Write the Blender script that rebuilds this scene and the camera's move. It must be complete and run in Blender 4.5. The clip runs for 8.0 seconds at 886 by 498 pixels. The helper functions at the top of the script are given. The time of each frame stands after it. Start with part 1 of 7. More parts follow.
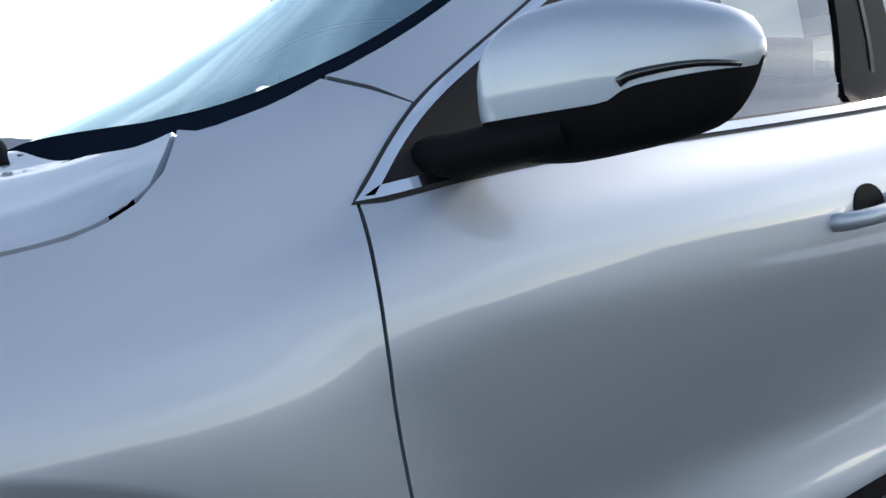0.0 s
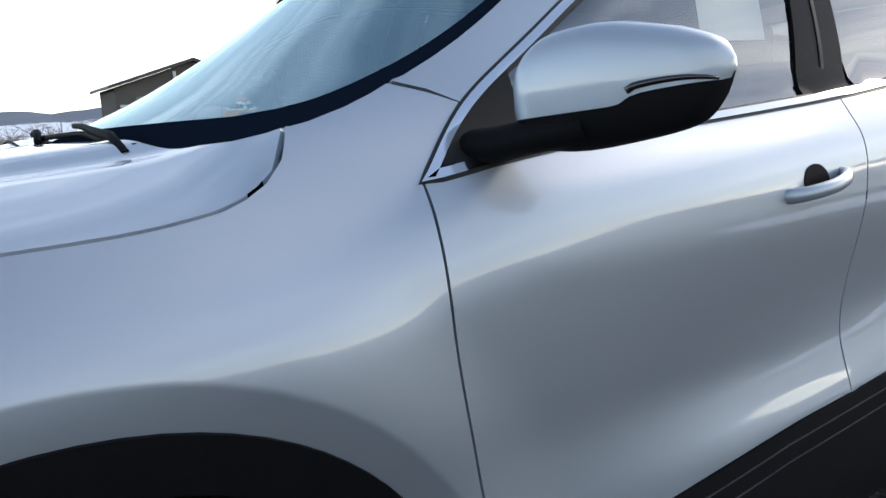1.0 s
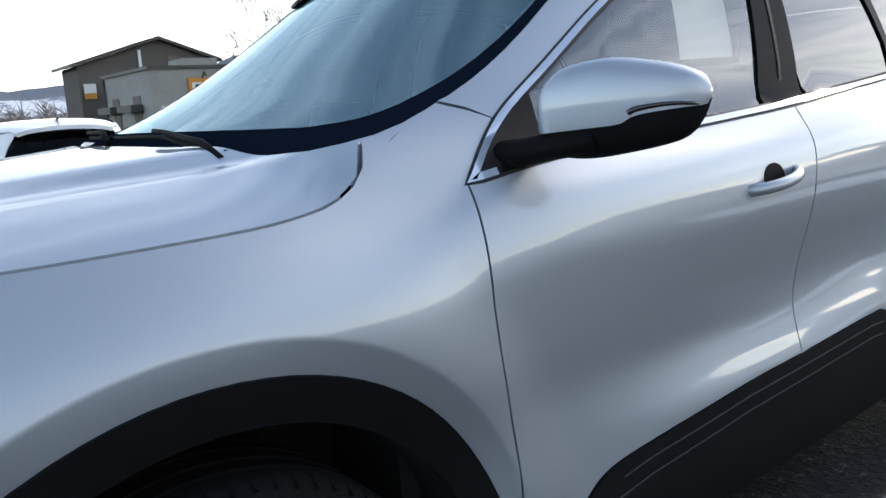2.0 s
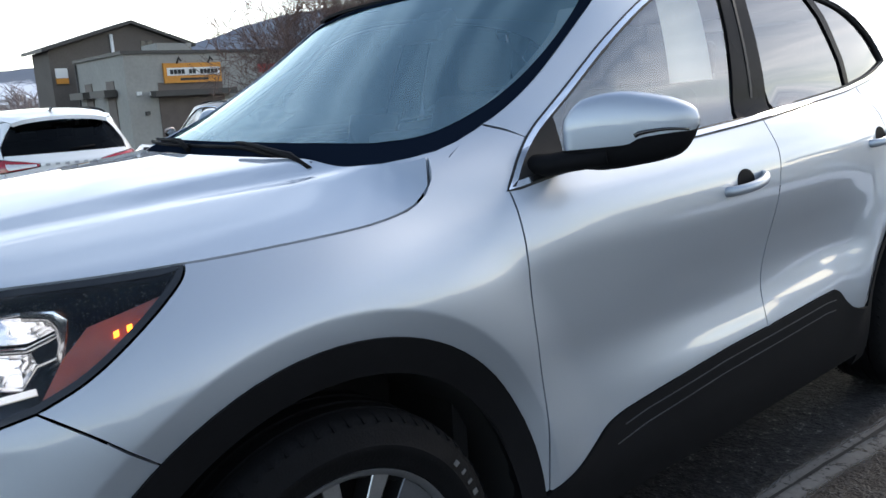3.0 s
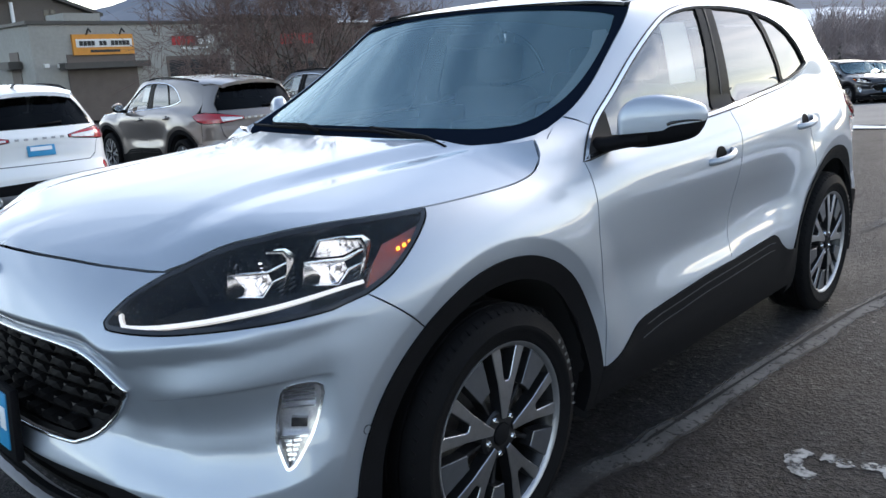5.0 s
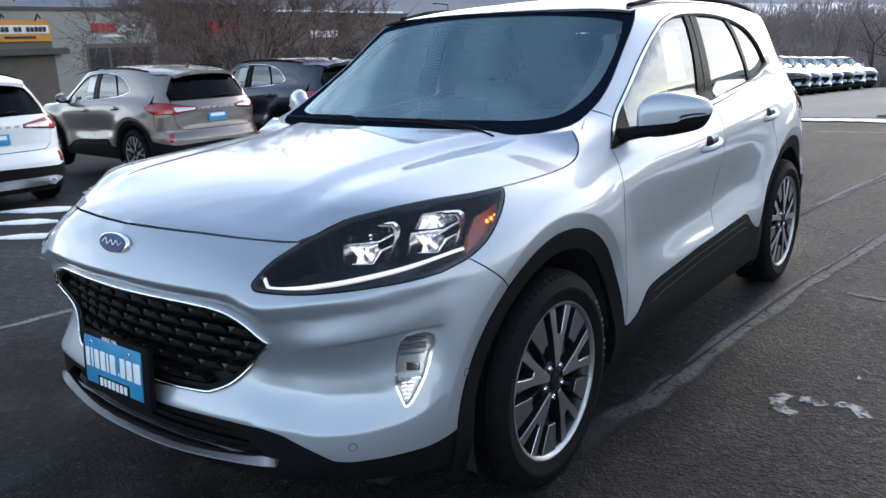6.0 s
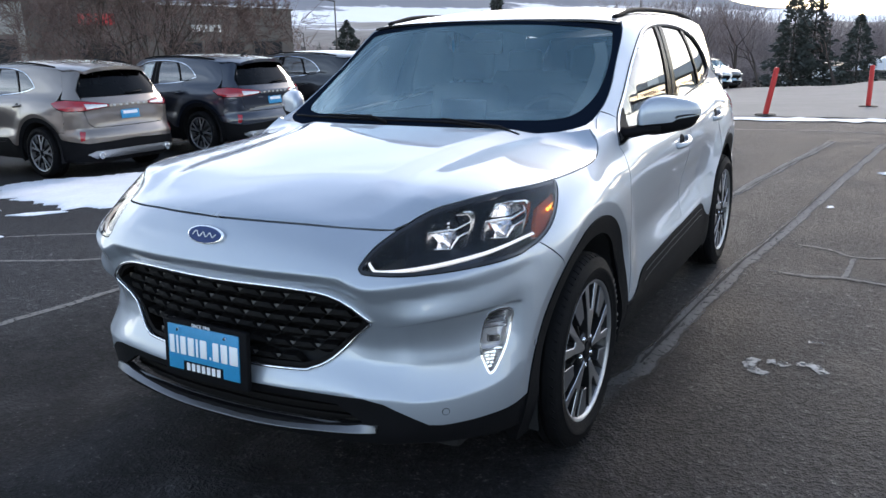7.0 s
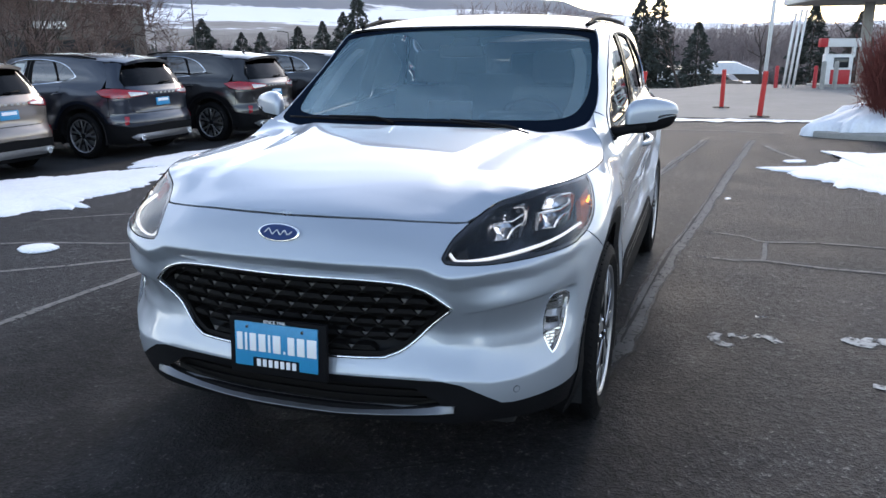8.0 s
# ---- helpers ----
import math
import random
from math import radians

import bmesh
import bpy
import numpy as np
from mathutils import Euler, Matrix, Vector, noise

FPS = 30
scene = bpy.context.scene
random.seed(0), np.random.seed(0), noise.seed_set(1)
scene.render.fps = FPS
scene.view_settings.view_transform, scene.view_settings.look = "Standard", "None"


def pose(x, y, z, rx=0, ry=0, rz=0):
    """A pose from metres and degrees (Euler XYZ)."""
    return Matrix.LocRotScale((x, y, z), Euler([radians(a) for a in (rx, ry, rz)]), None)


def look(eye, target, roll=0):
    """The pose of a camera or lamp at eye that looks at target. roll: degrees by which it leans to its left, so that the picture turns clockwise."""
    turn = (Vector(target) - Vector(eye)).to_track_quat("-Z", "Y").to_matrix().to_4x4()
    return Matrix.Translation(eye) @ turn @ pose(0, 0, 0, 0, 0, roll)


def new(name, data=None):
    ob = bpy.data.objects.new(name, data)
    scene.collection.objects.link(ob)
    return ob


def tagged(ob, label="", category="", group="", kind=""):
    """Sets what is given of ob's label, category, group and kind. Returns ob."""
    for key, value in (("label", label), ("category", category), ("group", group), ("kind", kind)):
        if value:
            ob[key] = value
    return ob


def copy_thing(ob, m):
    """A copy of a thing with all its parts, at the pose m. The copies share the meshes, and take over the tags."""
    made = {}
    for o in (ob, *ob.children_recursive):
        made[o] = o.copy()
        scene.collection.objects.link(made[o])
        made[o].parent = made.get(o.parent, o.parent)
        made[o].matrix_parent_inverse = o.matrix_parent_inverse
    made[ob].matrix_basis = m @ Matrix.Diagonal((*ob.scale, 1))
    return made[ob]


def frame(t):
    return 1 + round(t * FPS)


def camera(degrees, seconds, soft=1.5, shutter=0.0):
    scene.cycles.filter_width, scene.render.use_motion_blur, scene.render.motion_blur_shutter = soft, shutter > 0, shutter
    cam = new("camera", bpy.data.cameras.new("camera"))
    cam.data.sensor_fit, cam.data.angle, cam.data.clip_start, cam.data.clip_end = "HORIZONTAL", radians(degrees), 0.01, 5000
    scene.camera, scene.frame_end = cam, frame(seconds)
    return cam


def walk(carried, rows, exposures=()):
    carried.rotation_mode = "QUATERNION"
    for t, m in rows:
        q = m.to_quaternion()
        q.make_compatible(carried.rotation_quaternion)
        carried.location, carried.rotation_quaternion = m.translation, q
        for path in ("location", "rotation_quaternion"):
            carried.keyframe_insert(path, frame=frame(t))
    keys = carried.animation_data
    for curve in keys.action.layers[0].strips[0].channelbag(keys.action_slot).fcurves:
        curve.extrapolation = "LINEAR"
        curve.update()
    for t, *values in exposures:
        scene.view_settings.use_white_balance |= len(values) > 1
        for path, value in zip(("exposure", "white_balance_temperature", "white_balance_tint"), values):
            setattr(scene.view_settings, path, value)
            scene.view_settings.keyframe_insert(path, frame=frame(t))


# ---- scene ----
cam = camera(58.7, 8.0)
PATH = [
    (0, (1.559, 0.133, 1.112), (-0.092, 1.236, 0.876), -3.8),
    (0.5, (1.623, 0.029, 1.125), (-0.002, 1.163, 0.855), -3.75),
    (1, (1.688, -0.078, 1.14), (0.091, 1.087, 0.833), -3.8),
    (1.5, (1.755, -0.194, 1.166), (0.188, 1.001, 0.83), -3.77),
    (3, (2.004, -0.655, 1.285), (0.508, 0.611, 0.886), -3.3),
    (3.5, (2.087, -0.849, 1.328), (0.617, 0.443, 0.914), -3.3),
    (4, (2.153, -1.063, 1.352), (0.719, 0.263, 0.922), -3.0),
    (4.5, (2.197, -1.3, 1.378), (0.809, 0.067, 0.925), -2.9),
    (6, (2.104, -2.107, 1.453), (0.916, -0.578, 0.952), -2.1),
    (6.5, (1.966, -2.384, 1.488), (0.891, -0.778, 0.974), -1.7),
    (7, (1.787, -2.645, 1.505), (0.844, -0.958, 0.989), -1.2),
    (7.5, (1.552, -2.878, 1.515), (0.765, -1.113, 0.999), -0.8),
    (8, (1.274, -3.067, 1.527), (0.649, -1.239, 1.01), -0.4),
]
walk(cam, [(t, look(eye, target, roll)) for t, eye, target, roll in PATH],
     exposures=[(0, 0.82, 7350, 13), (1.5, 0.82, 7350, 13), (3.5, 0.95, 7250, 13), (4.5, 0.99, 7200, 13), (6.5, 1.11, 7150, 14), (8, 1.06, 7100, 15)])

# ---- light: thin bright winter cloud, the sun low behind the car ----
SUN_AZ, SUN_EL = radians(-2.0), radians(28.0)   # from +Y towards +X
world = bpy.data.worlds.new("sky")
world.use_nodes = True
scene.world = world
wn, wl = world.node_tree.nodes, world.node_tree.links
wn.clear()
sky = wn.new("ShaderNodeTexSky")
sky.sky_type = 'NISHITA'
sky.sun_disc = False
sky.sun_elevation, sky.sun_rotation = SUN_EL, SUN_AZ
sky.air_density, sky.dust_density, sky.ozone_density = 1.0, 0.35, 1.5
wtc = wn.new("ShaderNodeTexCoord")
wmap = wn.new("ShaderNodeMapping")
wmap.inputs["Scale"].default_value = (1.0, 1.0, 5.0)
wnoise = wn.new("ShaderNodeTexNoise")
wnoise.inputs["Scale"].default_value, wnoise.inputs["Detail"].default_value = 2.6, 9.0
wnoise.inputs["Distortion"].default_value = 0.6
wramp = wn.new("ShaderNodeValToRGB")
wramp.color_ramp.elements[0].position, wramp.color_ramp.elements[1].position = 0.41, 0.63
wbg = wn.new("ShaderNodeBackground")
wbg.inputs["Strength"].default_value = 0.135
wout = wn.new("ShaderNodeOutputWorld")


def wmath(op, a, b, clamp=False):
    n = wn.new("ShaderNodeMath")
    n.operation, n.use_clamp = op, clamp
    for k, v in enumerate((a, b)):
        if isinstance(v, (int, float)):
            n.inputs[k].default_value = v
        else:
            wl.new(v, n.inputs[k])
    return n.outputs[0]


# thin cloud: thicker towards the horizon, and glowing round the veiled sun
wsep = wn.new("ShaderNodeSeparateXYZ")
wl.new(wtc.outputs["Generated"], wsep.inputs[0])
wl.new(wtc.outputs["Generated"], wmap.inputs["Vector"])
wl.new(wmap.outputs["Vector"], wnoise.inputs["Vector"])
wl.new(wnoise.outputs["Fac"], wramp.inputs["Fac"])
wlow = wmath('POWER', wmath('SUBTRACT', 1.0, wmath('ABSOLUTE', wsep.outputs["Z"], 0.0), True), 2.2)
wdot = wn.new("ShaderNodeVectorMath")
wdot.operation = 'DOT_PRODUCT'
wl.new(wtc.outputs["Generated"], wdot.inputs[0])
wdot.inputs[1].default_value = (math.sin(SUN_AZ) * math.cos(SUN_EL), math.cos(SUN_AZ) * math.cos(SUN_EL), math.sin(SUN_EL))
wside = wn.new("ShaderNodeVectorMath")
wside.operation = 'DOT_PRODUCT'
wl.new(wtc.outputs["Generated"], wside.inputs[0])
wside.inputs[1].default_value = (-0.84, 0.42, 0.34)
wfore = wmath('ADD', wmath('MULTIPLY', wside.outputs["Value"], 0.06), 0.65)
wcover = wmath('MULTIPLY', wmath('ADD', wmath('ADD', wmath('MULTIPLY', wramp.outputs["Color"], 0.22), 0.05), wmath('MULTIPLY', wlow, wmath('ADD', wmath('MULTIPLY', wramp.outputs["Color"], 1.05), 0.66))), wfore)
wsunny = wmath('MAXIMUM', wdot.outputs["Value"], 0.0)
wglow = wmath('ADD', wmath('MULTIPLY', wmath('POWER', wsunny, 7.0), 0.35), wmath('MULTIPLY', wmath("POWER", wsunny, 45.0), 1.0))
wlight = wmath('ADD', wmath('MULTIPLY', wcover, 6.4), wmath('MULTIPLY', wglow, wmath('ADD', wmath('MULTIPLY', wramp.outputs["Color"], 0.6), 0.4)))
wveil = wn.new("ShaderNodeMix")
wveil.data_type, wveil.blend_type = 'RGBA', 'MULTIPLY'
wveil.inputs[0].default_value = 1.0
whue = wn.new("ShaderNodeMix")
whue.data_type = 'RGBA'
whue.inputs[6].default_value, whue.inputs[7].default_value = (0.62, 0.87, 1.15, 1), (1.06, 1.0, 0.97, 1)
wl.new(wmath('MULTIPLY', wmath('MULTIPLY', wlow, 1.9, True), wmath('ADD', wmath('MULTIPLY', wdot.outputs["Value"], 0.48), 0.58, True)), whue.inputs[0])
wl.new(whue.outputs[2], wveil.inputs[7])
wl.new(wlight, wveil.inputs[6])
wsum = wn.new("ShaderNodeMix")
wsum.data_type, wsum.blend_type = 'RGBA', 'ADD'
wsum.inputs[0].default_value = 1.0
wl.new(sky.outputs["Color"], wsum.inputs[6])
wl.new(wveil.outputs[2], wsum.inputs[7])
wl.new(wsum.outputs[2], wbg.inputs["Color"])
wl.new(wbg.outputs[0], wout.inputs["Surface"])

sun = new("sun", bpy.data.lights.new("sun", 'SUN'))
sun.data.energy, sun.data.angle, sun.data.color = 0.9, radians(12), (1.0, 0.95, 0.88)
sun.matrix_world = look((0, 0, 0), (-math.sin(SUN_AZ) * math.cos(SUN_EL), -math.cos(SUN_AZ) * math.cos(SUN_EL), -math.sin(SUN_EL)))


# ---- materials ----
def material(name, colour, rough=0.5, metal=0.0, coat=0.0, vary=0.0, scale=8.0, bump=0.0, bump_scale=60.0, emit=0.0, coat_rough=0.03, spec=0.5):
    """A principled material with two scales of tone variation and fine relief."""
    m = bpy.data.materials.new(name)
    m.use_nodes = True
    n, l = m.node_tree.nodes, m.node_tree.links
    b = n["Principled BSDF"]
    b.inputs["Base Color"].default_value = (*colour, 1)
    b.inputs["Roughness"].default_value, b.inputs["Metallic"].default_value = rough, metal
    b.inputs["Coat Weight"].default_value, b.inputs["Coat Roughness"].default_value = coat, coat_rough
    b.inputs["Specular IOR Level"].default_value = spec
    if emit:
        b.inputs["Emission Color"].default_value = (*colour, 1)
        b.inputs["Emission Strength"].default_value = emit
    if vary or bump:
        tc = n.new("ShaderNodeTexCoord")
    if vary:
        a, c = n.new("ShaderNodeTexNoise"), n.new("ShaderNodeTexNoise")
        a.inputs["Scale"].default_value, c.inputs["Scale"].default_value = scale, scale * 9
        a.inputs["Detail"].default_value = c.inputs["Detail"].default_value = 5
        add = n.new("ShaderNodeMath")
        add.operation = 'ADD'
        rng = n.new("ShaderNodeMapRange")
        rng.inputs["From Min"].default_value, rng.inputs["From Max"].default_value = 0.6, 1.4
        rng.inputs["To Min"].default_value, rng.inputs["To Max"].default_value = 1 - vary, 1 + vary
        mul = n.new("ShaderNodeMix")
        mul.data_type, mul.blend_type = 'RGBA', 'MULTIPLY'
        mul.inputs[0].default_value = 1
        mul.inputs[6].default_value = (*colour, 1)
        for t in (a, c):
            l.new(tc.outputs["Object"], t.inputs["Vector"])
        l.new(a.outputs["Fac"], add.inputs[0])
        l.new(c.outputs["Fac"], add.inputs[1])
        l.new(add.outputs[0], rng.inputs["Value"])
        l.new(rng.outputs[0], mul.inputs[7])
        l.new(mul.outputs[2], b.inputs["Base Color"])
        rr = n.new("ShaderNodeMapRange")
        rr.inputs["To Min"].default_value, rr.inputs["To Max"].default_value = max(0.02, rough - 0.12 * vary), min(1, rough + 0.25 * vary)
        l.new(c.outputs["Fac"], rr.inputs["Value"])
        l.new(rr.outputs[0], b.inputs["Roughness"])
    if bump:
        t, bp = n.new("ShaderNodeTexNoise"), n.new("ShaderNodeBump")
        t.inputs["Scale"].default_value, t.inputs["Detail"].default_value = bump_scale, 6
        bp.inputs["Strength"].default_value, bp.inputs["Distance"].default_value = bump, 0.01
        l.new(tc.outputs["Object"], t.inputs["Vector"])
        l.new(t.outputs["Fac"], bp.inputs["Height"])
        l.new(bp.outputs["Normal"], b.inputs["Normal"])
    return m


def car_paint(name, colour, metal=0.8, rough=0.33):
    """Metallic base coat with fine flake under a clear coat."""
    m = material(name, colour, rough, metal, coat=1.0, coat_rough=0.02)
    n, l = m.node_tree.nodes, m.node_tree.links
    b = n["Principled BSDF"]
    b.inputs["Coat IOR"].default_value = 1.62
    tc, v, mix = n.new("ShaderNodeTexCoord"), n.new("ShaderNodeTexNoise"), n.new("ShaderNodeMapRange")
    v.inputs["Scale"].default_value, v.inputs["Detail"].default_value = 900.0, 2.0
    mix.inputs["To Min"].default_value, mix.inputs["To Max"].default_value = rough - 0.07, rough + 0.09
    l.new(tc.outputs["Object"], v.inputs["Vector"])
    l.new(v.outputs["Fac"], mix.inputs["Value"])
    l.new(mix.outputs[0], b.inputs["Roughness"])
    return m


def glass(name, tint, ior=1.5, gloss_rough=0.0):
    m = bpy.data.materials.new(name)
    m.use_nodes = True
    n, l = m.node_tree.nodes, m.node_tree.links
    n.clear()
    f, t, g, x, o = (n.new("ShaderNode" + k) for k in ("Fresnel", "BsdfTransparent", "BsdfGlossy", "MixShader", "OutputMaterial"))
    f.inputs["IOR"].default_value = ior
    t.inputs["Color"].default_value = (*tint, 1)
    g.inputs["Roughness"].default_value = gloss_rough
    g.inputs["Color"].default_value = (1, 1, 1, 1)
    l.new(f.outputs[0], x.inputs[0])
    l.new(t.outputs[0], x.inputs[1])
    l.new(g.outputs[0], x.inputs[2])
    l.new(x.outputs[0], o.inputs["Surface"])
    return m


def screen_glass():
    """Laminated glass; a teal diffuse film, little of it dust, imitates sky sheen."""
    m = glass("windscreen_glass", (0.86, 0.95, 0.97), 1.85)
    n, l = m.node_tree.nodes, m.node_tree.links
    mix, out = n["Mix Shader"], n["Material Output"]
    n["Glossy BSDF"].inputs["Color"].default_value = (0.74, 0.95, 1.0, 1)
    film, lay, tc, t, r = (n.new("ShaderNode" + k) for k in ("BsdfDiffuse", "MixShader", "TexCoord", "TexNoise", "MapRange"))
    film.inputs["Color"].default_value = (0.13, 0.41, 0.54, 1)
    t.inputs["Scale"].default_value, t.inputs["Detail"].default_value = 2.5, 4
    r.inputs["To Min"].default_value, r.inputs["To Max"].default_value = 0.06, 0.105
    l.new(tc.outputs["Object"], t.inputs["Vector"])
    l.new(t.outputs["Fac"], r.inputs["Value"])
    l.new(r.outputs[0], lay.inputs[0])
    l.new(mix.outputs[0], lay.inputs[1])
    l.new(film.outputs[0], lay.inputs[2])
    l.new(lay.outputs[0], out.inputs["Surface"])
    return m


M = {
    "screen": screen_glass(),
    "silver": car_paint("silver_paint", (0.405, 0.447, 0.50), 0.72, 0.50),
    "white": car_paint("white_paint", (0.78, 0.78, 0.77), 0.0, 0.4),
    "tan": car_paint("tan_paint", (0.215, 0.185, 0.165), 0.7, 0.36),
    "navy": car_paint("navy_paint", (0.010, 0.016, 0.030), 0.4, 0.36),
    "black_car": car_paint("black_paint", (0.008, 0.008, 0.010), 0.3, 0.36),
    "grey_car": car_paint("grey_paint", (0.16, 0.165, 0.17), 0.7, 0.36),
    "blue_car": car_paint("blue_paint", (0.02, 0.07, 0.22), 0.5, 0.36),
    "clad": material("black_cladding", (0.0055, 0.0055, 0.0065), 0.7, spec=0.10, vary=0.25, scale=14, bump=0.12, bump_scale=500),
    "sail": material("grey_mirror_sail", (0.016, 0.0155, 0.016), 0.6, spec=0.15, vary=0.15, scale=20),
    "pillar_black": material("pillar_black", (0.006, 0.006, 0.007), 0.25, spec=0.03),
    "gloss_black": material("gloss_black", (0.008, 0.008, 0.009), 0.12, coat=0.6),
    "rubber": material("tyre_rubber", (0.0045, 0.0045, 0.0052), 0.70, spec=0.10, vary=0.35, scale=18, bump=0.2, bump_scale=220),
    "worn_white": material("worn_pale_rubber", (0.10, 0.10, 0.10), 0.8, vary=0.4, scale=60),
    "seal": material("rubber_seal", (0.008, 0.008, 0.008), 0.6),
    "dark": material("dark_inside", (0.006, 0.006, 0.007), 0.85),
    "trim_chrome": material("window_trim_chrome", (0.66, 0.67, 0.70), 0.09, 1.0),
    "chrome": material("chrome", (0.86, 0.87, 0.88), 0.20, 1.0),
    "satin": material("satin_silver", (0.40, 0.41, 0.43), 0.36, 0.9, vary=0.1, scale=30),
    "machined": material("machined_alloy", (0.42, 0.43, 0.45), 0.36, 1.0, vary=0.15, scale=40),
    "wheel_black": material("black_wheel_paint", (0.010, 0.010, 0.011), 0.35, vary=0.2, scale=30),
    "wheel_grey": material("grey_wheel_paint", (0.11, 0.115, 0.125), 0.35, 0.6, coat=0.5, vary=0.15, scale=30),
    "disc": material("brake_disc", (0.22, 0.21, 0.20), 0.45, 1.0, vary=0.3, scale=30),
    "glass": glass("window_glass", (0.92, 0.97, 0.96), 2.3),
    "tint": glass("tinted_glass", (0.08, 0.09, 0.09), 2.2),
    "back_tint": glass("tailgate_glass", (0.06, 0.065, 0.065), 1.25),
    "lens": glass("clear_lens", (0.94, 0.95, 0.97), 1.45),
    "scale": material("grille_scale", (0.072, 0.064, 0.058), 0.6, vary=0.25, scale=30),
    "grille_black": material("grille_black", (0.0055, 0.0050, 0.0050), 0.62, spec=0.10, vary=0.2, scale=30),
    "lip": material("lip_silver", (0.20, 0.205, 0.215), 0.42, 0.8, vary=0.1, scale=30),
    "lamp_dark": material("lamp_housing", (0.008, 0.011, 0.018), 0.25, coat=0.3, vary=0.2, scale=30),
    "screen_print": material("screen_print", (0.006, 0.010, 0.018), 0.5, spec=0.0),
    "reflector": material("lamp_reflector", (0.90, 0.91, 0.93), 0.16, 1.0),
    "amber": material("amber_lens", (0.33, 0.050, 0.014), 0.15, coat=1.0, vary=0.25, scale=60),
    "amber_glow": material("amber_light", (1.0, 0.34, 0.03), 0.4, emit=2.2),
    "lamp_glow": material("lit_lamp_lens", (0.95, 0.97, 1.0), 0.2, emit=0.45),
    "drl": material("daytime_strip", (0.80, 0.81, 0.82), 0.2, coat=0.5, emit=0.35),
    "red_lens": material("red_lens", (0.34, 0.008, 0.016), 0.12, coat=1.0, vary=0.2, scale=40),
    "clear_lamp": material("pale_lamp_lens", (0.62, 0.60, 0.60), 0.1, 0.3, coat=1.0, vary=0.3, scale=30),
    "interior": material("dark_interior_plastic", (0.030, 0.032, 0.034), 0.6, vary=0.2, scale=20, bump=0.2, bump_scale=400),
    "cloth": material("grey_seat_cloth", (0.085, 0.088, 0.092), 0.9, vary=0.25, scale=25, bump=0.3, bump_scale=500),
    "pale_trim": material("pale_roof_lining", (0.24, 0.235, 0.225), 0.9, vary=0.1, scale=10),
    "paper": material("white_paper", (0.78, 0.77, 0.74), 0.7, vary=0.06, scale=12),
    "plate_blue": material("blue_plate", (0.014, 0.25, 0.47), 0.35, vary=0.12, scale=14),
    "plate_white": material("white_print", (0.80, 0.81, 0.82), 0.4),
    "badge_blue": material("blue_badge", (0.012, 0.035, 0.13), 0.35, spec=0.2),
}


# ---- small geometry tools ----
def part(name, bm, mat, parent=None, label=""):
    """Links a bmesh or mesh as one mesh object, under a thing or a part."""
    if isinstance(bm, bmesh.types.BMesh):
        me = bpy.data.meshes.new(name)
        bm.to_mesh(me)
        bm.free()
    else:
        me = bm
    if mat is not None and not me.materials:
        me.materials.append(mat)
    ob = new(name, me)
    if parent is not None:
        ob.parent = parent
    if label:
        ob["label"] = label
    return ob


def smooth_all(bm, angle=35):
    for f in bm.faces:
        f.smooth = True
    for e in bm.edges:
        if len(e.link_faces) == 2 and e.calc_face_angle(0) > radians(angle):
            e.smooth = False
    return bm


def thing(name, label, category, group="", at=None):
    ob = new(name)
    ob.empty_display_size = 0.1
    if at is not None:
        ob.matrix_world = at
    return tagged(ob, label, category, group)


def box(sx, sy, sz, at=(0, 0, 0), bevel=0.0, rot=(0, 0, 0), bm=None, seg=2):
    """A box of these sizes, its edges rounded, added to bm."""
    one = bmesh.new()
    bmesh.ops.create_cube(one, size=1.0)
    for v in one.verts:
        v.co = Vector((v.co.x * sx, v.co.y * sy, v.co.z * sz))
    if bevel:
        bmesh.ops.bevel(one, geom=list(one.edges), offset=bevel, segments=seg, profile=0.5, affect='EDGES')
    bmesh.ops.transform(one, matrix=pose(*at, *rot), verts=one.verts)
    if bm is None:
        return smooth_all(one)
    me = bpy.data.meshes.new("tmp")
    smooth_all(one).to_mesh(me)
    one.free()
    bm.from_mesh(me)
    bpy.data.meshes.remove(me)
    return bm


def lathe(profile, steps=48, axis='X', closed=False, bm=None):
    """Turns a profile of (along, radius) about an axis."""
    bm = bm or bmesh.new()
    rings = []
    for k in range(steps):
        a = 2 * math.pi * k / steps
        c, s = math.cos(a), math.sin(a)
        ring = []
        for h, r in profile:
            p = (h, r * c, r * s) if axis == 'X' else ((r * c, h, r * s) if axis == 'Y' else (r * c, r * s, h))
            ring.append(bm.verts.new(p))
        rings.append(ring)
    n = len(profile)
    for k in range(steps):
        a, b = rings[k], rings[(k + 1) % steps]
        for i in range(n if closed else n - 1):
            j = (i + 1) % n
            bm.faces.new((a[i], a[j], b[j], b[i]))
    bmesh.ops.remove_doubles(bm, verts=bm.verts, dist=1e-6)
    bmesh.ops.recalc_face_normals(bm, faces=bm.faces)
    return smooth_all(bm, 40)


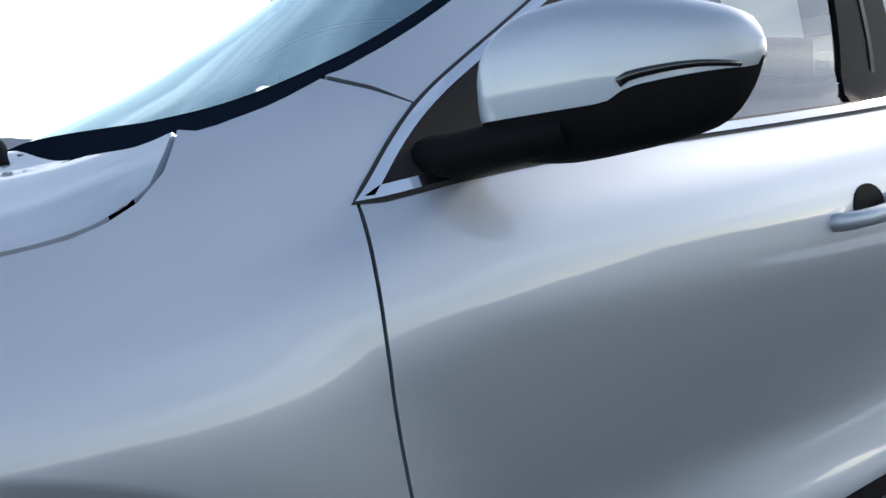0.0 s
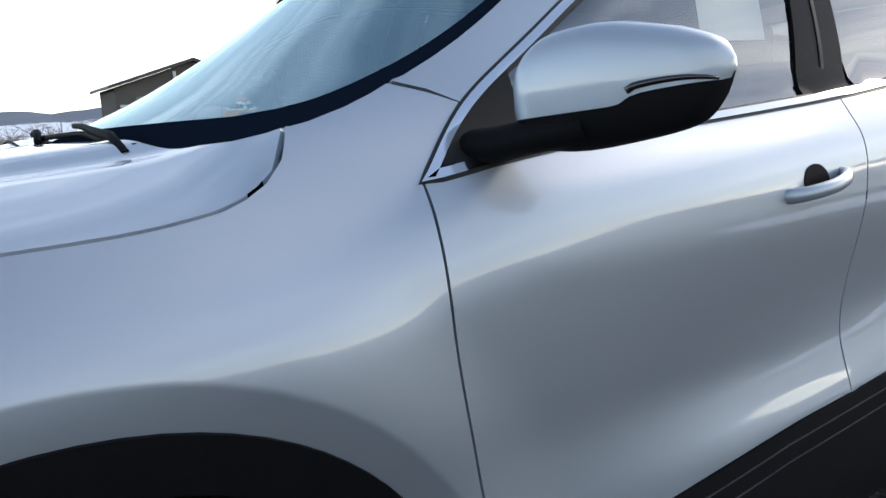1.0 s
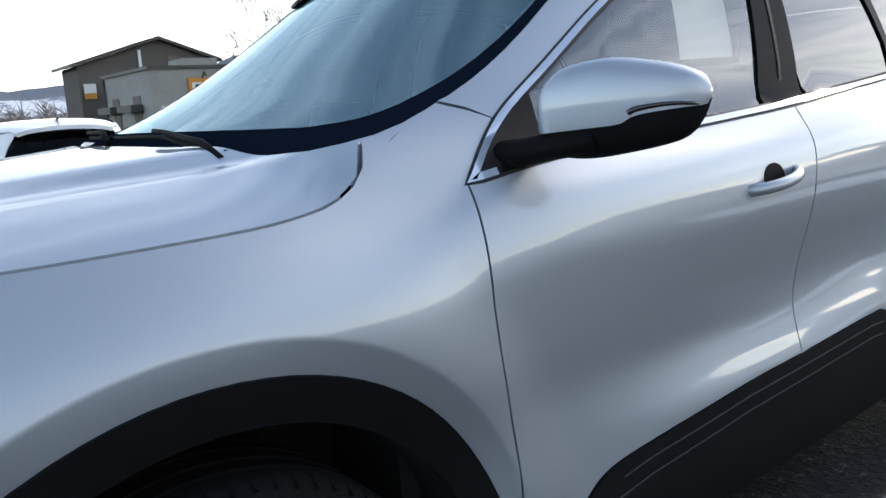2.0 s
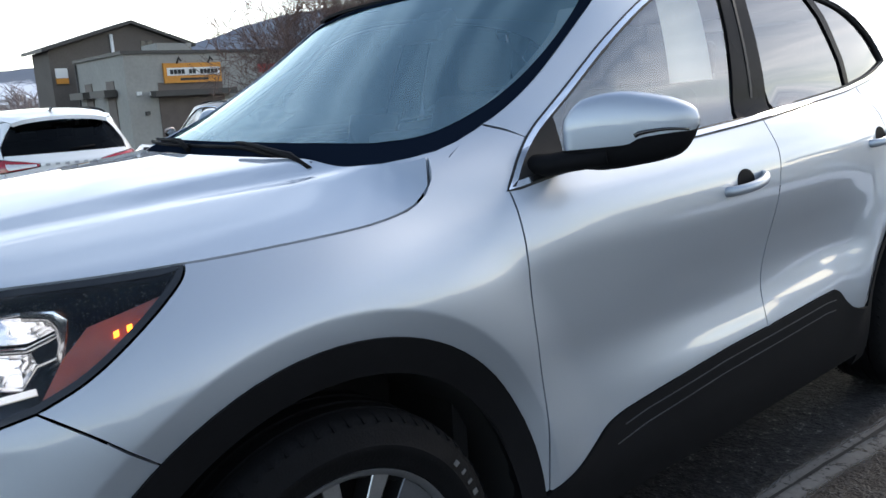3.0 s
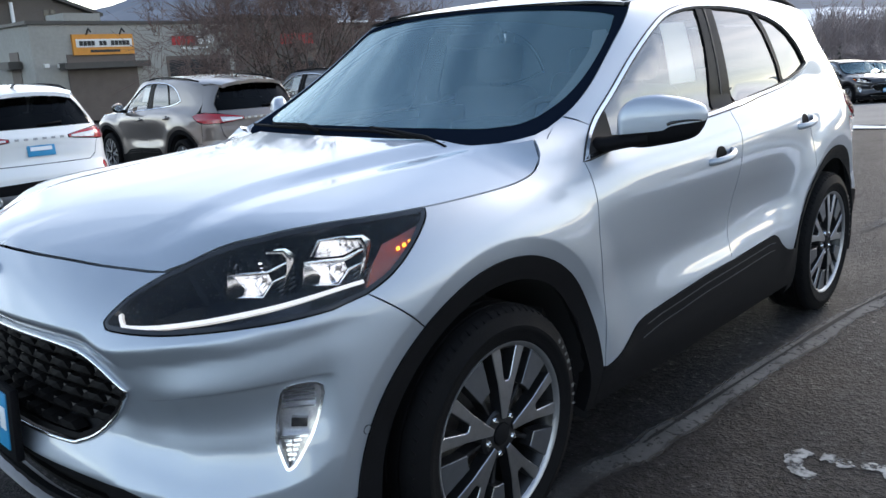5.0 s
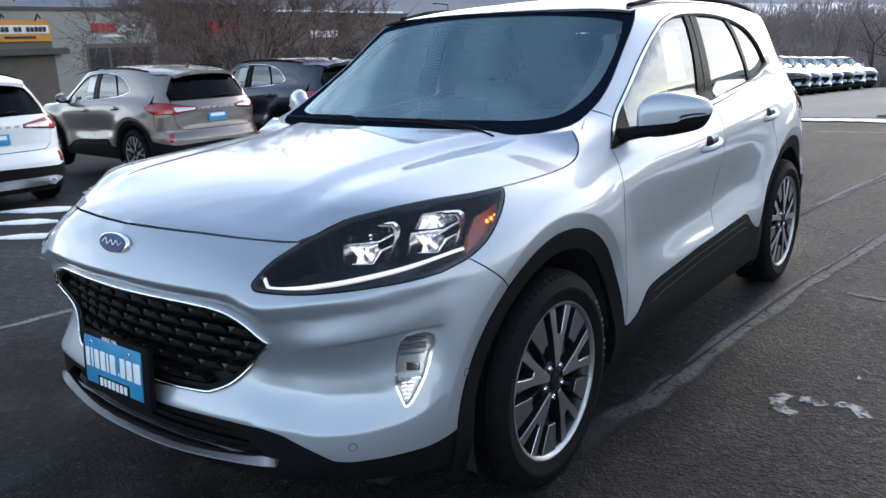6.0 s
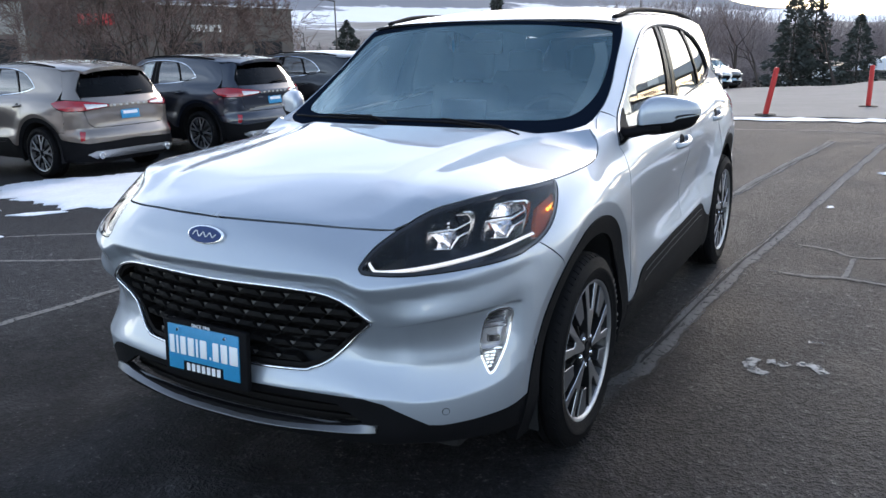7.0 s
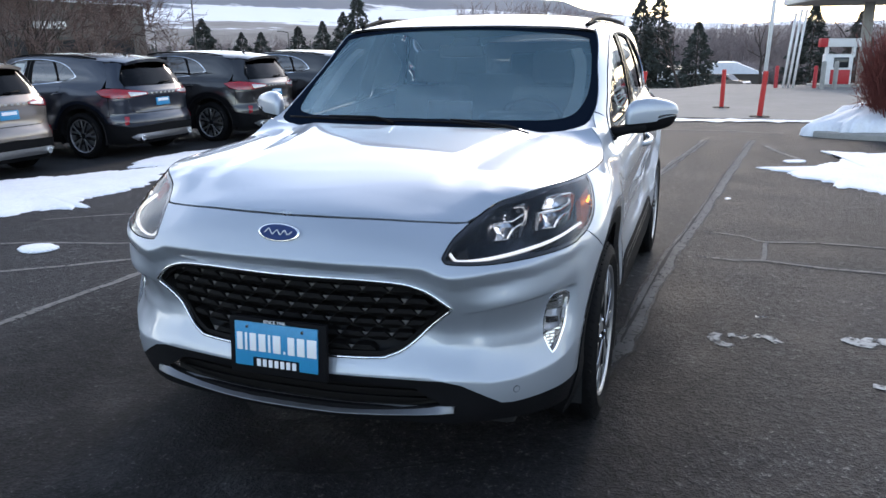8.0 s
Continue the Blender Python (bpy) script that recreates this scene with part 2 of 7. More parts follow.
def tube(points, radius, sides=8, taper=None, bm=None, flat=1.0):
    """A round bar along points; taper gives the radius at the far end."""
    bm = bm or bmesh.new()
    pts = [Vector(p) for p in points]
    rings = []
    for i, p in enumerate(pts):
        d = (pts[min(i + 1, len(pts) - 1)] - pts[max(i - 1, 0)]).normalized()
        u = d.cross(Vector((0, 0, 1)) if abs(d.z) < 0.95 else Vector((1, 0, 0))).normalized()
        w = u.cross(d)
        r = radius if taper is None else radius + (taper - radius) * i / (len(pts) - 1)
        rings.append([bm.verts.new(p + u * (r * math.cos(2 * math.pi * k / sides)) + w * (flat * r * math.sin(2 * math.pi * k / sides))) for k in range(sides)])
    for a, b in zip(rings, rings[1:]):
        for k in range(sides):
            bm.faces.new((a[k], a[(k + 1) % sides], b[(k + 1) % sides], b[k])).smooth = True
    if sides > 2:
        bm.faces.new(rings[0][::-1])
        bm.faces.new(rings[-1])
    return bm


def prism(outline, depth, to3, bm=None, bevel=0.0):
    """A flat plate: outline (a, b) pairs, thickness depth, to3(a, b, c) gives the place."""
    one = bmesh.new()
    f = one.faces.new([one.verts.new((a, b, 0)) for a, b in outline])
    r = bmesh.ops.extrude_face_region(one, geom=[f])
    for v in r["geom"]:
        if isinstance(v, bmesh.types.BMVert):
            v.co.z = depth
    bmesh.ops.recalc_face_normals(one, faces=one.faces)
    if bevel:
        top = [e for e in one.edges if all(abs(v.co.z - depth) < 1e-6 for v in e.verts)]
        bmesh.ops.bevel(one, geom=top, offset=bevel, segments=2, profile=0.5, affect='EDGES')
    for v in one.verts:
        v.co = Vector(to3(*v.co))
    bmesh.ops.recalc_face_normals(one, faces=one.faces)
    smooth_all(one, 30)
    if bm is None:
        return one
    me = bpy.data.meshes.new("tmp")
    one.to_mesh(me)
    one.free()
    bm.from_mesh(me)
    bpy.data.meshes.remove(me)
    return bm


def pchip(pts):
    """A smooth curve y(x) through pairs, with no overshoot."""
    x, y = np.array(pts, float).T
    h, d = np.diff(x), np.diff(y) / np.diff(x)
    m = np.zeros(len(x))
    for i in range(1, len(x) - 1):
        if d[i - 1] * d[i] > 0:
            w1, w2 = 2 * h[i] + h[i - 1], h[i] + 2 * h[i - 1]
            m[i] = (w1 + w2) / (w1 / d[i - 1] + w2 / d[i])
    m[0], m[-1] = d[0], d[-1]

    def f(q):
        q = np.clip(np.asarray(q, float), x[0], x[-1])
        i = np.clip(np.searchsorted(x, q) - 1, 0, len(h) - 1)
        t = (q - x[i]) / h[i]
        return (y[i] * (1 + 2 * t) * (1 - t) ** 2 + h[i] * m[i] * t * (1 - t) ** 2 + y[i + 1] * t * t * (3 - 2 * t) + h[i] * m[i + 1] * t * t * (t - 1))
    return f


def spline(pts, n=10):
    """A smooth open line through points in the plane (Catmull-Rom)."""
    p = np.array([2 * np.array(pts[0], float) - pts[1]] + list(pts) + [2 * np.array(pts[-1], float) - pts[-2]], float)
    out = []
    for i in range(1, len(p) - 2):
        for t in np.arange(n) / n:
            a, b, c, d = p[i - 1:i + 3]
            out.append(0.5 * (2 * b + (c - a) * t + (2 * a - 5 * b + 4 * c - d) * t * t + (3 * b - a - 3 * c + d) * t ** 3))
    out.append(p[-2])
    return [tuple(q) for q in out]


def sstep(a, b, x):
    t = np.clip((np.asarray(x, float) - a) / (b - a), 0, 1)
    return t * t * (3 - 2 * t)


def inside(px, py, poly):
    """Which points lie in a closed polygon."""
    r = np.zeros(len(px), bool)
    q = np.array(poly)
    for (x0, y0), (x1, y1) in zip(q, np.roll(q, -1, 0)):
        if y0 != y1:
            r ^= ((y0 > py) != (y1 > py)) & (px < (x1 - x0) * (py - y0) / (y1 - y0) + x0)
    return r


def resample(poly, step):
    out = []
    for a, b in zip(poly, poly[1:] + poly[:1]):
        a, b = np.array(a, float), np.array(b, float)
        k = max(1, int(math.ceil(np.hypot(*(b - a)) / step)))
        if np.hypot(*(b - a)) < 1e-6:
            continue
        out += [tuple(a + (b - a) * i / k) for i in range(k)]
    return out


# ---- the shape of the car: a skin wrapped round its plan, front axle at y = 0, nose towards -Y ----
_plan = spline([(-0.2, -0.957), (0, -0.965), (0.2, -0.957), (0.4, -0.924), (0.56, -0.880), (0.71, -0.788), (0.81, -0.684), (0.868, -0.585), (0.903, -0.45), (0.928, -0.28), (0.934, 0.0),
                (0.920, 0.5), (0.928, 1.2), (0.930, 1.8), (0.924, 2.4), (0.915, 2.8), (0.885, 3.1), (0.83, 3.36), (0.72, 3.52), (0.5, 3.605), (0.25, 3.64), (0, 3.65), (-0.2, 3.643)], 24)
_plan = np.array([p for p in _plan if p[0] >= -1e-9])
_len = np.r_[0, np.cumsum(np.hypot(*np.diff(_plan, axis=0).T))]
S_ALL = np.arange(0, _len[-1], 0.005)
PX, PY = np.interp(S_ALL, _len, _plan[:, 0]), np.interp(S_ALL, _len, _plan[:, 1])
PX[0] = 0.0


def soften(a, n):
    k = np.hanning(2 * n + 3)[1:-1]
    pad = np.r_[a[0] - (a[1:n + 1][::-1] - a[0]), a, a[-1] - (a[-n - 1:-1][::-1] - a[-1])]
    return np.convolve(pad, k / k.sum(), 'valid')


TX, TY = np.gradient(soften(PX, 8)), np.gradient(soften(PY, 8))
NX, NY = TY / np.hypot(TX, TY), -TX / np.hypot(TX, TY)
NX[0] = 0.0


def ss(y):
    """Way along the plan at y."""
    return float(np.interp(y, PY, S_ALL))


_k = int(np.argmax(PX > 0.93))


def fs(x):
    """Way along the front of the plan at x."""
    return math.copysign(float(np.interp(abs(x), PX[:_k], S_ALL[:_k])), x)


_r = int(len(PX) - np.argmax(PX[::-1] > 0.90))


def rs(x):
    """Way along the back of the plan at x."""
    return float(np.interp(-abs(x), -PX[_r:], S_ALL[_r:]))


UP = [(1.18, 0.100), (1.25, 0.113), (1.35, 0.138), (1.45, 0.170), (1.52, 0.198), (1.57, 0.226), (1.61, 0.272), (1.66, 0.38)]
STATIONS = [
    (0.0, [(0.15, 0.12), (0.24, 0.07), (0.31, 0.02), (0.36, 0.01), (0.44, 0.016), (0.484, 0.0), (0.60, 0), (0.74, -0.004), (0.80, -0.014), (0.857, -0.016), (0.866, -0.011), (0.90, 0.008), (0.94, 0.031), (0.985, 0.066), (1.05, 0.16)]),
    (fs(0.40), [(0.15, 0.12), (0.24, 0.07), (0.31, 0.02), (0.36, 0.006), (0.44, 0.012), (0.482, 0.0), (0.60, 0), (0.74, -0.004), (0.80, -0.014), (0.847, -0.016), (0.858, -0.010), (0.90, 0.015), (0.94, 0.050), (0.975, 0.095), (1.05, 0.19)]),
    (fs(0.54), [(0.15, 0.12), (0.24, 0.07), (0.31, 0.02), (0.36, 0.004), (0.46, 0.002), (0.50, 0), (0.63, 0.002), (0.72, -0.002), (0.79, -0.014), (0.820, -0.016), (0.830, -0.010), (0.88, 0.021), (0.92, 0.06), (0.96, 0.108), (1.05, 0.22)]),
    (fs(0.70), [(0.15, 0.12), (0.24, 0.07), (0.32, 0.02), (0.38, 0), (0.44, -0.004), (0.60, -0.002), (0.72, -0.004), (0.80, -0.012), (0.832, -0.012), (0.844, -0.003), (0.88, 0.024), (0.93, 0.078), (0.98, 0.145), (1.05, 0.23)]),
    (fs(0.85), [(0.15, 0.10), (0.24, 0.06), (0.32, 0.02), (0.40, 0.004), (0.48, 0), (0.60, 0.0), (0.72, 0.0), (0.80, -0.004), (0.852, -0.003), (0.866, 0.006), (0.90, 0.03), (0.96, 0.082), (1.02, 0.15), (1.08, 0.22)]),
    (ss(-0.42), [(0.15, 0.08), (0.24, 0.05), (0.32, 0.02), (0.42, 0), (0.55, 0.0), (0.70, 0), (0.82, 0.002), (0.87, 0.006), (0.91, 0.020), (0.96, 0.045), (1.0, 0.075), (1.06, 0.13)]),
    (ss(-0.2), [(0.15, 0.08), (0.3, 0.02), (0.5, 0), (0.82, -0.006), (0.88, 0.0), (0.93, 0.013), (0.98, 0.036), (1.035, 0.076), (1.1, 0.14)]),
    (ss(0.05), [(0.15, 0.08), (0.3, 0.02), (0.5, 0), (0.82, -0.008), (0.90, -0.002), (0.96, 0.014), (1.01, 0.038), (1.06, 0.076), (1.12, 0.12)] + UP),
    (ss(0.38), [(0.15, 0.09), (0.28, 0.03), (0.40, 0.008), (0.50, 0.010), (0.62, 0.016), (0.78, 0.005), (0.90, 0.002), (0.96, 0.012), (1.02, 0.038), (1.07, 0.070), (1.12, 0.090)] + UP),
    (ss(0.70), [(0.15, 0.10), (0.28, 0.03), (0.40, 0.008), (0.48, 0.014), (0.57, 0.020), (0.66, 0.024), (0.78, 0.013), (0.88, 0.004), (0.94, 0), (0.99, 0.006), (1.04, 0.022), (1.09, 0.060), (1.12, 0.080)] + UP),
    (ss(1.2), [(0.15, 0.10), (0.28, 0.03), (0.40, 0.006), (0.49, 0.006), (0.545, 0.009), (0.61, 0.029), (0.67, 0.040), (0.76, 0.030), (0.86, 0.011), (0.94, 0), (0.99, 0.002), (1.05, 0.018), (1.10, 0.052), (1.13, 0.072)] + UP),
    (ss(1.85), [(0.15, 0.10), (0.28, 0.03), (0.42, 0.006), (0.52, 0.004), (0.585, 0.010), (0.65, 0.028), (0.71, 0.040), (0.80, 0.029), (0.88, 0.011), (0.96, 0), (1.01, 0.002), (1.07, 0.016), (1.12, 0.044), (1.15, 0.064)] + UP),
    (ss(2.4), [(0.15, 0.08), (0.3, 0.02), (0.5, 0), (0.82, -0.010), (0.92, -0.004), (0.98, 0.004), (1.05, 0.016), (1.11, 0.036), (1.16, 0.07)] + [(z + 0.02, i + 0.005) for z, i in UP]),
    (ss(2.85), [(0.15, 0.08), (0.3, 0.02), (0.5, 0), (0.82, -0.004), (0.92, 0), (1.0, 0.008), (1.06, 0.022), (1.12, 0.05)] + [(z, i + 0.02) for z, i in UP]),
    (ss(3.2), [(0.15, 0.10), (0.28, 0.03), (0.4, 0), (0.62, 0), (0.70, 0.012), (0.9, 0.012), (1.0, 0.02), (1.06, 0.04), (1.12, 0.075), (1.25, 0.14), (1.4, 0.22), (1.52, 0.31), (1.60, 0.40), (1.66, 0.5)]),
    (rs(0.60), [(0.15, 0.16), (0.26, 0.06), (0.36, 0.01), (0.45, 0), (0.60, 0), (0.66, 0.02), (0.72, 0.055), (0.85, 0.06), (0.95, 0.05), (1.02, 0.05), (1.09, 0.09), (1.2, 0.165), (1.35, 0.265), (1.5, 0.37), (1.6, 0.45), (1.66, 0.52)]),
    (rs(0.0), [(0.15, 0.16), (0.26, 0.06), (0.36, 0.01), (0.45, 0), (0.60, 0), (0.66, 0.02), (0.72, 0.055), (0.80, 0.085), (0.92, 0.08), (1.0, 0.055), (1.04, 0.055), (1.10, 0.10), (1.2, 0.17), (1.35, 0.27), (1.5, 0.37), (1.6, 0.44), (1.66, 0.5)]),
]
Z_ALL = np.arange(0.15, 1.66, 0.006)
_st = np.array([s for s, p in STATIONS])
_pr = np.array([pchip(p)(Z_ALL) for s, p in STATIONS])
TABLE = np.array([pchip(list(zip(_st, col)))(S_ALL) for col in _pr.T])          # [z, s]
TABLE = np.array([soften(r, 14) for r in TABLE])
TABLE = np.array([soften(c, 2) for c in TABLE.T]).T
_rear = sstep(ss(2.35), ss(2.6), S_ALL) * (1 - sstep(ss(3.0), ss(3.2), S_ALL))
_calm = np.array([soften(c, 14) for c in np.array([soften(r, 44) for r in TABLE]).T]).T
TABLE = TABLE + (_calm - TABLE) * _rear[None, :] * sstep(1.06, 1.16, Z_ALL)[:, None]
ARCH_R, ARCH_F, ARCH_B, AXLE_Z, LIP_R = 0.514, 0.005, 2.705, 0.362, 0.567


# folds of the front: the brow over the grille, the shelf over the fog lamp, the lower cheek
POCKET = (fs(0.57), fs(0.66), fs(0.870), fs(0.884))
BROW = pchip([(0, 0.860), (fs(0.33), 0.856), (fs(0.46), 0.850), (fs(0.505), 0.834), (fs(0.555), 0.820), (fs(0.62), 0.826), (fs(0.69), 0.835), (fs(0.79), 0.848), (fs(0.845), 0.862), (ss(-0.516), 0.882), (ss(-0.45), 0.892)])
BROW_D = pchip([(0, 0.036), (fs(0.40), 0.036), (fs(0.50), 0.028), (fs(0.56), 0.020), (fs(0.70), 0.017), (fs(0.80), 0.009), (ss(-0.516), 0.004), (ss(-0.45), 0.0)])
SHELF = pchip([(0, 0.69), (fs(0.585), 0.694), (fs(0.70), 0.716), (fs(0.80), 0.729), (fs(0.86), 0.735), (fs(0.90), 0.735)])
CHEEK = pchip([(0, 0.488), (fs(0.40), 0.484), (fs(0.50), 0.480), (fs(0.60), 0.474), (fs(0.67), 0.464), (fs(0.75), 0.467), (fs(0.81), 0.478), (fs(0.852), 0.500), (fs(0.875), 0.540)])
CHEEK_D = pchip([(0, 0.020), (fs(0.40), 0.026), (fs(0.54), 0.034), (fs(0.70), 0.042), (fs(0.80), 0.034), (fs(0.85), 0.024), (fs(0.875), 0.012), (fs(0.892), 0.0)])
S_END = ss(-0.45)


def wrap(s, z):
    """The skin: way along the plan (minus: the right half) and height to a place."""
    s, z = np.asarray(s, float), np.asarray(z, float)
    a = np.clip(np.abs(s) / 0.005, 0, len(S_ALL) - 1.001)
    b = np.clip((z - Z_ALL[0]) / 0.006, 0, len(Z_ALL) - 1.001)
    i, j = a.astype(int), b.astype(int)
    u, v = a - i, b - j
    inset = (TABLE[j, i] * (1 - u) + TABLE[j, i + 1] * u) * (1 - v) + (TABLE[j + 1, i] * (1 - u) + TABLE[j + 1, i + 1] * u) * v
    mix = lambda t: t[i] * (1 - u) + t[i + 1] * u
    y = mix(PY)
    # the front pillars turn in towards the windscreen
    lean = np.maximum(0, 0.53 + (z - 1.07) * 1.72 - y) * sstep(1.06, 1.20, z)
    inset = inset + np.where(y < 1.4, (0.07 - 0.040 * sstep(1.35, 1.55, z)) * (lean / 0.31) ** 1.6, 0)
    # flared lips round the wheels
    for c in (ARCH_F, ARCH_B):
        r = np.hypot(y - c, z - AXLE_Z)
        swell = np.where(r > LIP_R, 0.016 * (1 - sstep(LIP_R, 0.74, r)), 0.016 - 0.27 * (LIP_R - r))
        inset = inset - swell * sstep(0.30, 0.55, z) * (np.abs(y - c) < 0.8)
    q = np.minimum(np.abs(s), S_END)
    below = BROW(q) - z
    inset = inset + BROW_D(q) * np.clip(below / 0.045, 0, 1) * (1 - sstep(fs(0.56), fs(0.70), q) * sstep(0.040, 0.115, below)) * (1 - sstep(0.20, 0.36, below))
    q = np.minimum(np.abs(s), fs(0.90))
    pocket = sstep(POCKET[0], POCKET[1], q) * (1 - sstep(POCKET[2], POCKET[3], q))
    below = SHELF(q) - z
    inset = inset + 0.018 * pocket * sstep(0.0, 0.010, below) * (1 - sstep(0.03, 0.17, below))
    above = z - CHEEK(np.minimum(q, fs(0.892)))
    lift_c = np.clip(above / 0.095, 0, 1)
    inset = inset + np.where(q < fs(0.892), CHEEK_D(np.minimum(q, fs(0.892))), 0) * (1.25 * lift_c - 0.25 * lift_c ** 3) * (1 - sstep(0.13, 0.27, above))
    return np.stack([np.sign(s + 1e-12) * (mix(PX) - mix(NX) * inset), y - mix(NY) * inset, z], -1)


HEART = np.array([0, 1.35, 0.6])


def skin(name, fn, outline, mat, parent, holes=(), step=0.03, thick=0.012, lift=0.0, label="", heart=None, solid=False, mirror=False, creases=(), blend=None):
    """A sheet of the surface fn inside an outline, with holes, folded in along its edges."""
    loops = [resample([tuple(p) for p in q], step * 0.6) for q in (outline, *holes)]
    verts, edges = [], []
    for q in loops:
        k = len(verts)
        edges += [(k + i, k + (i + 1) % len(q)) for i in range(len(q))]
        verts += q
    arr = np.array(verts)
    lo, hi = arr.min(0), arr.max(0)
    gx, gy = np.meshgrid(np.arange(lo[0], hi[0], step) + step * 0.37, np.arange(lo[1], hi[1], step) + step * 0.41)
    gx, gy = gx.ravel(), gy.ravel()
    ok = inside(gx, gy, loops[0])
    for q in loops[1:]:
        ok &= ~inside(gx, gy, q)
    gx, gy = gx[ok], gy[ok]
    if len(creases):
        q = np.array(creases)
        keep = inside(q[:, 0], q[:, 1], loops[0])
        for h in loops[1:]:
            keep &= ~inside(q[:, 0], q[:, 1], h)
        q = q[keep]
        if len(q):
            near = np.array([np.hypot(arr[:, 0] - p[0], arr[:, 1] - p[1]).min() for p in q])
            q = q[near > 0.006]
            d = np.full(len(gx), 9.0)
            for p in q:
                d = np.minimum(d, np.hypot(gx - p[0], gy - p[1]))
            gx, gy = np.r_[gx[d > step * 0.5], q[:, 0]], np.r_[gy[d > step * 0.5], q[:, 1]]
    if len(gx):
        d = np.full(len(gx), 9.0)
        for p in arr:
            d = np.minimum(d, np.hypot(gx - p[0], gy - p[1]))
        cut = min(step * 0.45, 0.006) if len(creases) else step * 0.45
        gx, gy = gx[d > cut], gy[d > cut]
    from mathutils.geometry import delaunay_2d_cdt
    pts = [Vector(p) for p in verts] + [Vector(p) for p in zip(gx, gy)]
    co, ed, fa, *_ = delaunay_2d_cdt(pts, edges, [], 0, 1e-7)
    uv = np.array([tuple(p) for p in co])
    tri = np.array([f for f in fa if len(f) == 3])
    cen = uv[tri].mean(1)
    ok = inside(cen[:, 0], cen[:, 1], loops[0])
    for q in loops[1:]:
        ok &= ~inside(cen[:, 0], cen[:, 1], q)
    tri = tri[ok]
    h = 0.004
    P = fn(uv[:, 0], uv[:, 1])
    du = fn(uv[:, 0] + h, uv[:, 1]) - fn(uv[:, 0] - h, uv[:, 1])
    dv = fn(uv[:, 0], uv[:, 1] + h) - fn(uv[:, 0], uv[:, 1] - h)
    N = np.cross(du, dv)
    N /= np.linalg.norm(N, axis=1)[:, None] + 1e-12
    N *= np.where(((P - (HEART if heart is None else np.array(heart))) * N).sum(1) < 0, -1.0, 1.0)[:, None]
    if blend is not None:
        N = blend(uv, P, N)
    P = P + N * lift
    if mirror:
        P, N = P * [-1, 1, 1], N * [-1, 1, 1]
    fn3 = np.cross(P[tri[:, 1]] - P[tri[:, 0]], P[tri[:, 2]] - P[tri[:, 0]])
    flip = (fn3 * N[tri[:, 0]]).sum(1) < 0
    tri[flip] = tri[flip][:, ::-1]
    count = {}
    for a, b, c in tri.tolist():
        for e in ((a, b), (b, c), (c, a)):
            count[e] = 1
    rim = [(a, b) for a, b in count if (b, a) not in count]
    faces = [tuple(t) for t in tri.tolist()]
    normals = [N[i] for t in faces for i in t]
    V = P.tolist()
    if thick:
        base = {}
        for a, b in rim:
            for i in (a, b):
                if i not in base:
                    base[i] = len(V)
                    V += [P[i].tolist(), (P[i] - N[i] * thick).tolist()]
            qa, qb = base[a], base[b]
            faces.append((qb, qa, qa + 1, qb + 1))
            side = np.cross(P[b] - P[a], N[a])
            side = side / (np.linalg.norm(side) + 1e-12)
            normals += [side] * 4
    if solid:
        k = len(V)
        V += (P - N * thick).tolist()
        for t in tri.tolist():
            faces.append((t[2] + k, t[1] + k, t[0] + k))
            normals += [-N[t[2]], -N[t[1]], -N[t[0]]]
    me = bpy.data.meshes.new(name)
    me.from_pydata(V, [], faces)
    me.polygons.foreach_set("use_smooth", [True] * len(faces))
    me.normals_split_custom_set([tuple(n) for n in normals])
    me.update()
    return part(name, me, mat, parent, label)


def band(name, fn, line, width, mat, parent, lift=0.003, thick=0.008, mirror=False, step=0.02, label="", heart=None):
    """A narrow strip of the surface along a line."""
    p = np.array(line, float)
    d = np.gradient(p, axis=0)
    n = np.stack([-d[:, 1], d[:, 0]], -1) / (np.hypot(d[:, 0], d[:, 1])[:, None] + 1e-9)
    ring = [tuple(q) for q in p + n * width / 2] + [tuple(q) for q in (p - n * width / 2)[::-1]]
    return skin(name, fn, ring, mat, parent, step=step, lift=lift, thick=thick, mirror=mirror, label=label, heart=heart)


def side_line(pts, n=8):
    """A smooth line from (y, z) pairs, on the skin's left side."""
    return [(ss(y), z) for y, z in spline(pts, n)]


def arc(c, r, a0, a1, n=28):
    """Part of a wheel arch, angles from the rear upwards."""
    return [(ss(c + r * math.cos(a)), AXLE_Z + r * math.sin(a)) for a in np.radians(np.linspace(a0, a1, n))]


def lip_line(c):
    """Points on both sides of a wheel lip's crease."""
    out = []
    for r in (LIP_R - 0.012, LIP_R - 0.0045, LIP_R + 0.0045, LIP_R + 0.012, LIP_R + 0.024):
        out += arc(c, r, -10, 200, 130)
    return out


def shelf_line():
    """Points close to the folds of the front."""
    out = [(s, float(SHELF(s)) + dz) for dz in (0.004, -0.001, -0.005, -0.010, -0.016) for s in np.arange(fs(0.56), fs(0.89), 0.011)]
    out += [(s, float(BROW(s)) + dz) for dz in (0.012, 0.005, -0.001, -0.007, -0.014) for s in np.arange(0.004, S_END, 0.011)]
    return out + [(s, float(CHEEK(s)) + dz) for dz in (0.010, 0.004, -0.002, -0.009) for s in np.arange(fs(0.50), fs(0.88), 0.011)]


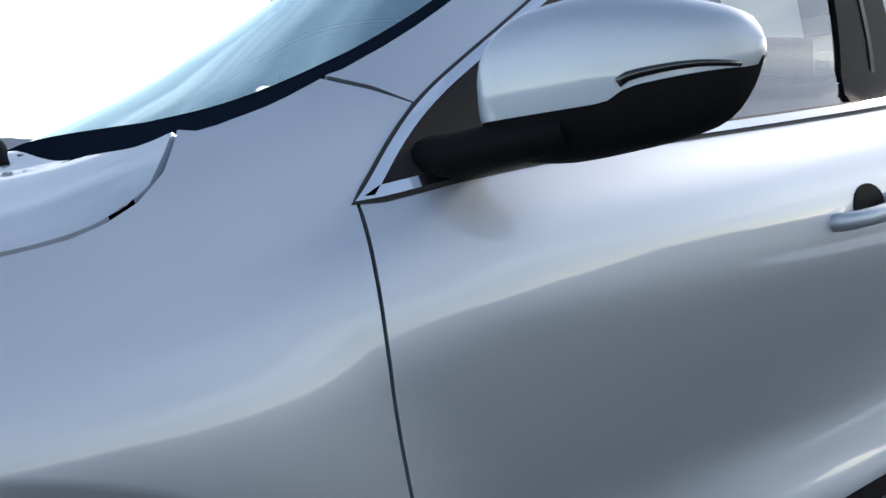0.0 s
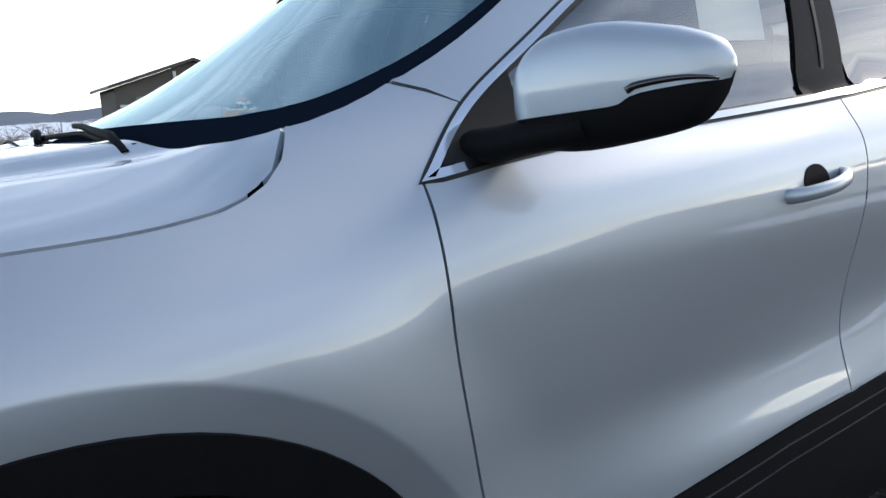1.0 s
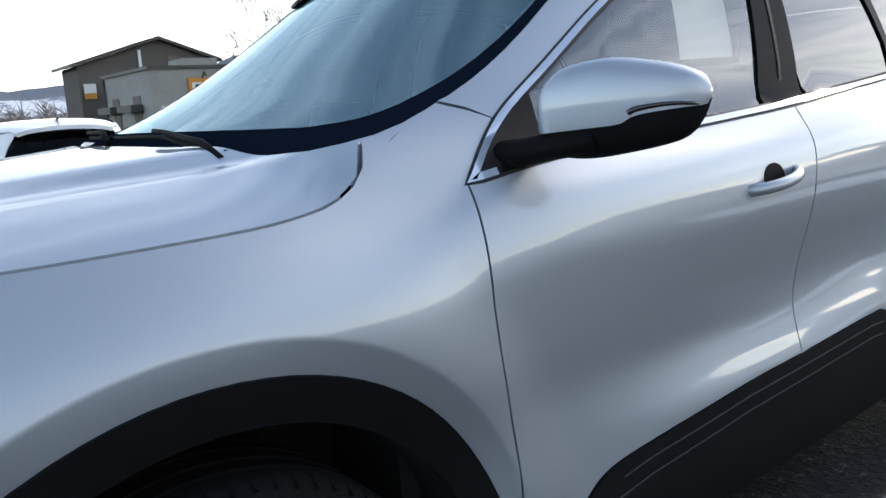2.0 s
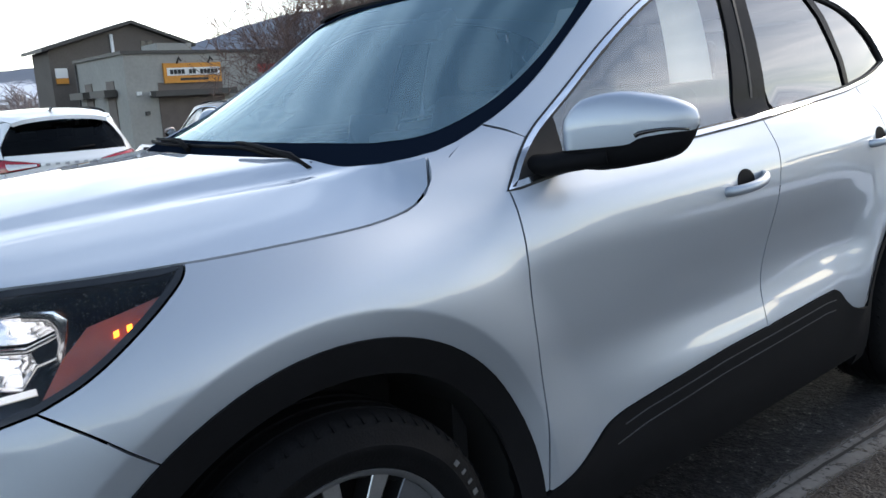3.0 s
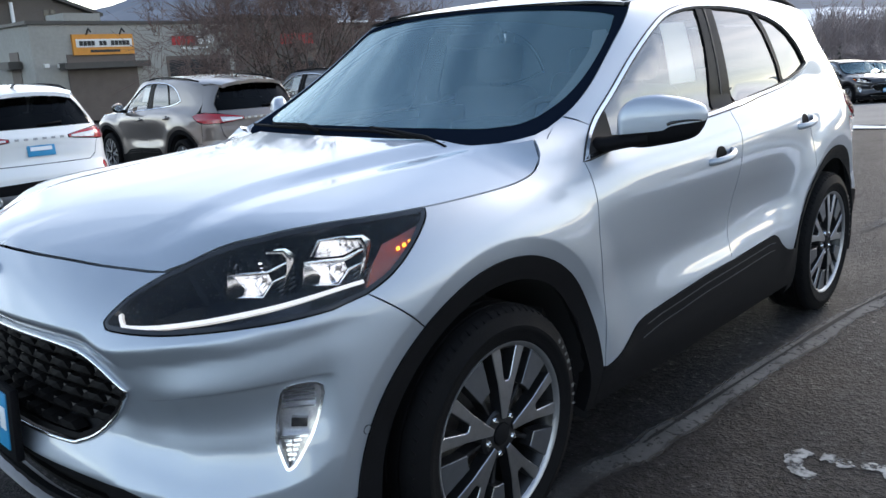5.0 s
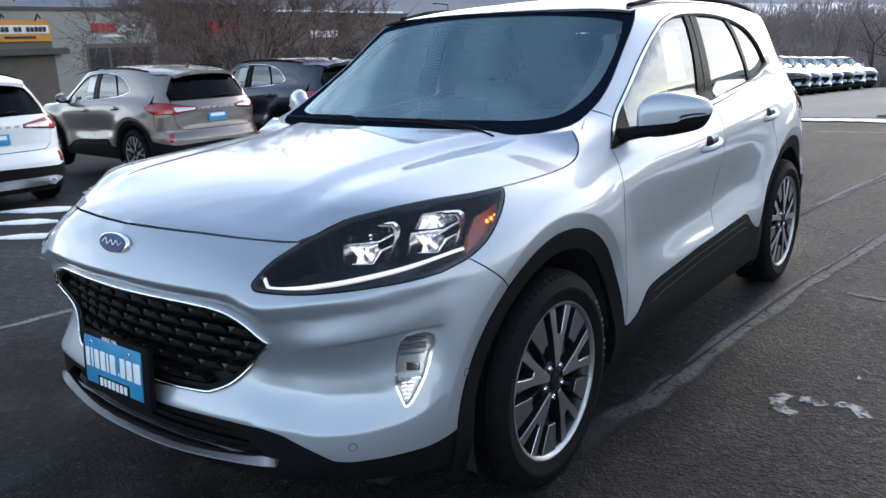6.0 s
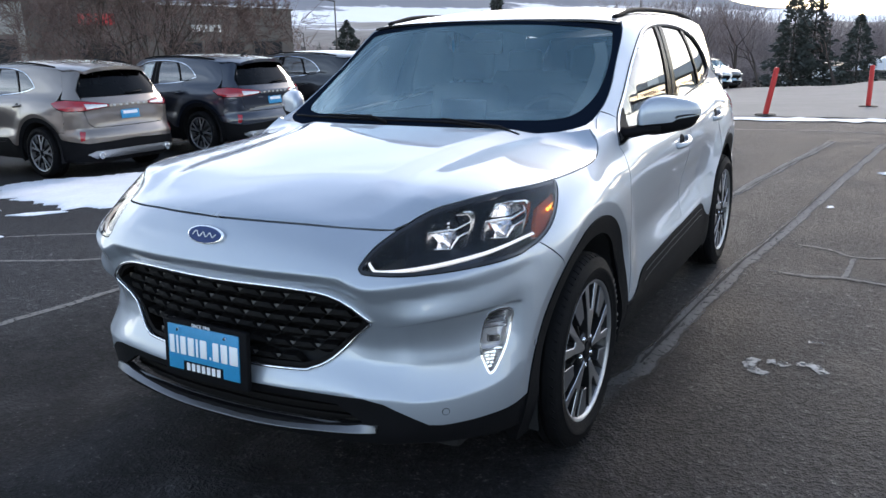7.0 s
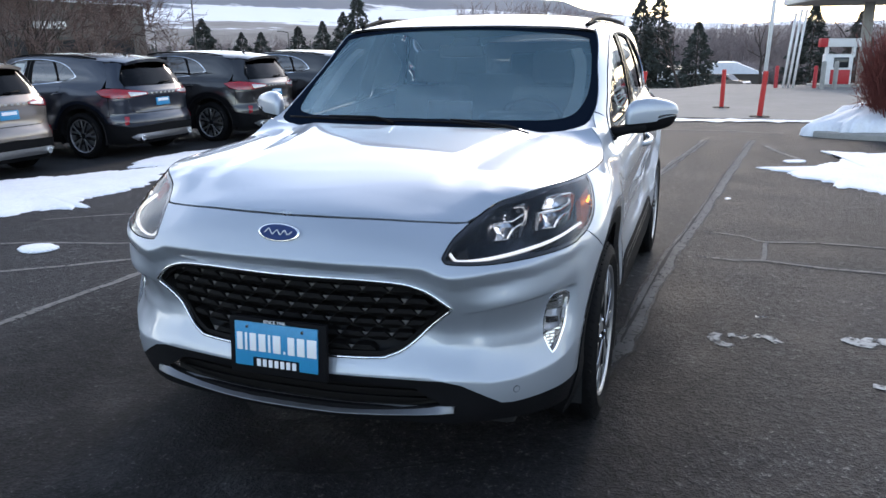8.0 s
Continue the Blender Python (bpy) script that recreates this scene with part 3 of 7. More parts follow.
def shrink(poly, d):
    """Pulls a closed outline in by d."""
    p = np.array(poly, float)
    a, b = np.roll(p, 1, 0), np.roll(p, -1, 0)
    t1, t2 = p - a, b - p
    t1 /= np.hypot(*t1.T)[:, None] + 1e-9
    t2 /= np.hypot(*t2.T)[:, None] + 1e-9
    t = t1 + t2
    t /= np.hypot(*t.T)[:, None] + 1e-9
    area = ((p[:, 0] * b[:, 1]) - (b[:, 0] * p[:, 1])).sum()
    n = np.stack([-t[:, 1], t[:, 0]], -1) * (1 if area > 0 else -1)
    return [tuple(q) for q in p + n * d]


# ---- lines of the car ----
S_LAMP, S_TIP, S_COWL = fs(0.63), ss(-0.2), ss(0.357)
EDGE_Z = pchip([(0, 0.985), (fs(0.3), 0.980), (fs(0.5), 0.969), (S_LAMP, 0.962), (fs(0.672), 0.980), (fs(0.725), 1.000), (fs(0.795), 1.018), (ss(-0.55), 1.038), (ss(-0.43), 1.045), (ss(-0.30), 1.0455), (S_TIP, 1.046), (ss(0.0), 1.050), (ss(0.12), 1.053), (ss(0.235), 1.065), (ss(0.295), 1.088), (ss(0.329), 1.116), (S_COWL, 1.155)])
_es = np.linspace(0, S_COWL, 240)
_ep = wrap(_es, EDGE_Z(_es))
GAP_X = lambda y: np.maximum(1e-3, np.interp(y, _ep[:, 1], _ep[:, 0]))
GAP_Z = lambda y: np.interp(y, _ep[:, 1], _ep[:, 2])
CREST = pchip([(-0.93, 0.96), (float(_ep[0, 1]), 0.985), (-0.80, 1.028), (-0.65, 1.062), (-0.4, 1.098), (-0.1, 1.130), (0.1, 1.148), (0.36, 1.172)])


FOLD_1 = pchip([(-0.95, 0.41), (-0.6, 0.400), (-0.4, 0.382), (-0.2, 0.392), (0.0, 0.42), (0.2, 0.475), (0.36, 0.53)])
FOLD_2 = pchip([(-0.95, 0.49), (-0.6, 0.480), (-0.4, 0.475), (-0.2, 0.488), (0.0, 0.507), (0.2, 0.56), (0.36, 0.62)])
FOLD_3 = pchip([(-0.95, 0.58), (-0.6, 0.578), (-0.4, 0.572), (-0.2, 0.580), (0.0, 0.598), (0.15, 0.615), (0.30, 0.66), (0.36, 0.71)])


def bonnet(x, y):
    """Three folds run from the screen to the lamps and fade towards the nose."""
    x, y = np.asarray(x, float), np.asarray(y, float)
    gap = GAP_X(y)
    plain = np.abs(x) / gap
    plain = 0.80 * plain ** 1.9 + 0.20 * plain ** 6
    k = [np.minimum(f(y), gap * m) for f, m in ((FOLD_1, 0.66), (FOLD_2, 0.78), (FOLD_3, 0.90))]
    fold = 0
    for d in (-0.020, -0.010, 0.0, 0.010, 0.020):
        q = np.abs(np.abs(x) + d)
        v = 0.11 * np.minimum(q / k[0], 1.0) ** 2.0 + 0.27 * np.clip((q - k[0]) / (k[1] - k[0]), 0, 1) + 0.015 * np.clip((q - k[1]) / (k[2] - k[1]), 0, 1)
        u = (q - k[2]) / (gap - k[2])
        fold = fold + 0.2 * (v + 0.605 * np.where(u > 0, 0.75 * u + 0.25 * np.abs(u) ** 3, 0))
    w = sstep(-0.84, -0.52, y)
    return np.stack([x, y, CREST(y) - (CREST(y) - GAP_Z(y)) * (plain + (fold - plain) * w)], -1)


ROOF = pchip([(0.9, 1.565), (1.05, 1.597), (1.3, 1.634), (1.7, 1.660), (2.2, 1.656), (2.7, 1.630), (3.1, 1.590), (3.35, 1.555)])
CANT = pchip([(0.95, 1.545), (1.05, 1.562), (1.2, 1.580), (1.5, 1.599), (1.9, 1.603), (2.3, 1.592), (2.7, 1.563), (3.0, 1.528), (3.2, 1.497), (3.4, 1.46)])


def roof(a, y):
    """a runs from -1 to 1 across."""
    a, y = np.asarray(a, float), np.asarray(y, float)
    x = wrap(np.interp(y, PY, S_ALL), CANT(y))[..., 0] - 0.003
    return np.stack([a * x, y, ROOF(y) - (ROOF(y) - CANT(y)) * (0.55 * np.abs(a) ** 2 + 0.45 * np.abs(a) ** 7)], -1)


pillar_y = pchip([(1.10, 0.32), (1.15, 0.40), (1.18, 0.466), (1.256, 0.626), (1.35, 0.782), (1.45, 0.925), (1.56, 1.072)])


def screen(a, b):
    """Windscreen: a from -1 to 1 across, b from 0 at the cowl to 1 at the roof."""
    a, b = np.asarray(a, float), np.asarray(b, float)
    z = 1.140 + 0.412 * b
    e = wrap(np.interp(pillar_y(z), PY, S_ALL), z)
    q = 1 - np.abs(a) ** 2.2
    return np.stack([a * (e[..., 0] - 0.003), e[..., 1] - q * (0.16 * (1 - b) + 0.06 * b), z + q * (0.004 + 0.030 * b) - 0.006], -1)


S_MAX = float(S_ALL[-1])


def back(a, z):
    """The skin counted from the middle of the tail."""
    a = np.asarray(a, float)
    return wrap(np.where(a < 0, -1, 1) * (S_MAX - np.abs(a)), z)


def ab(x):
    return S_MAX - rs(x)


DGF = side_line([(0.503, 1.074), (0.492, 0.94), (0.502, 0.80), (0.530, 0.62), (0.538, 0.50), (0.536, 0.40)])
DGB = side_line([(1.550, 1.146), (1.545, 1.07), (1.527, 0.96), (1.513, 0.80), (1.503, 0.70), (1.491, 0.545)])
DGR = side_line([(2.285, 1.215), (2.32, 1.10), (2.338, 0.98), (2.348, 0.85), (2.352, 0.737)])
BELT = [(0.50, 1.071), (0.76, 1.101), (1.256, 1.130), (1.552, 1.149), (2.10, 1.192), (2.285, 1.214), (2.44, 1.241), (2.59, 1.285)]
DLO_TOP = [(0.515, 1.082), (0.61, 1.168), (0.765, 1.268), (0.945, 1.378), (1.13, 1.476), (1.28, 1.530), (1.48, 1.558), (1.80, 1.563), (2.09, 1.541), (2.33, 1.488), (2.49, 1.400), (2.59, 1.30)]
SILL = [(0.52, 0.390), (0.62, 0.412), (0.70, 0.450), (0.77, 0.487), (0.89, 0.506), (1.24, 0.537), (1.49, 0.547), (1.87, 0.563), (1.95, 0.558), (2.02, 0.505), (2.09, 0.468), (2.20, 0.45)]


def cut_line(pts, y0, y1, n=8):
    q = [p for p in spline(pts, n) if y0 - 1e-6 <= p[0] <= y1 + 1e-6]
    return [(ss(y), z) for y, z in q]


LAMP_FRONT = [(fs(x), z) for x, z in spline([(0.63, 0.962), (0.565, 0.924), (0.530, 0.884), (0.531, 0.868), (0.552, 0.859), (0.65, 0.854), (0.75, 0.859), (0.84, 0.867)], 6)]
LAMP_LOW = LAMP_FRONT[18:] + [(ss(y), z) for y, z in spline([(-0.53, 0.874), (-0.44, 0.892)], 4)]
LAMP_BACK = [(ss(y), z) for y, z in spline([(-0.44, 0.892), (-0.37, 0.922), (-0.28, 0.978), (-0.222, 1.018), (-0.205, 1.034), (-0.2, 1.044)], 6)]
SEAM = [(ss(y), z) for y, z in spline([(-0.44, 0.892), (-0.37, 0.842), (-0.297, 0.778)], 4)]
TOP_EDGE = [(s, float(EDGE_Z(s))) for s in np.linspace(0, S_LAMP, 14)]
LAMP_TOP = [(s, float(EDGE_Z(s))) for s in np.linspace(S_LAMP, S_TIP, 20)]
BUMPER_LOW = [(ss(-0.507), 0.412), (fs(0.86), 0.392), (fs(0.80), 0.383), (fs(0.73), 0.381), (fs(0.695), 0.386), (fs(0.64), 0.422), (fs(0.58), 0.458), (fs(0.52), 0.474), (fs(0.34), 0.480), (0, 0.484)]
GRILLE = spline([(0, 0.802), (0.20, 0.804), (0.32, 0.801), (0.414, 0.792), (0.485, 0.768), (0.548, 0.721)], 4) + [(0.557, 0.712)] + spline([(0.552, 0.700), (0.50, 0.650), (0.42, 0.578), (0.36, 0.549), (0.30, 0.540), (0, 0.536)], 4)
FOG = spline([(0.832, 0.700), (0.842, 0.714), (0.864, 0.716), (0.876, 0.705), (0.874, 0.66), (0.864, 0.597), (0.848, 0.542), (0.838, 0.522), (0.830, 0.521), (0.824, 0.55), (0.819, 0.588), (0.824, 0.645)], 2)
G = 0.0022


def mirrored(line):
    """A half outline that starts and ends on the middle, closed over the right half."""
    return line + [(-s, z) for s, z in line[::-1] if abs(s) > 1e-6]


def wheel(parent, at, side):
    """Tyre with tread, twin-spoke alloy, hub and brake."""
    w = new("wheel")
    w.parent = parent
    w.matrix_local = pose(*at) @ (pose(0, 0, 0) if side > 0 else pose(0, 0, 0, 0, 0, 180))
    w["label"] = "black tyre on machined twin-spoke alloy wheel"
    prof = [(-0.105, 0.256), (-0.113, 0.270), (-0.117, 0.302), (-0.112, 0.338), (-0.098, 0.356), (-0.085, 0.3625)]
    for x in (-0.062, -0.022, 0.022, 0.062):
        prof += [(x - 0.006, 0.3655), (x - 0.005, 0.3575), (x + 0.005, 0.3575), (x + 0.006, 0.3655)]
    prof += [(0.085, 0.3625), (0.098, 0.356), (0.112, 0.338), (0.1165, 0.315), (0.1195, 0.312), (0.1195, 0.300), (0.117, 0.297), (0.114, 0.278), (0.108, 0.266), (0.100, 0.259)]
    bm = lathe(prof, 96)
    part("tyre", bm, M["rubber"], w, "black tyre with grooved tread")
    lug = bmesh.new()
    for k in range(72):
        a = 2 * math.pi * k / 72
        for k2 in (-1, 1):
            box(0.026, 0.0045, 0.0032, bm=lug, at=(k2 * 0.0955, 0.3568 * math.cos(a), 0.3568 * math.sin(a)), rot=(math.degrees(a) - 90, k2 * 30, 0))
    tagged(part("shoulder_tread", lug, M["rubber"], w), kind="stuff")
    part("rim", lathe([(-0.10, 0.257), (-0.095, 0.242), (0.02, 0.232), (0.075, 0.238), (0.090, 0.246), (0.098, 0.253)], 72), M["wheel_black"], w)
    part("rim_lip", lathe([(0.097, 0.2515), (0.102, 0.2575), (0.106, 0.2665), (0.1105, 0.2650), (0.109, 0.2590), (0.101, 0.2520)], 72), M["satin"], w, "bright machined rim edge")
    part("wheel_well_back", lathe([(-0.05, 0.0), (-0.05, 0.234)], 48), M["dark"], w)
    part("brake_disc", lathe([(0.0, 0.06), (0.012, 0.06), (0.012, 0.155), (0.0, 0.155)], 48), M["disc"], w)
    part("caliper", box(0.05, 0.07, 0.16, at=(0.02, 0.14, 0.02), bevel=0.012), M["disc"], w)
    face = lambda r: 0.1065 - 0.006 * (r / 0.25) ** 2

    def blade(name, outline, a, mat):
        """A machined wheel blade with a chamfered edge over dark flanks; outline as (radius, offset)."""
        bm = bmesh.new()
        put = lambda r, o, dx: bm.verts.new((face(r) + dx, r * math.cos(a) - o * math.sin(a), r * math.sin(a) + o * math.cos(a)))
        rings = [[put(r, o, dx) for r, o in q] for q, dx in ((shrink(outline, 0.0022), 0.0), (outline, -0.0025), (outline, -0.040))]
        top = bm.faces.new(rings[0])
        n = len(outline)
        for p, q in zip(rings, rings[1:]):
            for i in range(n):
                bm.faces.new((p[i], p[(i + 1) % n], q[(i + 1) % n], q[i])).material_index = 0 if p is rings[0] else 1
        if top.normal.x < 0 or (top.normal_update() or top.normal.x < 0):
            bmesh.ops.reverse_faces(bm, faces=bm.faces)
        bmesh.ops.triangulate(bm, faces=[top])
        me = bpy.data.meshes.new(name)
        bm.to_mesh(me)
        bm.free()
        me.materials.append(mat)
        me.materials.append(M["wheel_black"])
        return part(name, me, None, w)

    fork = [(0.046, -0.009), (0.080, -0.018), (0.150, -0.037), (0.2475, -0.074), (0.2515, -0.036), (0.164, -0.013), (0.156, -0.008), (0.156, 0.008), (0.164, 0.013), (0.2515, 0.036), (0.2475, 0.074), (0.150, 0.037), (0.080, 0.018), (0.046, 0.009)]
    wedge = [(0.148, -0.022), (0.2485, -0.045), (0.2525, 0.0), (0.2485, 0.045), (0.148, 0.022), (0.150, 0.0)]
    rib = [(0.050, -0.0035), (0.150, -0.0075), (0.150, 0.0075), (0.050, 0.0035)]
    for k in range(5):
        a0 = 2 * math.pi * k / 5 + math.radians(81)
        blade("forked_spoke", fork, a0, M["machined"])
        blade("rim_blade", wedge, a0 + math.pi / 5, M["wheel_grey"])
        low_rib = blade("inner_rib", rib, a0 + math.pi / 5, M["wheel_black"])
        low_rib.location.x = -0.022
        am = a0 + math.pi / 5
        nut = lathe([(0.080, 0.0), (0.102, 0.0), (0.104, 0.006), (0.098, 0.010), (0.080, 0.011)], 12)
        bmesh.ops.translate(nut, verts=nut.verts, vec=(0, 0.057 * math.cos(am), 0.057 * math.sin(am)))
        part("wheel_nut", nut, M["chrome"], w)
    for k in range(9):
        # raised sidewall characters, too worn to read
        a = math.radians(38 - 5.2 * k)
        if k != 5:
            part("sidewall_bar", box(0.0012, 0.007 if k % 3 else 0.012, 0.011, at=(0.1182, 0.326 * math.cos(a), 0.326 * math.sin(a)), rot=(math.degrees(a) - 90, 0, 0)), M["worn_white"], w)
    part("hub", lathe([(0.02, 0.074), (0.088, 0.073), (0.096, 0.066), (0.098, 0.034)], 40), M["wheel_black"], w)
    part("hub_cap", lathe([(0.090, 0.032), (0.101, 0.031), (0.1035, 0.027), (0.1035, 0.0)], 32), M["clad"], w)
    return w


def seat(parent, x, y):
    s = new("front_seat")
    s.parent = parent
    s.matrix_local = pose(x, y, 0.0)
    bm = box(0.50, 0.52, 0.16, at=(0, 0, 0.62), bevel=0.05, seg=3)
    part("cushion", bm, M["cloth"], s)
    part("backrest", box(0.48, 0.13, 0.62, at=(0, 0.30, 0.95), bevel=0.05, rot=(-16, 0, 0), seg=3), M["cloth"], s)
    part("headrest", box(0.26, 0.09, 0.19, at=(0, 0.41, 1.36), bevel=0.035, rot=(-10, 0, 0), seg=3), M["cloth"], s)
    for dx in (-0.06, 0.06):
        part("headrest_post", tube([(dx, 0.39, 1.2), (dx, 0.41, 1.3)], 0.006), M["interior"], s)
    return s


def build_suv(name, label):
    car = thing(name, label, "car")
    P = M["silver"]
    # bonnet
    k = [tuple(p[:2]) for p in _ep[::6]] + [tuple(_ep[-1][:2])]
    lead = [(x, y) for x, y in k]
    xr, yr = lead[-1]
    rear_edge = [(x, yr - 0.17 * (1 - (x / xr) ** 2)) for x in np.linspace(xr, 0, 14)][1:]
    half = lead + rear_edge
    outline = half + [(-x, y) for x, y in half[::-1] if x > 1e-6]
    skin("bonnet", bonnet, shrink(outline, 0.0032), P, car, step=0.016, label="silver bonnet with soft raised folds")
    # dark tubes under the panel gap, added to give it an even shade line
    for k in (-1, 1):
        part("bonnet_gap_tube", tube([(k * (p[0] - 0.003), p[1], p[2] - 0.010) for p in _ep[96:230:3]], 0.0055, 6), M["seal"], car)
    # cowl under the screen and wipers
    bm = bmesh.new()
    for i, x in enumerate(np.linspace(-0.64, 0.64, 25)):
        y = yr - 0.17 * (1 - (x / xr) ** 2)
        z = float(bonnet(x, min(y, 0.355))[2]) - 0.012
        a, b, c = bm.verts.new((x, y - 0.03, z - 0.01)), bm.verts.new((x, y + 0.035, z - 0.006)), bm.verts.new((x, y + 0.11, z - 0.012))
        if i:
            bm.faces.new((q[0], a, b, q[1])).smooth = True
            bm.faces.new((q[1], b, c, q[2])).smooth = True
        q = (a, b, c)
    part("cowl", bm, M["clad"], car)
    # nose and front bumper, one skin with the grille and fog lamp openings
    low_arc = arc(ARCH_F, ARCH_R, 126, 172, 14)
    half = TOP_EDGE + LAMP_FRONT[1:-1] + [(ss(-0.53), 0.874)] + SEAM + low_arc[1:] + BUMPER_LOW
    gr = [(fs(x), z) for x, z in GRILLE]
    holes = [mirrored(gr), [(fs(x), z) for x, z in FOG], [(-fs(x), z) for x, z in FOG[::-1]]]
    bumper = skin("front_bumper", wrap, shrink(mirrored(half), G), P, car, holes=holes, step=0.013, label="silver front bumper and nose", creases=[(k * s, z) for s, z in lip_line(ARCH_F) + shelf_line() for k in (1, -1)])
    # grille
    part_g = skin("grille_back", wrap, shrink(mirrored(gr), -0.006), M["dark"], car, lift=-0.055, thick=0, step=0.05)
    p = np.array(mirrored(gr))
    ring = resample([tuple(q) for q in p], 0.02)
    bead = resample(shrink(ring, 0.002), 0.014)
    line = []
    for s, z in bead + bead[:1]:
        q, q2 = wrap(s, z), wrap(s + 0.01, z)
        n = Vector((q2[1] - q[1], -(q2[0] - q[0]), 0)).normalized()
        line.append(tuple(Vector(q) + n * 0.004))
    part("grille_surround", smooth_all(tube(line, 0.0052, 8), 80), M["chrome"], car, "thin chrome grille surround")
    skin("grille_rim", wrap, shrink(ring, 0.008), M["grille_black"], car, holes=[shrink(ring, 0.020)], step=0.03, lift=-0.004, thick=0.05)
    # overlapping scales with a paler facet at each joint
    cell = bmesh.new()
    hexa = [(-0.045, 0.0), (-0.024, 0.019), (0.024, 0.019), (0.045, 0.0), (0.024, -0.017), (-0.024, -0.017)]
    front = [cell.verts.new((x * 0.93, -0.010 if z >= 0 else 0.004, z * 0.9)) for x, z in hexa]
    rear = [cell.verts.new((x * 1.0, 0.022, z)) for x, z in hexa]
    mid = cell.verts.new((0, -0.016, 0.004))
    for i in range(6):
        k = (i + 1) % 6
        cell.faces.new((front[i], front[k], mid))
        cell.faces.new((front[i], rear[i], rear[k], front[k]))
    tri = [cell.verts.new(p) for p in ((-0.062, 0.004, 0.011), (-0.034, 0.004, 0.011), (-0.050, -0.004, -0.006))]
    f = cell.faces.new(tri)
    bmesh.ops.recalc_face_normals(cell, faces=cell.faces)
    if f.normal.y > 0:
        f.normal_flip()
    f.material_index = 1
    cell_me = bpy.data.meshes.new("grille_cell")
    cell.to_mesh(cell_me)
    cell.free()
    cell_me.materials.append(M["grille_black"])
    cell_me.materials.append(M["scale"])
    fine = np.array(shrink(ring, 0.016))
    for r in range(7):
        z = 0.556 + r * 0.040
        for c in range(-14, 15):
            s = (c + 0.5 * (r % 2)) * 0.090
            if inside(np.array([s]), np.array([z]), fine)[0]:
                q, q2 = wrap(s, z), wrap(s + 0.01, z)
                o = part("grille_cell", cell_me, None, part_g)
                n = Vector((q2[1] - q[1], -(q2[0] - q[0]), 0)).normalized()
                o.matrix_local = Matrix.Translation(Vector(q) - n * 0.026) @ pose(0, 0, 0, 0, 0, math.degrees(math.atan2(q2[1] - q[1], q2[0] - q[0])))
    # badge
    q = wrap(0.0, 0.935)
    oval = [(0.074 * math.cos(a), 0.030 * math.sin(a)) for a in np.linspace(0, 2 * math.pi, 40, endpoint=False)]
    tilt = lambda a, b, c: (a, q[1] - c * 0.94 + b * 0.33 + 0.0 + 0.16 * a * a, q[2] + b * 0.94 + c * 0.33)
    b0 = part("badge", prism(oval, 0.010, tilt, bevel=0.003), M["chrome"], car, "oval chrome-rimmed blue badge")
    part("badge_field", prism([(a * 0.9, b * 0.84) for a, b in oval], 0.012, tilt), M["badge_blue"], b0)
    bm = bmesh.new()
    # one wavy stroke in place of the maker's mark
    for stroke in ([(-0.048, -0.003), (-0.034, 0.010), (-0.020, -0.007), (-0.005, 0.007), (0.008, -0.007), (0.022, 0.007), (0.034, -0.006), (0.048, 0.004)],):
        tube([tilt(a, b, 0.013) for a, b in spline(stroke, 4)], 0.0016, 6, bm=bm)
    part("badge_script", bm, M["plate_white"], b0)
    # dealer plate on its black holder
    ph = part("plate_holder", box(0.352, 0.022, 0.190, at=(-0.002, -0.985, 0.562), bevel=0.006, rot=(-4, 0, 0)), M["clad"], car, "black plate holder with a blue dealer plate")
    part("front_plate", box(0.302, 0.006, 0.148, at=(-0.005, -0.9965, 0.569), bevel=0.002, rot=(-4, 0, 0)), M["plate_blue"], ph, "blue dealer plate with white bars")
    x0 = -0.147
    for w, h in ((0.021, 0.060), (0.009, 0.060), (0.024, 0.060), (0.026, 0.060), (0.009, 0.060), (0.028, 0.060), (0.008, 0.010), (0.025, 0.060), (0.027, 0.060), (0.034, 0.060)):
        part("plate_bar", box(w, 0.003, h, at=(x0 + w / 2, -1.0005, 0.548 + h / 2), rot=(-4, 0, 0), bevel=0.002), M["plate_white"], ph)
        x0 += w + 0.0088
    part("holder_strip", box(0.17, 0.012, 0.036, at=(-0.005, -0.9995, 0.510), bevel=0.003, rot=(-4, 0, 0)), M["clad"], ph)
    for i in range(7):
        part("holder_bar", box(0.013, 0.003, 0.024, at=(-0.066 + 0.0215 * i, -1.0065, 0.512), rot=(-4, 0, 0)), M["plate_white"], ph)
    tc = bpy.data.curves.new("plate_words", 'FONT')
    tc.body, tc.size, tc.align_x, tc.extrude = "SINCE 1946", 0.016, 'CENTER', 0.0006
    t_ob = new("plate_words", tc)
    me = bpy.data.meshes.new_from_object(t_ob)
    bpy.data.objects.remove(t_ob)
    t_ob = part("plate_words", me, M["plate_white"], ph)
    t_ob.matrix_local = pose(-0.005, -0.9985, 0.646, 86, 0, 0)
    for x in (-0.105, 0.095):
        sc = lathe([(0.0, 0.006), (0.004, 0.005), (0.005, 0.0)], 10, axis='Y')
        bmesh.ops.transform(sc, matrix=pose(x, -0.9995, 0.630, 180), verts=sc.verts)
        part("plate_screw", sc, M["chrome"], ph)
    # lower black bumper, intake and skid lip
    low = [(s, z + 0.004) for s, z in BUMPER_LOW[::-1]]
    bottom = [(ss(-0.507), 0.29), (fs(0.86), 0.30), (fs(0.70), 0.315), (fs(0.4), 0.325), (0, 0.325)]
    intake = [(0, 0.456), (fs(0.30), 0.452), (fs(0.44), 0.444), (fs(0.52), 0.395), (fs(0.40), 0.378), (0, 0.374)]
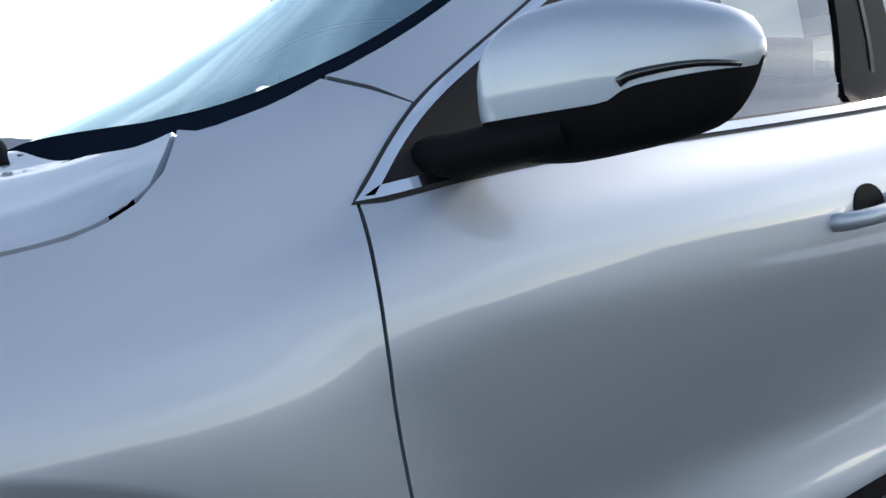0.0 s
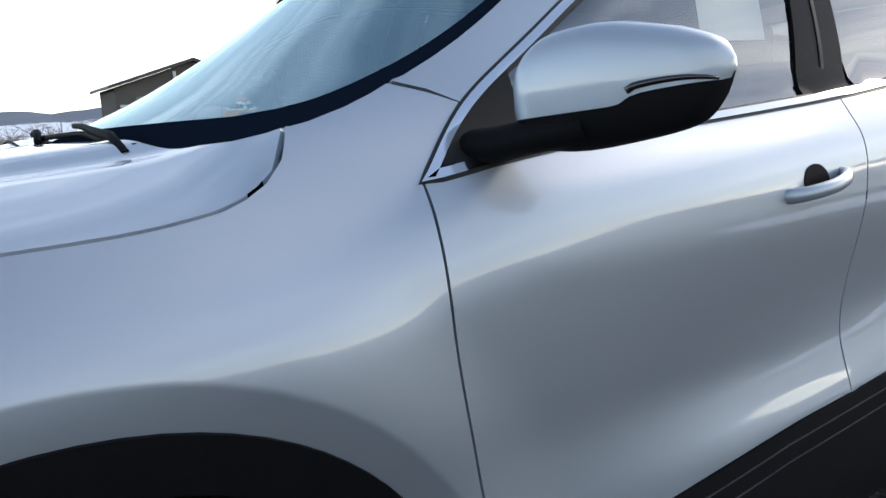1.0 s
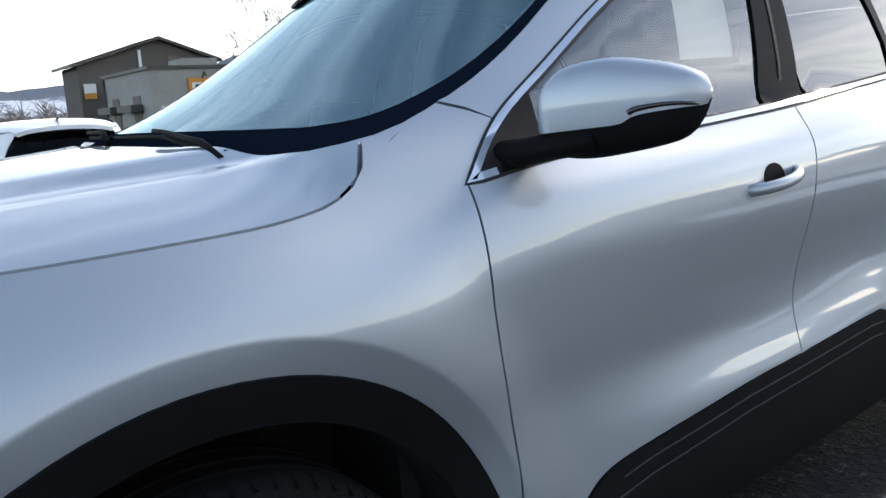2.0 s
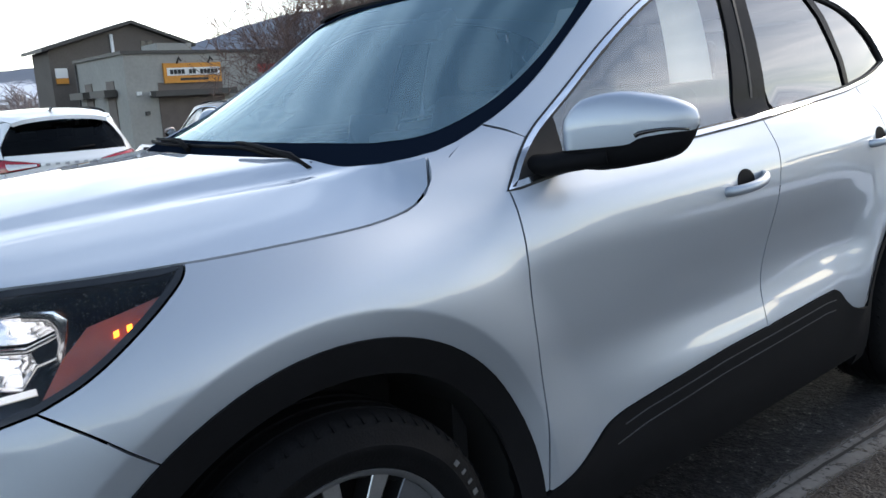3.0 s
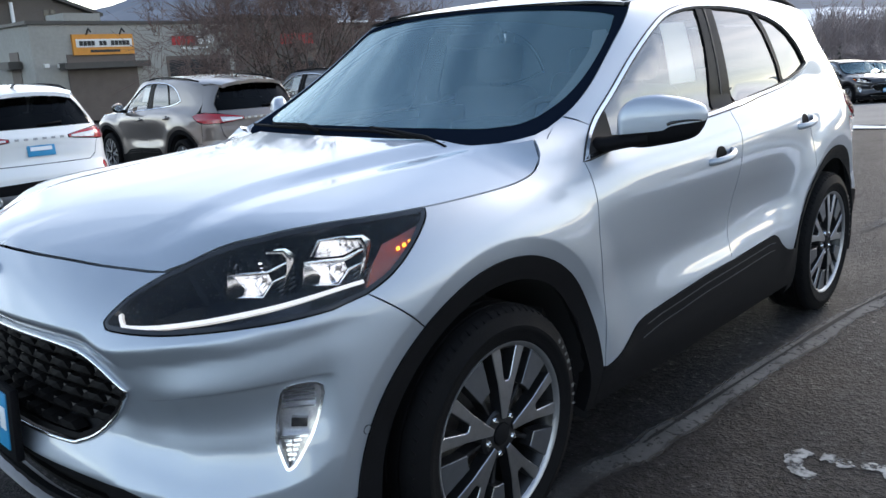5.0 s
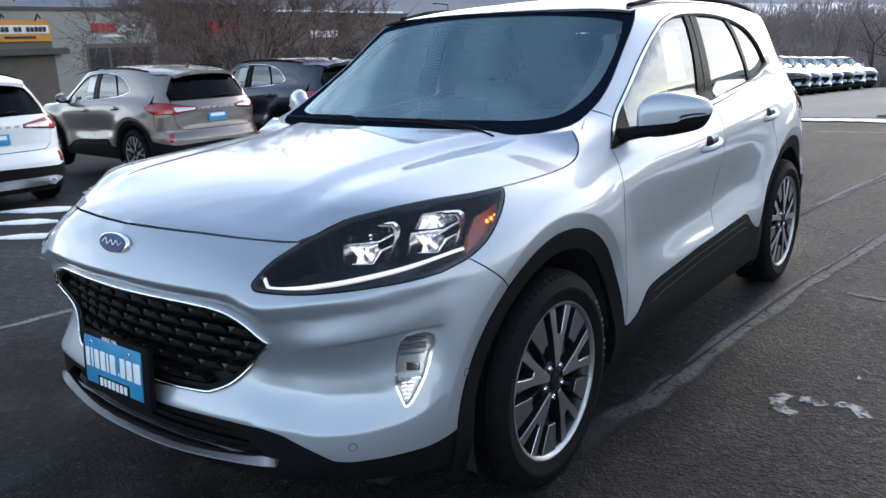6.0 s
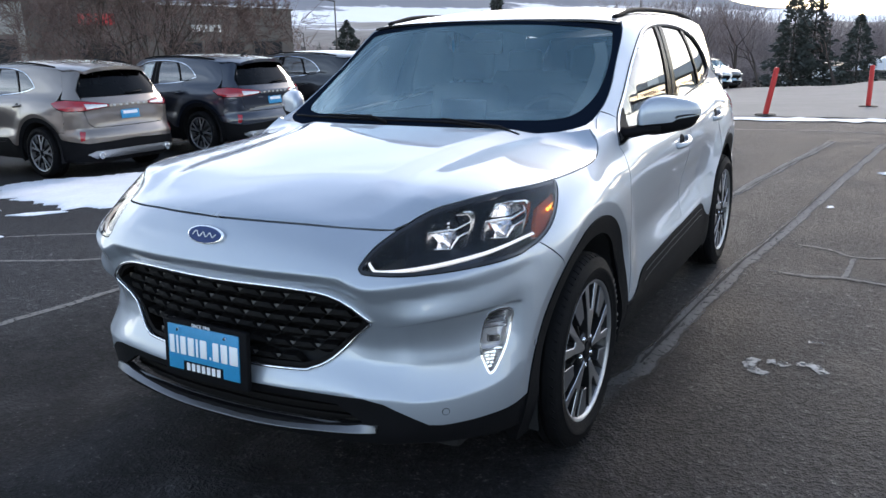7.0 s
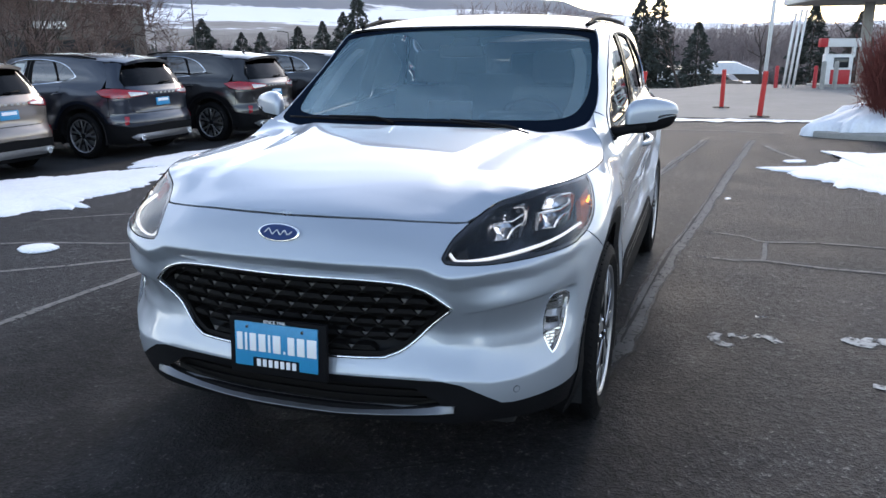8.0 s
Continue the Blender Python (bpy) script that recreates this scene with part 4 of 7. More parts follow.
    skin("lower_bumper", wrap, mirrored(low + bottom), M["clad"], car, holes=[mirrored(intake)], step=0.03, lift=-0.003, thick=0.02)
    skin("intake_back", wrap, shrink(mirrored(intake), -0.005), M["grille_black"], car, lift=-0.05, thick=0, step=0.05)
    for z in (0.400, 0.424):
        band("intake_bar", wrap, [(s, z) for s in np.linspace(-fs(0.47), fs(0.47), 40)], 0.006, M["grille_black"], car, lift=-0.03, thick=0.015)
    e = fs(0.558)

    def lip_shelf(s, v):
        """The lip's upper face, tilted up and forward: v runs 0 to 1 from its outer edge inwards."""
        s, v = np.asarray(s, float), np.asarray(v, float)
        q = 1 - (np.abs(s) / e) ** 2
        p, p2 = wrap(s, 0.36 + 0 * s), wrap(s + 0.004, 0.36 + 0 * s)
        n = np.stack([p2[..., 1] - p[..., 1], -(p2[..., 0] - p[..., 0]), 0 * s], -1)
        n /= np.linalg.norm(n, axis=-1)[..., None]
        out = p + n * (0.016 - 0.050 * v * (0.06 + 0.94 * np.maximum(q, 0) ** 0.6))[..., None]
        out[..., 2] = 0.372 - 0.022 * q + 0.020 * v - 0.012 * (v < 0.0)
        return out
    edge = [(s, 0.0) for s in np.linspace(-e, e, 60)] + [(s, 1.0) for s in np.linspace(e, -e, 60)]
    skin("skid_lip", lip_shelf, edge, M["lip"], car, step=0.05, thick=0.012, label="satin silver skid lip", heart=(0, 0, -1))
    for sgn in (1, -1):
        mir = sgn < 0
        # lamp
        lamp_line = LAMP_TOP[::-1] + LAMP_FRONT[1:-1] + [(ss(-0.53), 0.874)] + LAMP_BACK[:-1]
        lamp = skin("headlamp", wrap, shrink(lamp_line, 0.004), M["lens"], car, step=0.03, lift=-0.002, thick=0.004, mirror=mir, label="clear-lensed headlamp with dark bezel")
        lamp.visible_shadow = False
        skin("lamp_bowl", wrap, shrink(lamp_line, 0.001), M["lamp_dark"], lamp, step=0.03, lift=-0.165, thick=-0.163, mirror=mir, label="dark lamp housing")
        skin("lamp_bezel", wrap, shrink(lamp_line, 0.0015), M["gloss_black"], lamp, holes=[shrink(lamp_line, 0.010)], step=0.03, lift=-0.001, thick=0.02, mirror=mir)
        drl = [(fs(0.553), 0.893), (fs(0.562), 0.880), (fs(0.578), 0.870), (fs(0.64), 0.871), (fs(0.715), 0.879), (fs(0.795), 0.891), (ss(-0.577), 0.907), (ss(-0.437), 0.920)]
        band("daytime_strip", wrap, [tuple(q) for q in spline(drl, 6)], 0.0078, M["drl"], lamp, lift=-0.009, thick=0.01, mirror=mir, label="white daytime running strip")
        amb = [(ss(-0.435), 0.905), (ss(-0.36), 0.935), (ss(-0.27), 0.992), (ss(-0.222), 1.020), (ss(-0.26), 1.012), (ss(-0.36), 0.990), (ss(-0.40), 0.955)]
        skin("amber_reflector", wrap, amb, M["amber"], lamp, step=0.03, lift=-0.014, thick=0.02, mirror=mir, label="dull amber side reflector")
        for i in range(3):
            y0 = -0.325 + 0.020 * i
            skin("amber_light", wrap, [(ss(y0 - 0.003), 0.971 + 0.005 * i), (ss(y0 + 0.005), 0.973 + 0.005 * i), (ss(y0 + 0.006), 0.980 + 0.005 * i), (ss(y0 - 0.002), 0.978 + 0.005 * i)], M["amber_glow"], lamp, step=0.02, lift=-0.010, thick=0.004, mirror=mir)
        for at, ang, bright in (((0.632, -0.535, 0.922), 48, False), ((0.768, -0.415, 0.946), 52, True)):
            # two stacked cells behind a bright bent blade
            mod = new("lamp_module")
            mod.parent = lamp
            mod.matrix_local = (Matrix.Diagonal((-1, 1, 1, 1)) if mir else Matrix.Identity(4)) @ Matrix.Translation(Vector(at)) @ pose(0, 0, 0, 0, 0, ang) @ Matrix.Scale(1.34, 4)
            pl = lambda a, b, c_: (a * 1.06, -c_, b * 1.06)
            R = M["reflector"]
            part("reflector_blade", prism([(0.010, 0.045), (0.044, 0.045), (0.056, 0.035), (0.054, 0.017), (0.039, -0.036), (0.030, -0.036), (0.042, 0.010), (0.041, 0.026), (0.035, 0.033), (0.010, 0.035)], 0.020, pl, bevel=0.003), R, mod)
            part("reflector_shelf", prism([(-0.056, 0.001), (0.012, 0.001), (0.044, 0.017), (0.044, 0.022), (0.009, 0.007), (-0.056, 0.006)], 0.018, pl, bevel=0.0015), R, mod)
            part("reflector_frame", prism([(-0.062, -0.039), (-0.02, -0.042), (0.002, -0.042), (0.020, -0.016), (0.042, -0.006), (0.042, -0.001), (0.016, -0.011), (-0.002, -0.037), (-0.058, -0.034), (-0.052, 0.002), (-0.056, 0.004)], 0.016, pl, bevel=0.0012), R, mod)
            part("reflector_edge", prism([(-0.046, 0.012), (-0.030, 0.040), (0.012, 0.044), (0.012, 0.041), (-0.028, 0.036), (-0.043, 0.012)], 0.014, pl, bevel=0.001), R, mod)
            # two faceted bowls, each with its small lens
            for ring, at_b in (([(-0.054, -0.034), (-0.028, -0.037), (-0.004, -0.036), (0.006, -0.024), (0.014, -0.012), (0.010, -0.001), (-0.020, 0.0), (-0.048, 0.0)], -0.018),
                               ([(-0.038, 0.010), (-0.014, 0.009), (0.008, 0.010), (0.024, 0.016), (0.038, 0.022), (0.034, 0.034), (0.004, 0.037), (-0.026, 0.036)], 0.024)):
                ring = resample(ring, 0.011)
                mid = np.mean(ring, 0)
                bm = bmesh.new()
                loops = [[bm.verts.new(pl(*(mid + (np.array(p) - mid) * s), 0.008 - 0.026 * (1 - s * s))) for p in ring] for s in (1.0, 0.78, 0.5, 0.22)]
                for p, q in zip(loops, loops[1:]):
                    for i in range(len(p)):
                        bm.faces.new((p[i], p[(i + 1) % len(p)], q[(i + 1) % len(p)], q[i]))
                bm.faces.new(loops[-1])
                bmesh.ops.recalc_face_normals(bm, faces=bm.faces)
                part("reflector_bowl", bm, R, mod)
                eye_bm = bmesh.new()
                bmesh.ops.create_uvsphere(eye_bm, u_segments=12, v_segments=8, radius=0.0092)
                bmesh.ops.transform(eye_bm, matrix=Matrix.Translation(Vector(pl(mid[0] - 0.004, mid[1], -0.004))), verts=eye_bm.verts)
                part("lamp_lens", smooth_all(eye_bm, 60), M["lamp_glow"], mod)
            corner_bit = prism([(-0.062, -0.039), (-0.036, -0.041), (-0.030, -0.022), (-0.046, 0.0), (-0.054, 0.004)], 0.006, lambda a, b, c_: (a * 1.06, -0.012 - c_ + 0.30 * (a + 0.05), b * 1.06), bevel=0.001)
            part("reflector_facet", corner_bit, R, mod)
            fins = bmesh.new()
            for i in range(5):
                box(0.034, 0.004, 0.002, at=(0.040, 0.0, -0.036 + i * 0.008), bm=fins, rot=(0, -32, 0))
            part("lamp_fins", fins, M["wheel_grey"], mod)
        # fog lamp in its pocket: bright rim, fins above, a dark projector, a faceted point below
        fog_line = [(fs(x), z) for x, z in FOG]
        fog = skin("fog_lamp", wrap, shrink(fog_line, 0.003), M["lens"], car, step=0.02, lift=-0.002, thick=0.004, mirror=mir, label="upright clear fog lamp with bright fins")
        fog.visible_shadow = False
        skin("fog_bowl", wrap, shrink(fog_line, -0.001), M["clear_lamp"], fog, step=0.02, lift=-0.034, thick=-0.032, mirror=mir)
        skin("fog_rim", wrap, shrink(fog_line, 0.0), M["reflector"], fog, holes=[shrink(fog_line, 0.006)], step=0.015, lift=0.002, thick=0.02, mirror=mir)
        lo = lambda z: np.interp(z, [0.522, 0.55, 0.588, 0.645, 0.70, 0.714], [0.831, 0.826, 0.822, 0.827, 0.835, 0.843]) + 0.003
        hi = lambda z: np.interp(z, [0.522, 0.542, 0.597, 0.66, 0.705, 0.716], [0.837, 0.846, 0.862, 0.872, 0.873, 0.866]) - 0.003
        bar = lambda z0, z1: [(fs(lo(z0)), z0), (fs(hi(z0)), z0), (fs(hi(z1)), z1), (fs(lo(z1)), z1)]
        for k in range(4):
            z0 = 0.667 + 0.011 * k
            skin("fog_fin", wrap, bar(z0, z0 + 0.0055), M["reflector"], fog, step=0.02, lift=-0.010, thick=0.02, mirror=mir)
        for z0 in (0.655, 0.590):
            skin("fog_shelf", wrap, bar(z0, z0 + 0.004), M["reflector"], fog, step=0.02, lift=-0.004, thick=0.028, mirror=mir)
        skin("fog_projector", wrap, [(fs(0.840), 0.612), (fs(0.858), 0.610), (fs(0.860), 0.630), (fs(0.842), 0.632)], M["gloss_black"], fog, step=0.02, lift=-0.012, thick=0.02, mirror=mir)
        for k in range(5):
            z0 = 0.538 + 0.010 * k
            for u in (0.30, 0.70):
                m = lo(z0) + (hi(z0) - lo(z0)) * u
                d = (hi(z0) - lo(z0)) * 0.16
                skin("fog_facet", wrap, [(fs(m - d), z0), (fs(m + d), z0 + 0.001), (fs(m + d), z0 + 0.007), (fs(m - d), z0 + 0.005)], M["reflector"], fog, step=0.02, lift=-0.012 - 0.004 * ((k + int(u * 2)) % 2), thick=0.018, mirror=mir)
        for s0, z0, nm in ((fs(0.735), 0.428, "parking_sensor"), (ss(-0.475), 0.575, "parking_sensor")):
            sensor = skin(nm, wrap, [(s0 + 0.010 * math.cos(a), z0 + 0.010 * math.sin(a)) for a in np.linspace(0, 2 * math.pi, 18, endpoint=False)], P, car, step=0.02, lift=0.0015, thick=0.004, mirror=mir)
            skin("sensor_ring", wrap, [(s0 + 0.012 * math.cos(a), z0 + 0.012 * math.sin(a)) for a in np.linspace(0, 2 * math.pi, 18, endpoint=False)], M["seal"], sensor, step=0.02, lift=0.0006, thick=0.003, mirror=mir)
        # wing, doors, quarter
        wing = [(s, float(EDGE_Z(s))) for s in np.linspace(S_TIP, S_COWL, 20)] + [(ss(0.40), 1.150), (ss(0.462), 1.180), (ss(0.517), 1.205), (ss(0.565), 1.190)] + [(ss(y), z) for y, z in ((0.605, 1.172), (0.555, 1.124))] + DGF + \
               arc(ARCH_F, ARCH_R, 4, 126, 30) + SEAM[::-1] + LAMP_BACK[1:-1]
        skin("front_wing", wrap, shrink(wing, G), P, car, step=0.025, mirror=mir, label="silver front wing", creases=lip_line(ARCH_F))
        door = cut_line(BELT, 0.50, 1.553) + DGB + cut_line(SILL, 0.545, 1.49)[::-1] + DGF[::-1]
        d1 = skin("front_door", wrap, shrink(door, G), P, car, step=0.025, mirror=mir, label="silver front door", creases=lip_line(ARCH_F))
        door = cut_line(BELT, 1.553, 2.286) + DGR + arc(ARCH_B, ARCH_R, 136, 168, 12) + cut_line(SILL, 1.492, 2.16)[::-1] + DGB[::-1]
        d2 = skin("rear_door", wrap, shrink(door, G), P, car, step=0.025, mirror=mir, label="silver rear door", creases=lip_line(ARCH_B))
        quarter = [(ss(y), z) for y, z in ((0.567, 1.1905), (0.521, 1.2065))] + [(ss(float(pillar_y(z))), z) for z in np.linspace(1.215, 1.548, 14)] + \
                  [(ss(y), float(CANT(y))) for y in np.linspace(1.085, 3.05, 40)] + [(ss(3.12), 1.40), (ss(3.17), 1.25), (ss(3.12), 1.12), (ss(3.04), 1.06), (ss(3.14), 0.999), (ss(3.235), 0.968), (ss(3.245), 0.90), (ss(3.245), 0.68)] + \
                  arc(ARCH_B, ARCH_R, 38, 135, 26) + DGR[::-1] + cut_line(BELT, 2.286, 2.60) + cut_line(DLO_TOP, 0.61, 2.61)[::-1]
        skin("body_side", wrap, shrink(quarter, G), P, car, step=0.026, mirror=mir, label="silver pillar, roof edge and quarter panel", creases=lip_line(ARCH_B))
        # glass, pillars, trims
        g1 = cut_line(BELT, 0.62, 1.44) + [(ss(1.455), 1.2), (ss(1.50), 1.40), (ss(1.525), 1.558)] + cut_line(DLO_TOP, 0.62, 1.50)[::-1]
        if not mir:
            skin("window_sheet", wrap, [(ss(1.20), 1.27), (ss(1.41), 1.275), (ss(1.44), 1.505), (ss(1.235), 1.50)], M["paper"], d1, step=0.06, lift=-0.030, thick=0.0, mirror=mir, label="white price sheet inside the window")
        o = skin("front_side_glass", wrap, shrink(g1, 0.001), M["glass"], d1, step=0.06, lift=-0.010, thick=0.004, mirror=mir)
        o.visible_shadow = False
        g2 = cut_line(BELT, 1.64, 2.21) + [(ss(2.19), 1.30), (ss(2.12), 1.45), (ss(2.04), 1.546)] + cut_line(DLO_TOP, 1.67, 2.03)[::-1] + [(ss(1.655), 1.45), (ss(1.645), 1.25)]
        o = skin("rear_side_glass", wrap, shrink(g2, 0.001), M["tint"], d2, step=0.06, lift=-0.010, thick=0.004, mirror=mir)
        g3 = cut_line(BELT, 2.24, 2.59) + cut_line(DLO_TOP, 2.10, 2.60)[::-1] + [(ss(2.165), 1.45), (ss(2.225), 1.30)]
        skin("quarter_glass", wrap, shrink(g3, 0.001), M["tint"], car, step=0.06, lift=-0.010, thick=0.004, mirror=mir)
        skin("pillar_trim", wrap, [(ss(1.44), 1.142), (ss(1.64), 1.156), (ss(1.645), 1.25), (ss(1.655), 1.45), (ss(1.67), 1.562), (ss(1.525), 1.560), (ss(1.50), 1.40), (ss(1.455), 1.2)], M["pillar_black"], car, step=0.05, lift=-0.004, thick=0.01, mirror=mir, label="gloss black door pillar")
        band("pillar_seam", wrap, [(ss(y), z) for y, z in spline([(1.552, 1.15), (1.560, 1.25), (1.580, 1.45), (1.60, 1.56)], 6)], 0.012, M["seal"], car, lift=-0.002, thick=0.004, mirror=mir)
        skin("pillar_trim", wrap, [(ss(2.21), 1.206), (ss(2.24), 1.211), (ss(2.225), 1.30), (ss(2.165), 1.45), (ss(2.10), 1.540), (ss(2.04), 1.546), (ss(2.12), 1.45), (ss(2.19), 1.30)], M["pillar_black"], car, step=0.05, lift=-0.004, thick=0.01, mirror=mir)
        ring = cut_line(BELT, 0.50, 2.60) + cut_line(DLO_TOP, 0.515, 2.61)[::-1]
        skin("window_seal", wrap, shrink(ring, 0.0), M["seal"], car, holes=[shrink(ring, 0.016)], step=0.05, lift=-0.003, thick=0.012, mirror=mir)
        skin("outer_seal", wrap, shrink(ring, -0.0062), M["seal"], car, holes=[shrink(ring, -0.0015)], step=0.04, lift=0.0012, thick=0.006, mirror=mir)
        skin("window_chrome", wrap, shrink(ring, -0.002), M["trim_chrome"], car, holes=[shrink(ring, 0.0095)], step=0.04, lift=0.004, thick=0.012, mirror=mir, label="chrome window surround")
        # sail panel that carries the mirror
        sail = [(ss(0.53), 1.088), (ss(0.70), 1.104), (ss(0.70), 1.222), (ss(0.61), 1.164)]
        skin("mirror_sail", wrap, sail, M["sail"], car, step=0.05, lift=0.0, thick=0.012, mirror=mir)
        # cladding
        a0, a1 = -12, 196
        ringf = arc(ARCH_F, ARCH_R + 0.004, a0, a1, 50) + arc(ARCH_F, 0.452, a0, a1, 50)[::-1]
        skin("arch_cladding", wrap, ringf, M["clad"], car, step=0.03, lift=0.005, thick=0.05, mirror=mir, label="black wheel arch cladding")
        ringb = arc(ARCH_B, ARCH_R + 0.004, a0, a1, 50) + arc(ARCH_B, 0.452, a0, a1, 50)[::-1]
        skin("arch_cladding", wrap, ringb, M["clad"], car, step=0.03, lift=0.005, thick=0.05, mirror=mir, label="black wheel arch cladding")
        sill = cut_line(SILL, 0.52, 2.20) + [(ss(2.20), 0.27), (ss(0.50), 0.27)]
        skin("sill_cladding", wrap, sill, M["clad"], car, step=0.04, lift=0.006, thick=0.03, mirror=mir, label="black sill cladding")
        for dz in (0.028, 0.062):
            ln = [(ss(y), np.interp(y, [p[0] for p in SILL], [p[1] for p in SILL]) - dz) for y in np.linspace(0.84 - dz, 1.93, 40)]
            band("sill_trim", wrap, ln, 0.0026, M["wheel_grey"], car, lift=0.0075, thick=0.006, mirror=mir)
        # inner wheel arches
        for c in (ARCH_F, ARCH_B):
            bm = bmesh.new()
            prev = None
            for a in np.radians(np.linspace(-15, 195, 24)):
                y, z = c + 0.455 * math.cos(a), AXLE_Z + 0.455 * math.sin(a)
                cur = (bm.verts.new((sgn * 0.90, y, z)), bm.verts.new((sgn * 0.55, y, z)))
                if prev:
                    bm.faces.new((prev[0], cur[0], cur[1], prev[1])).smooth = True
                prev = cur
            v = [bm.verts.new((sgn * 0.55, c + 0.455 * math.cos(a), AXLE_Z + 0.455 * math.sin(a))) for a in np.radians(np.linspace(-15, 195, 24))]
            bm.faces.new(v)
            part("wheel_arch_liner", bm, M["dark"], car)
        # door handles
        for y0, z0, par in ((1.315, 0.990, d1), (2.245, 1.035, d2)):
            h = new("door_handle")
            h.parent = par
            h["label"] = "silver pull handle over a flat dark oval"
            bar = []
            for i in range(13):
                t = i / 12
                q = wrap(ss(y0 - 0.078 + 0.205 * t), z0 - 0.015 + 0.027 * t)
                bar.append((sgn * (q[0] - 0.013 + 0.049 * math.sin(math.pi * t) ** 0.5), q[1], q[2]))
            bm = tube(bar, 0.0115, 12, flat=1.2)
            part("grip", smooth_all(bm, 60), P, h)
            # flat dark oval on the door draws the shade of the hand cup
            skin("recess_shade", wrap, [(ss(y0 + 0.026 + 0.043 * math.cos(a)), z0 + 0.004 + (0.033 if math.sin(a) > 0 else 0.020) * math.sin(a)) for a in np.linspace(0, 2 * math.pi, 20, endpoint=False)], M["clad"], h, step=0.02, lift=0.0015, thick=0.004, mirror=mir)
        # mirror
        mr = new("door_mirror")
        mr.parent = car
        mr["label"] = "silver door mirror with black base"
        cap, base = bmesh.new(), bmesh.new()
        rings = 30
        top_h = pchip([(0, 0.012), (0.03, 0.038), (0.1, 0.060), (0.2, 0.074), (0.38, 0.077), (0.68, 0.061), (0.886, 0.040), (0.96, 0.026), (1, 0.006)])
        low_h = pchip([(0, 0.034), (0.03, 0.060), (0.14, 0.077), (0.32, 0.083), (0.56, 0.079), (0.80, 0.070), (0.874, 0.062), (0.96, 0.034), (1, 0.006)])
        deep = pchip([(0, 0.018), (0.05, 0.044), (0.15, 0.058), (0.5, 0.062), (0.85, 0.045), (0.96, 0.026), (1, 0.006)])
        split_h = pchip([(0, 0.031), (0.58, 0.032), (0.68, 0.021), (1, 0.016)])

        def turn_at(u):
            """How far below the middle the cap ends, as an angle round the section."""
            return math.asin(min(0.97, (float(split_h(u)) / float(low_h(u))) ** (1 / 0.74)))

        def head(u, v, grow=0.0):
            """u across from the root to the tip, v round the section: 0 behind, pi in front."""
            c, s = math.cos(v), math.sin(v)
            bend = lambda q: math.copysign(abs(q) ** 0.74, q)
            return (sgn * (0.888 + 0.228 * u), 0.668 + 0.130 * u + (float(deep(u)) + grow) * bend(c) * (1.0 if c < 0 else 0.42),
                    1.172 + 0.020 * u + ((float(top_h(u)) if s > 0 else float(low_h(u))) + grow) * bend(s))
        for bm, is_cap, grow in ((cap, True, 0.0022), (base, False, 0.0)):
            grid = []
            for i in range(rings + 1):
                u = 0.5 - 0.5 * math.cos(math.pi * i / rings)
                t = turn_at(u)
                v0, v1 = (-t, math.pi + t) if is_cap else (math.pi + t - 0.04, 2 * math.pi - t + 0.04)
                grid.append([bm.verts.new(head(u, v0 + (v1 - v0) * j / 24, grow)) for j in range(25)])
            for i in range(rings):
                for j in range(24):
                    bm.faces.new((grid[i][j], grid[i + 1][j], grid[i + 1][j + 1], grid[i][j + 1]))
            bm.faces.new(grid[0])
            bm.faces.new(grid[-1])
            bmesh.ops.recalc_face_normals(bm, faces=bm.faces)
            smooth_all(bm, 60)
        part("mirror_cap", cap, P, mr, "silver mirror cap")
        part("mirror_base", base, M["clad"], mr, "black mirror underside")
        arm = tube([(sgn * 0.800, 0.606, 1.106), (sgn * 0.862, 0.626, 1.110), (sgn * 0.90, 0.650, 1.118), (sgn * 0.97, 0.69, 1.128)], 0.040, 14, taper=0.034, flat=0.66)
        part("mirror_arm", arm, M["clad"], mr)
        ind = tube([head(u, math.pi + turn_at(u) - 0.10, 0.001) for u in np.linspace(0.64, 0.97, 12)], 0.0055, 8, taper=0.003)
        part("mirror_indicator", ind, M["gloss_black"], mr)
        bm = bmesh.new()
        v = [bm.verts.new((sgn * (0.997 + 0.092 * math.cos(a)), 0.762 + 0.055 * math.cos(a), 1.180 + 0.055 * math.sin(a))) for a in np.linspace(0, 2 * math.pi, 28, endpoint=False)]
        bm.faces.new(v)
        part("mirror_glass", bm, M["chrome"], mr)
        # roof rail
        rail = [(sgn * (float(roof(0.93, y)[0])), y, float(roof(0.93, y)[2]) + 0.003 + 0.011 * float(sstep(1.15, 1.38, y) * (1 - sstep(2.6, 2.85, y)))) for y in np.linspace(1.13, 2.87, 36)]
        part("roof_rail", tube(rail, 0.012, 8, flat=1.0), M["clad"], car, "black roof rail")
        # tail lamps
        tail = [(ss(3.03), 1.075), (ss(3.12), 1.105), (ss(3.3), 1.118), (rs(0.70), 1.10), (rs(0.50), 1.075), (rs(0.34), 1.045), (rs(0.34), 1.018), (rs(0.52), 0.992), (rs(0.72), 0.975), (ss(3.3), 0.972), (ss(3.15), 1.005)]
        t1 = skin("tail_lamp", wrap, tail, M["red_lens"], car, step=0.03, lift=0.006, thick=0.03, mirror=mir, label="red and clear wrap-round tail lamp")
        skin("reversing_lens", wrap, [(rs(0.69), 1.060), (rs(0.37), 1.040), (rs(0.37), 1.018), (rs(0.66), 0.992)], M["clear_lamp"], t1, step=0.03, lift=0.010, thick=0.008, mirror=mir)
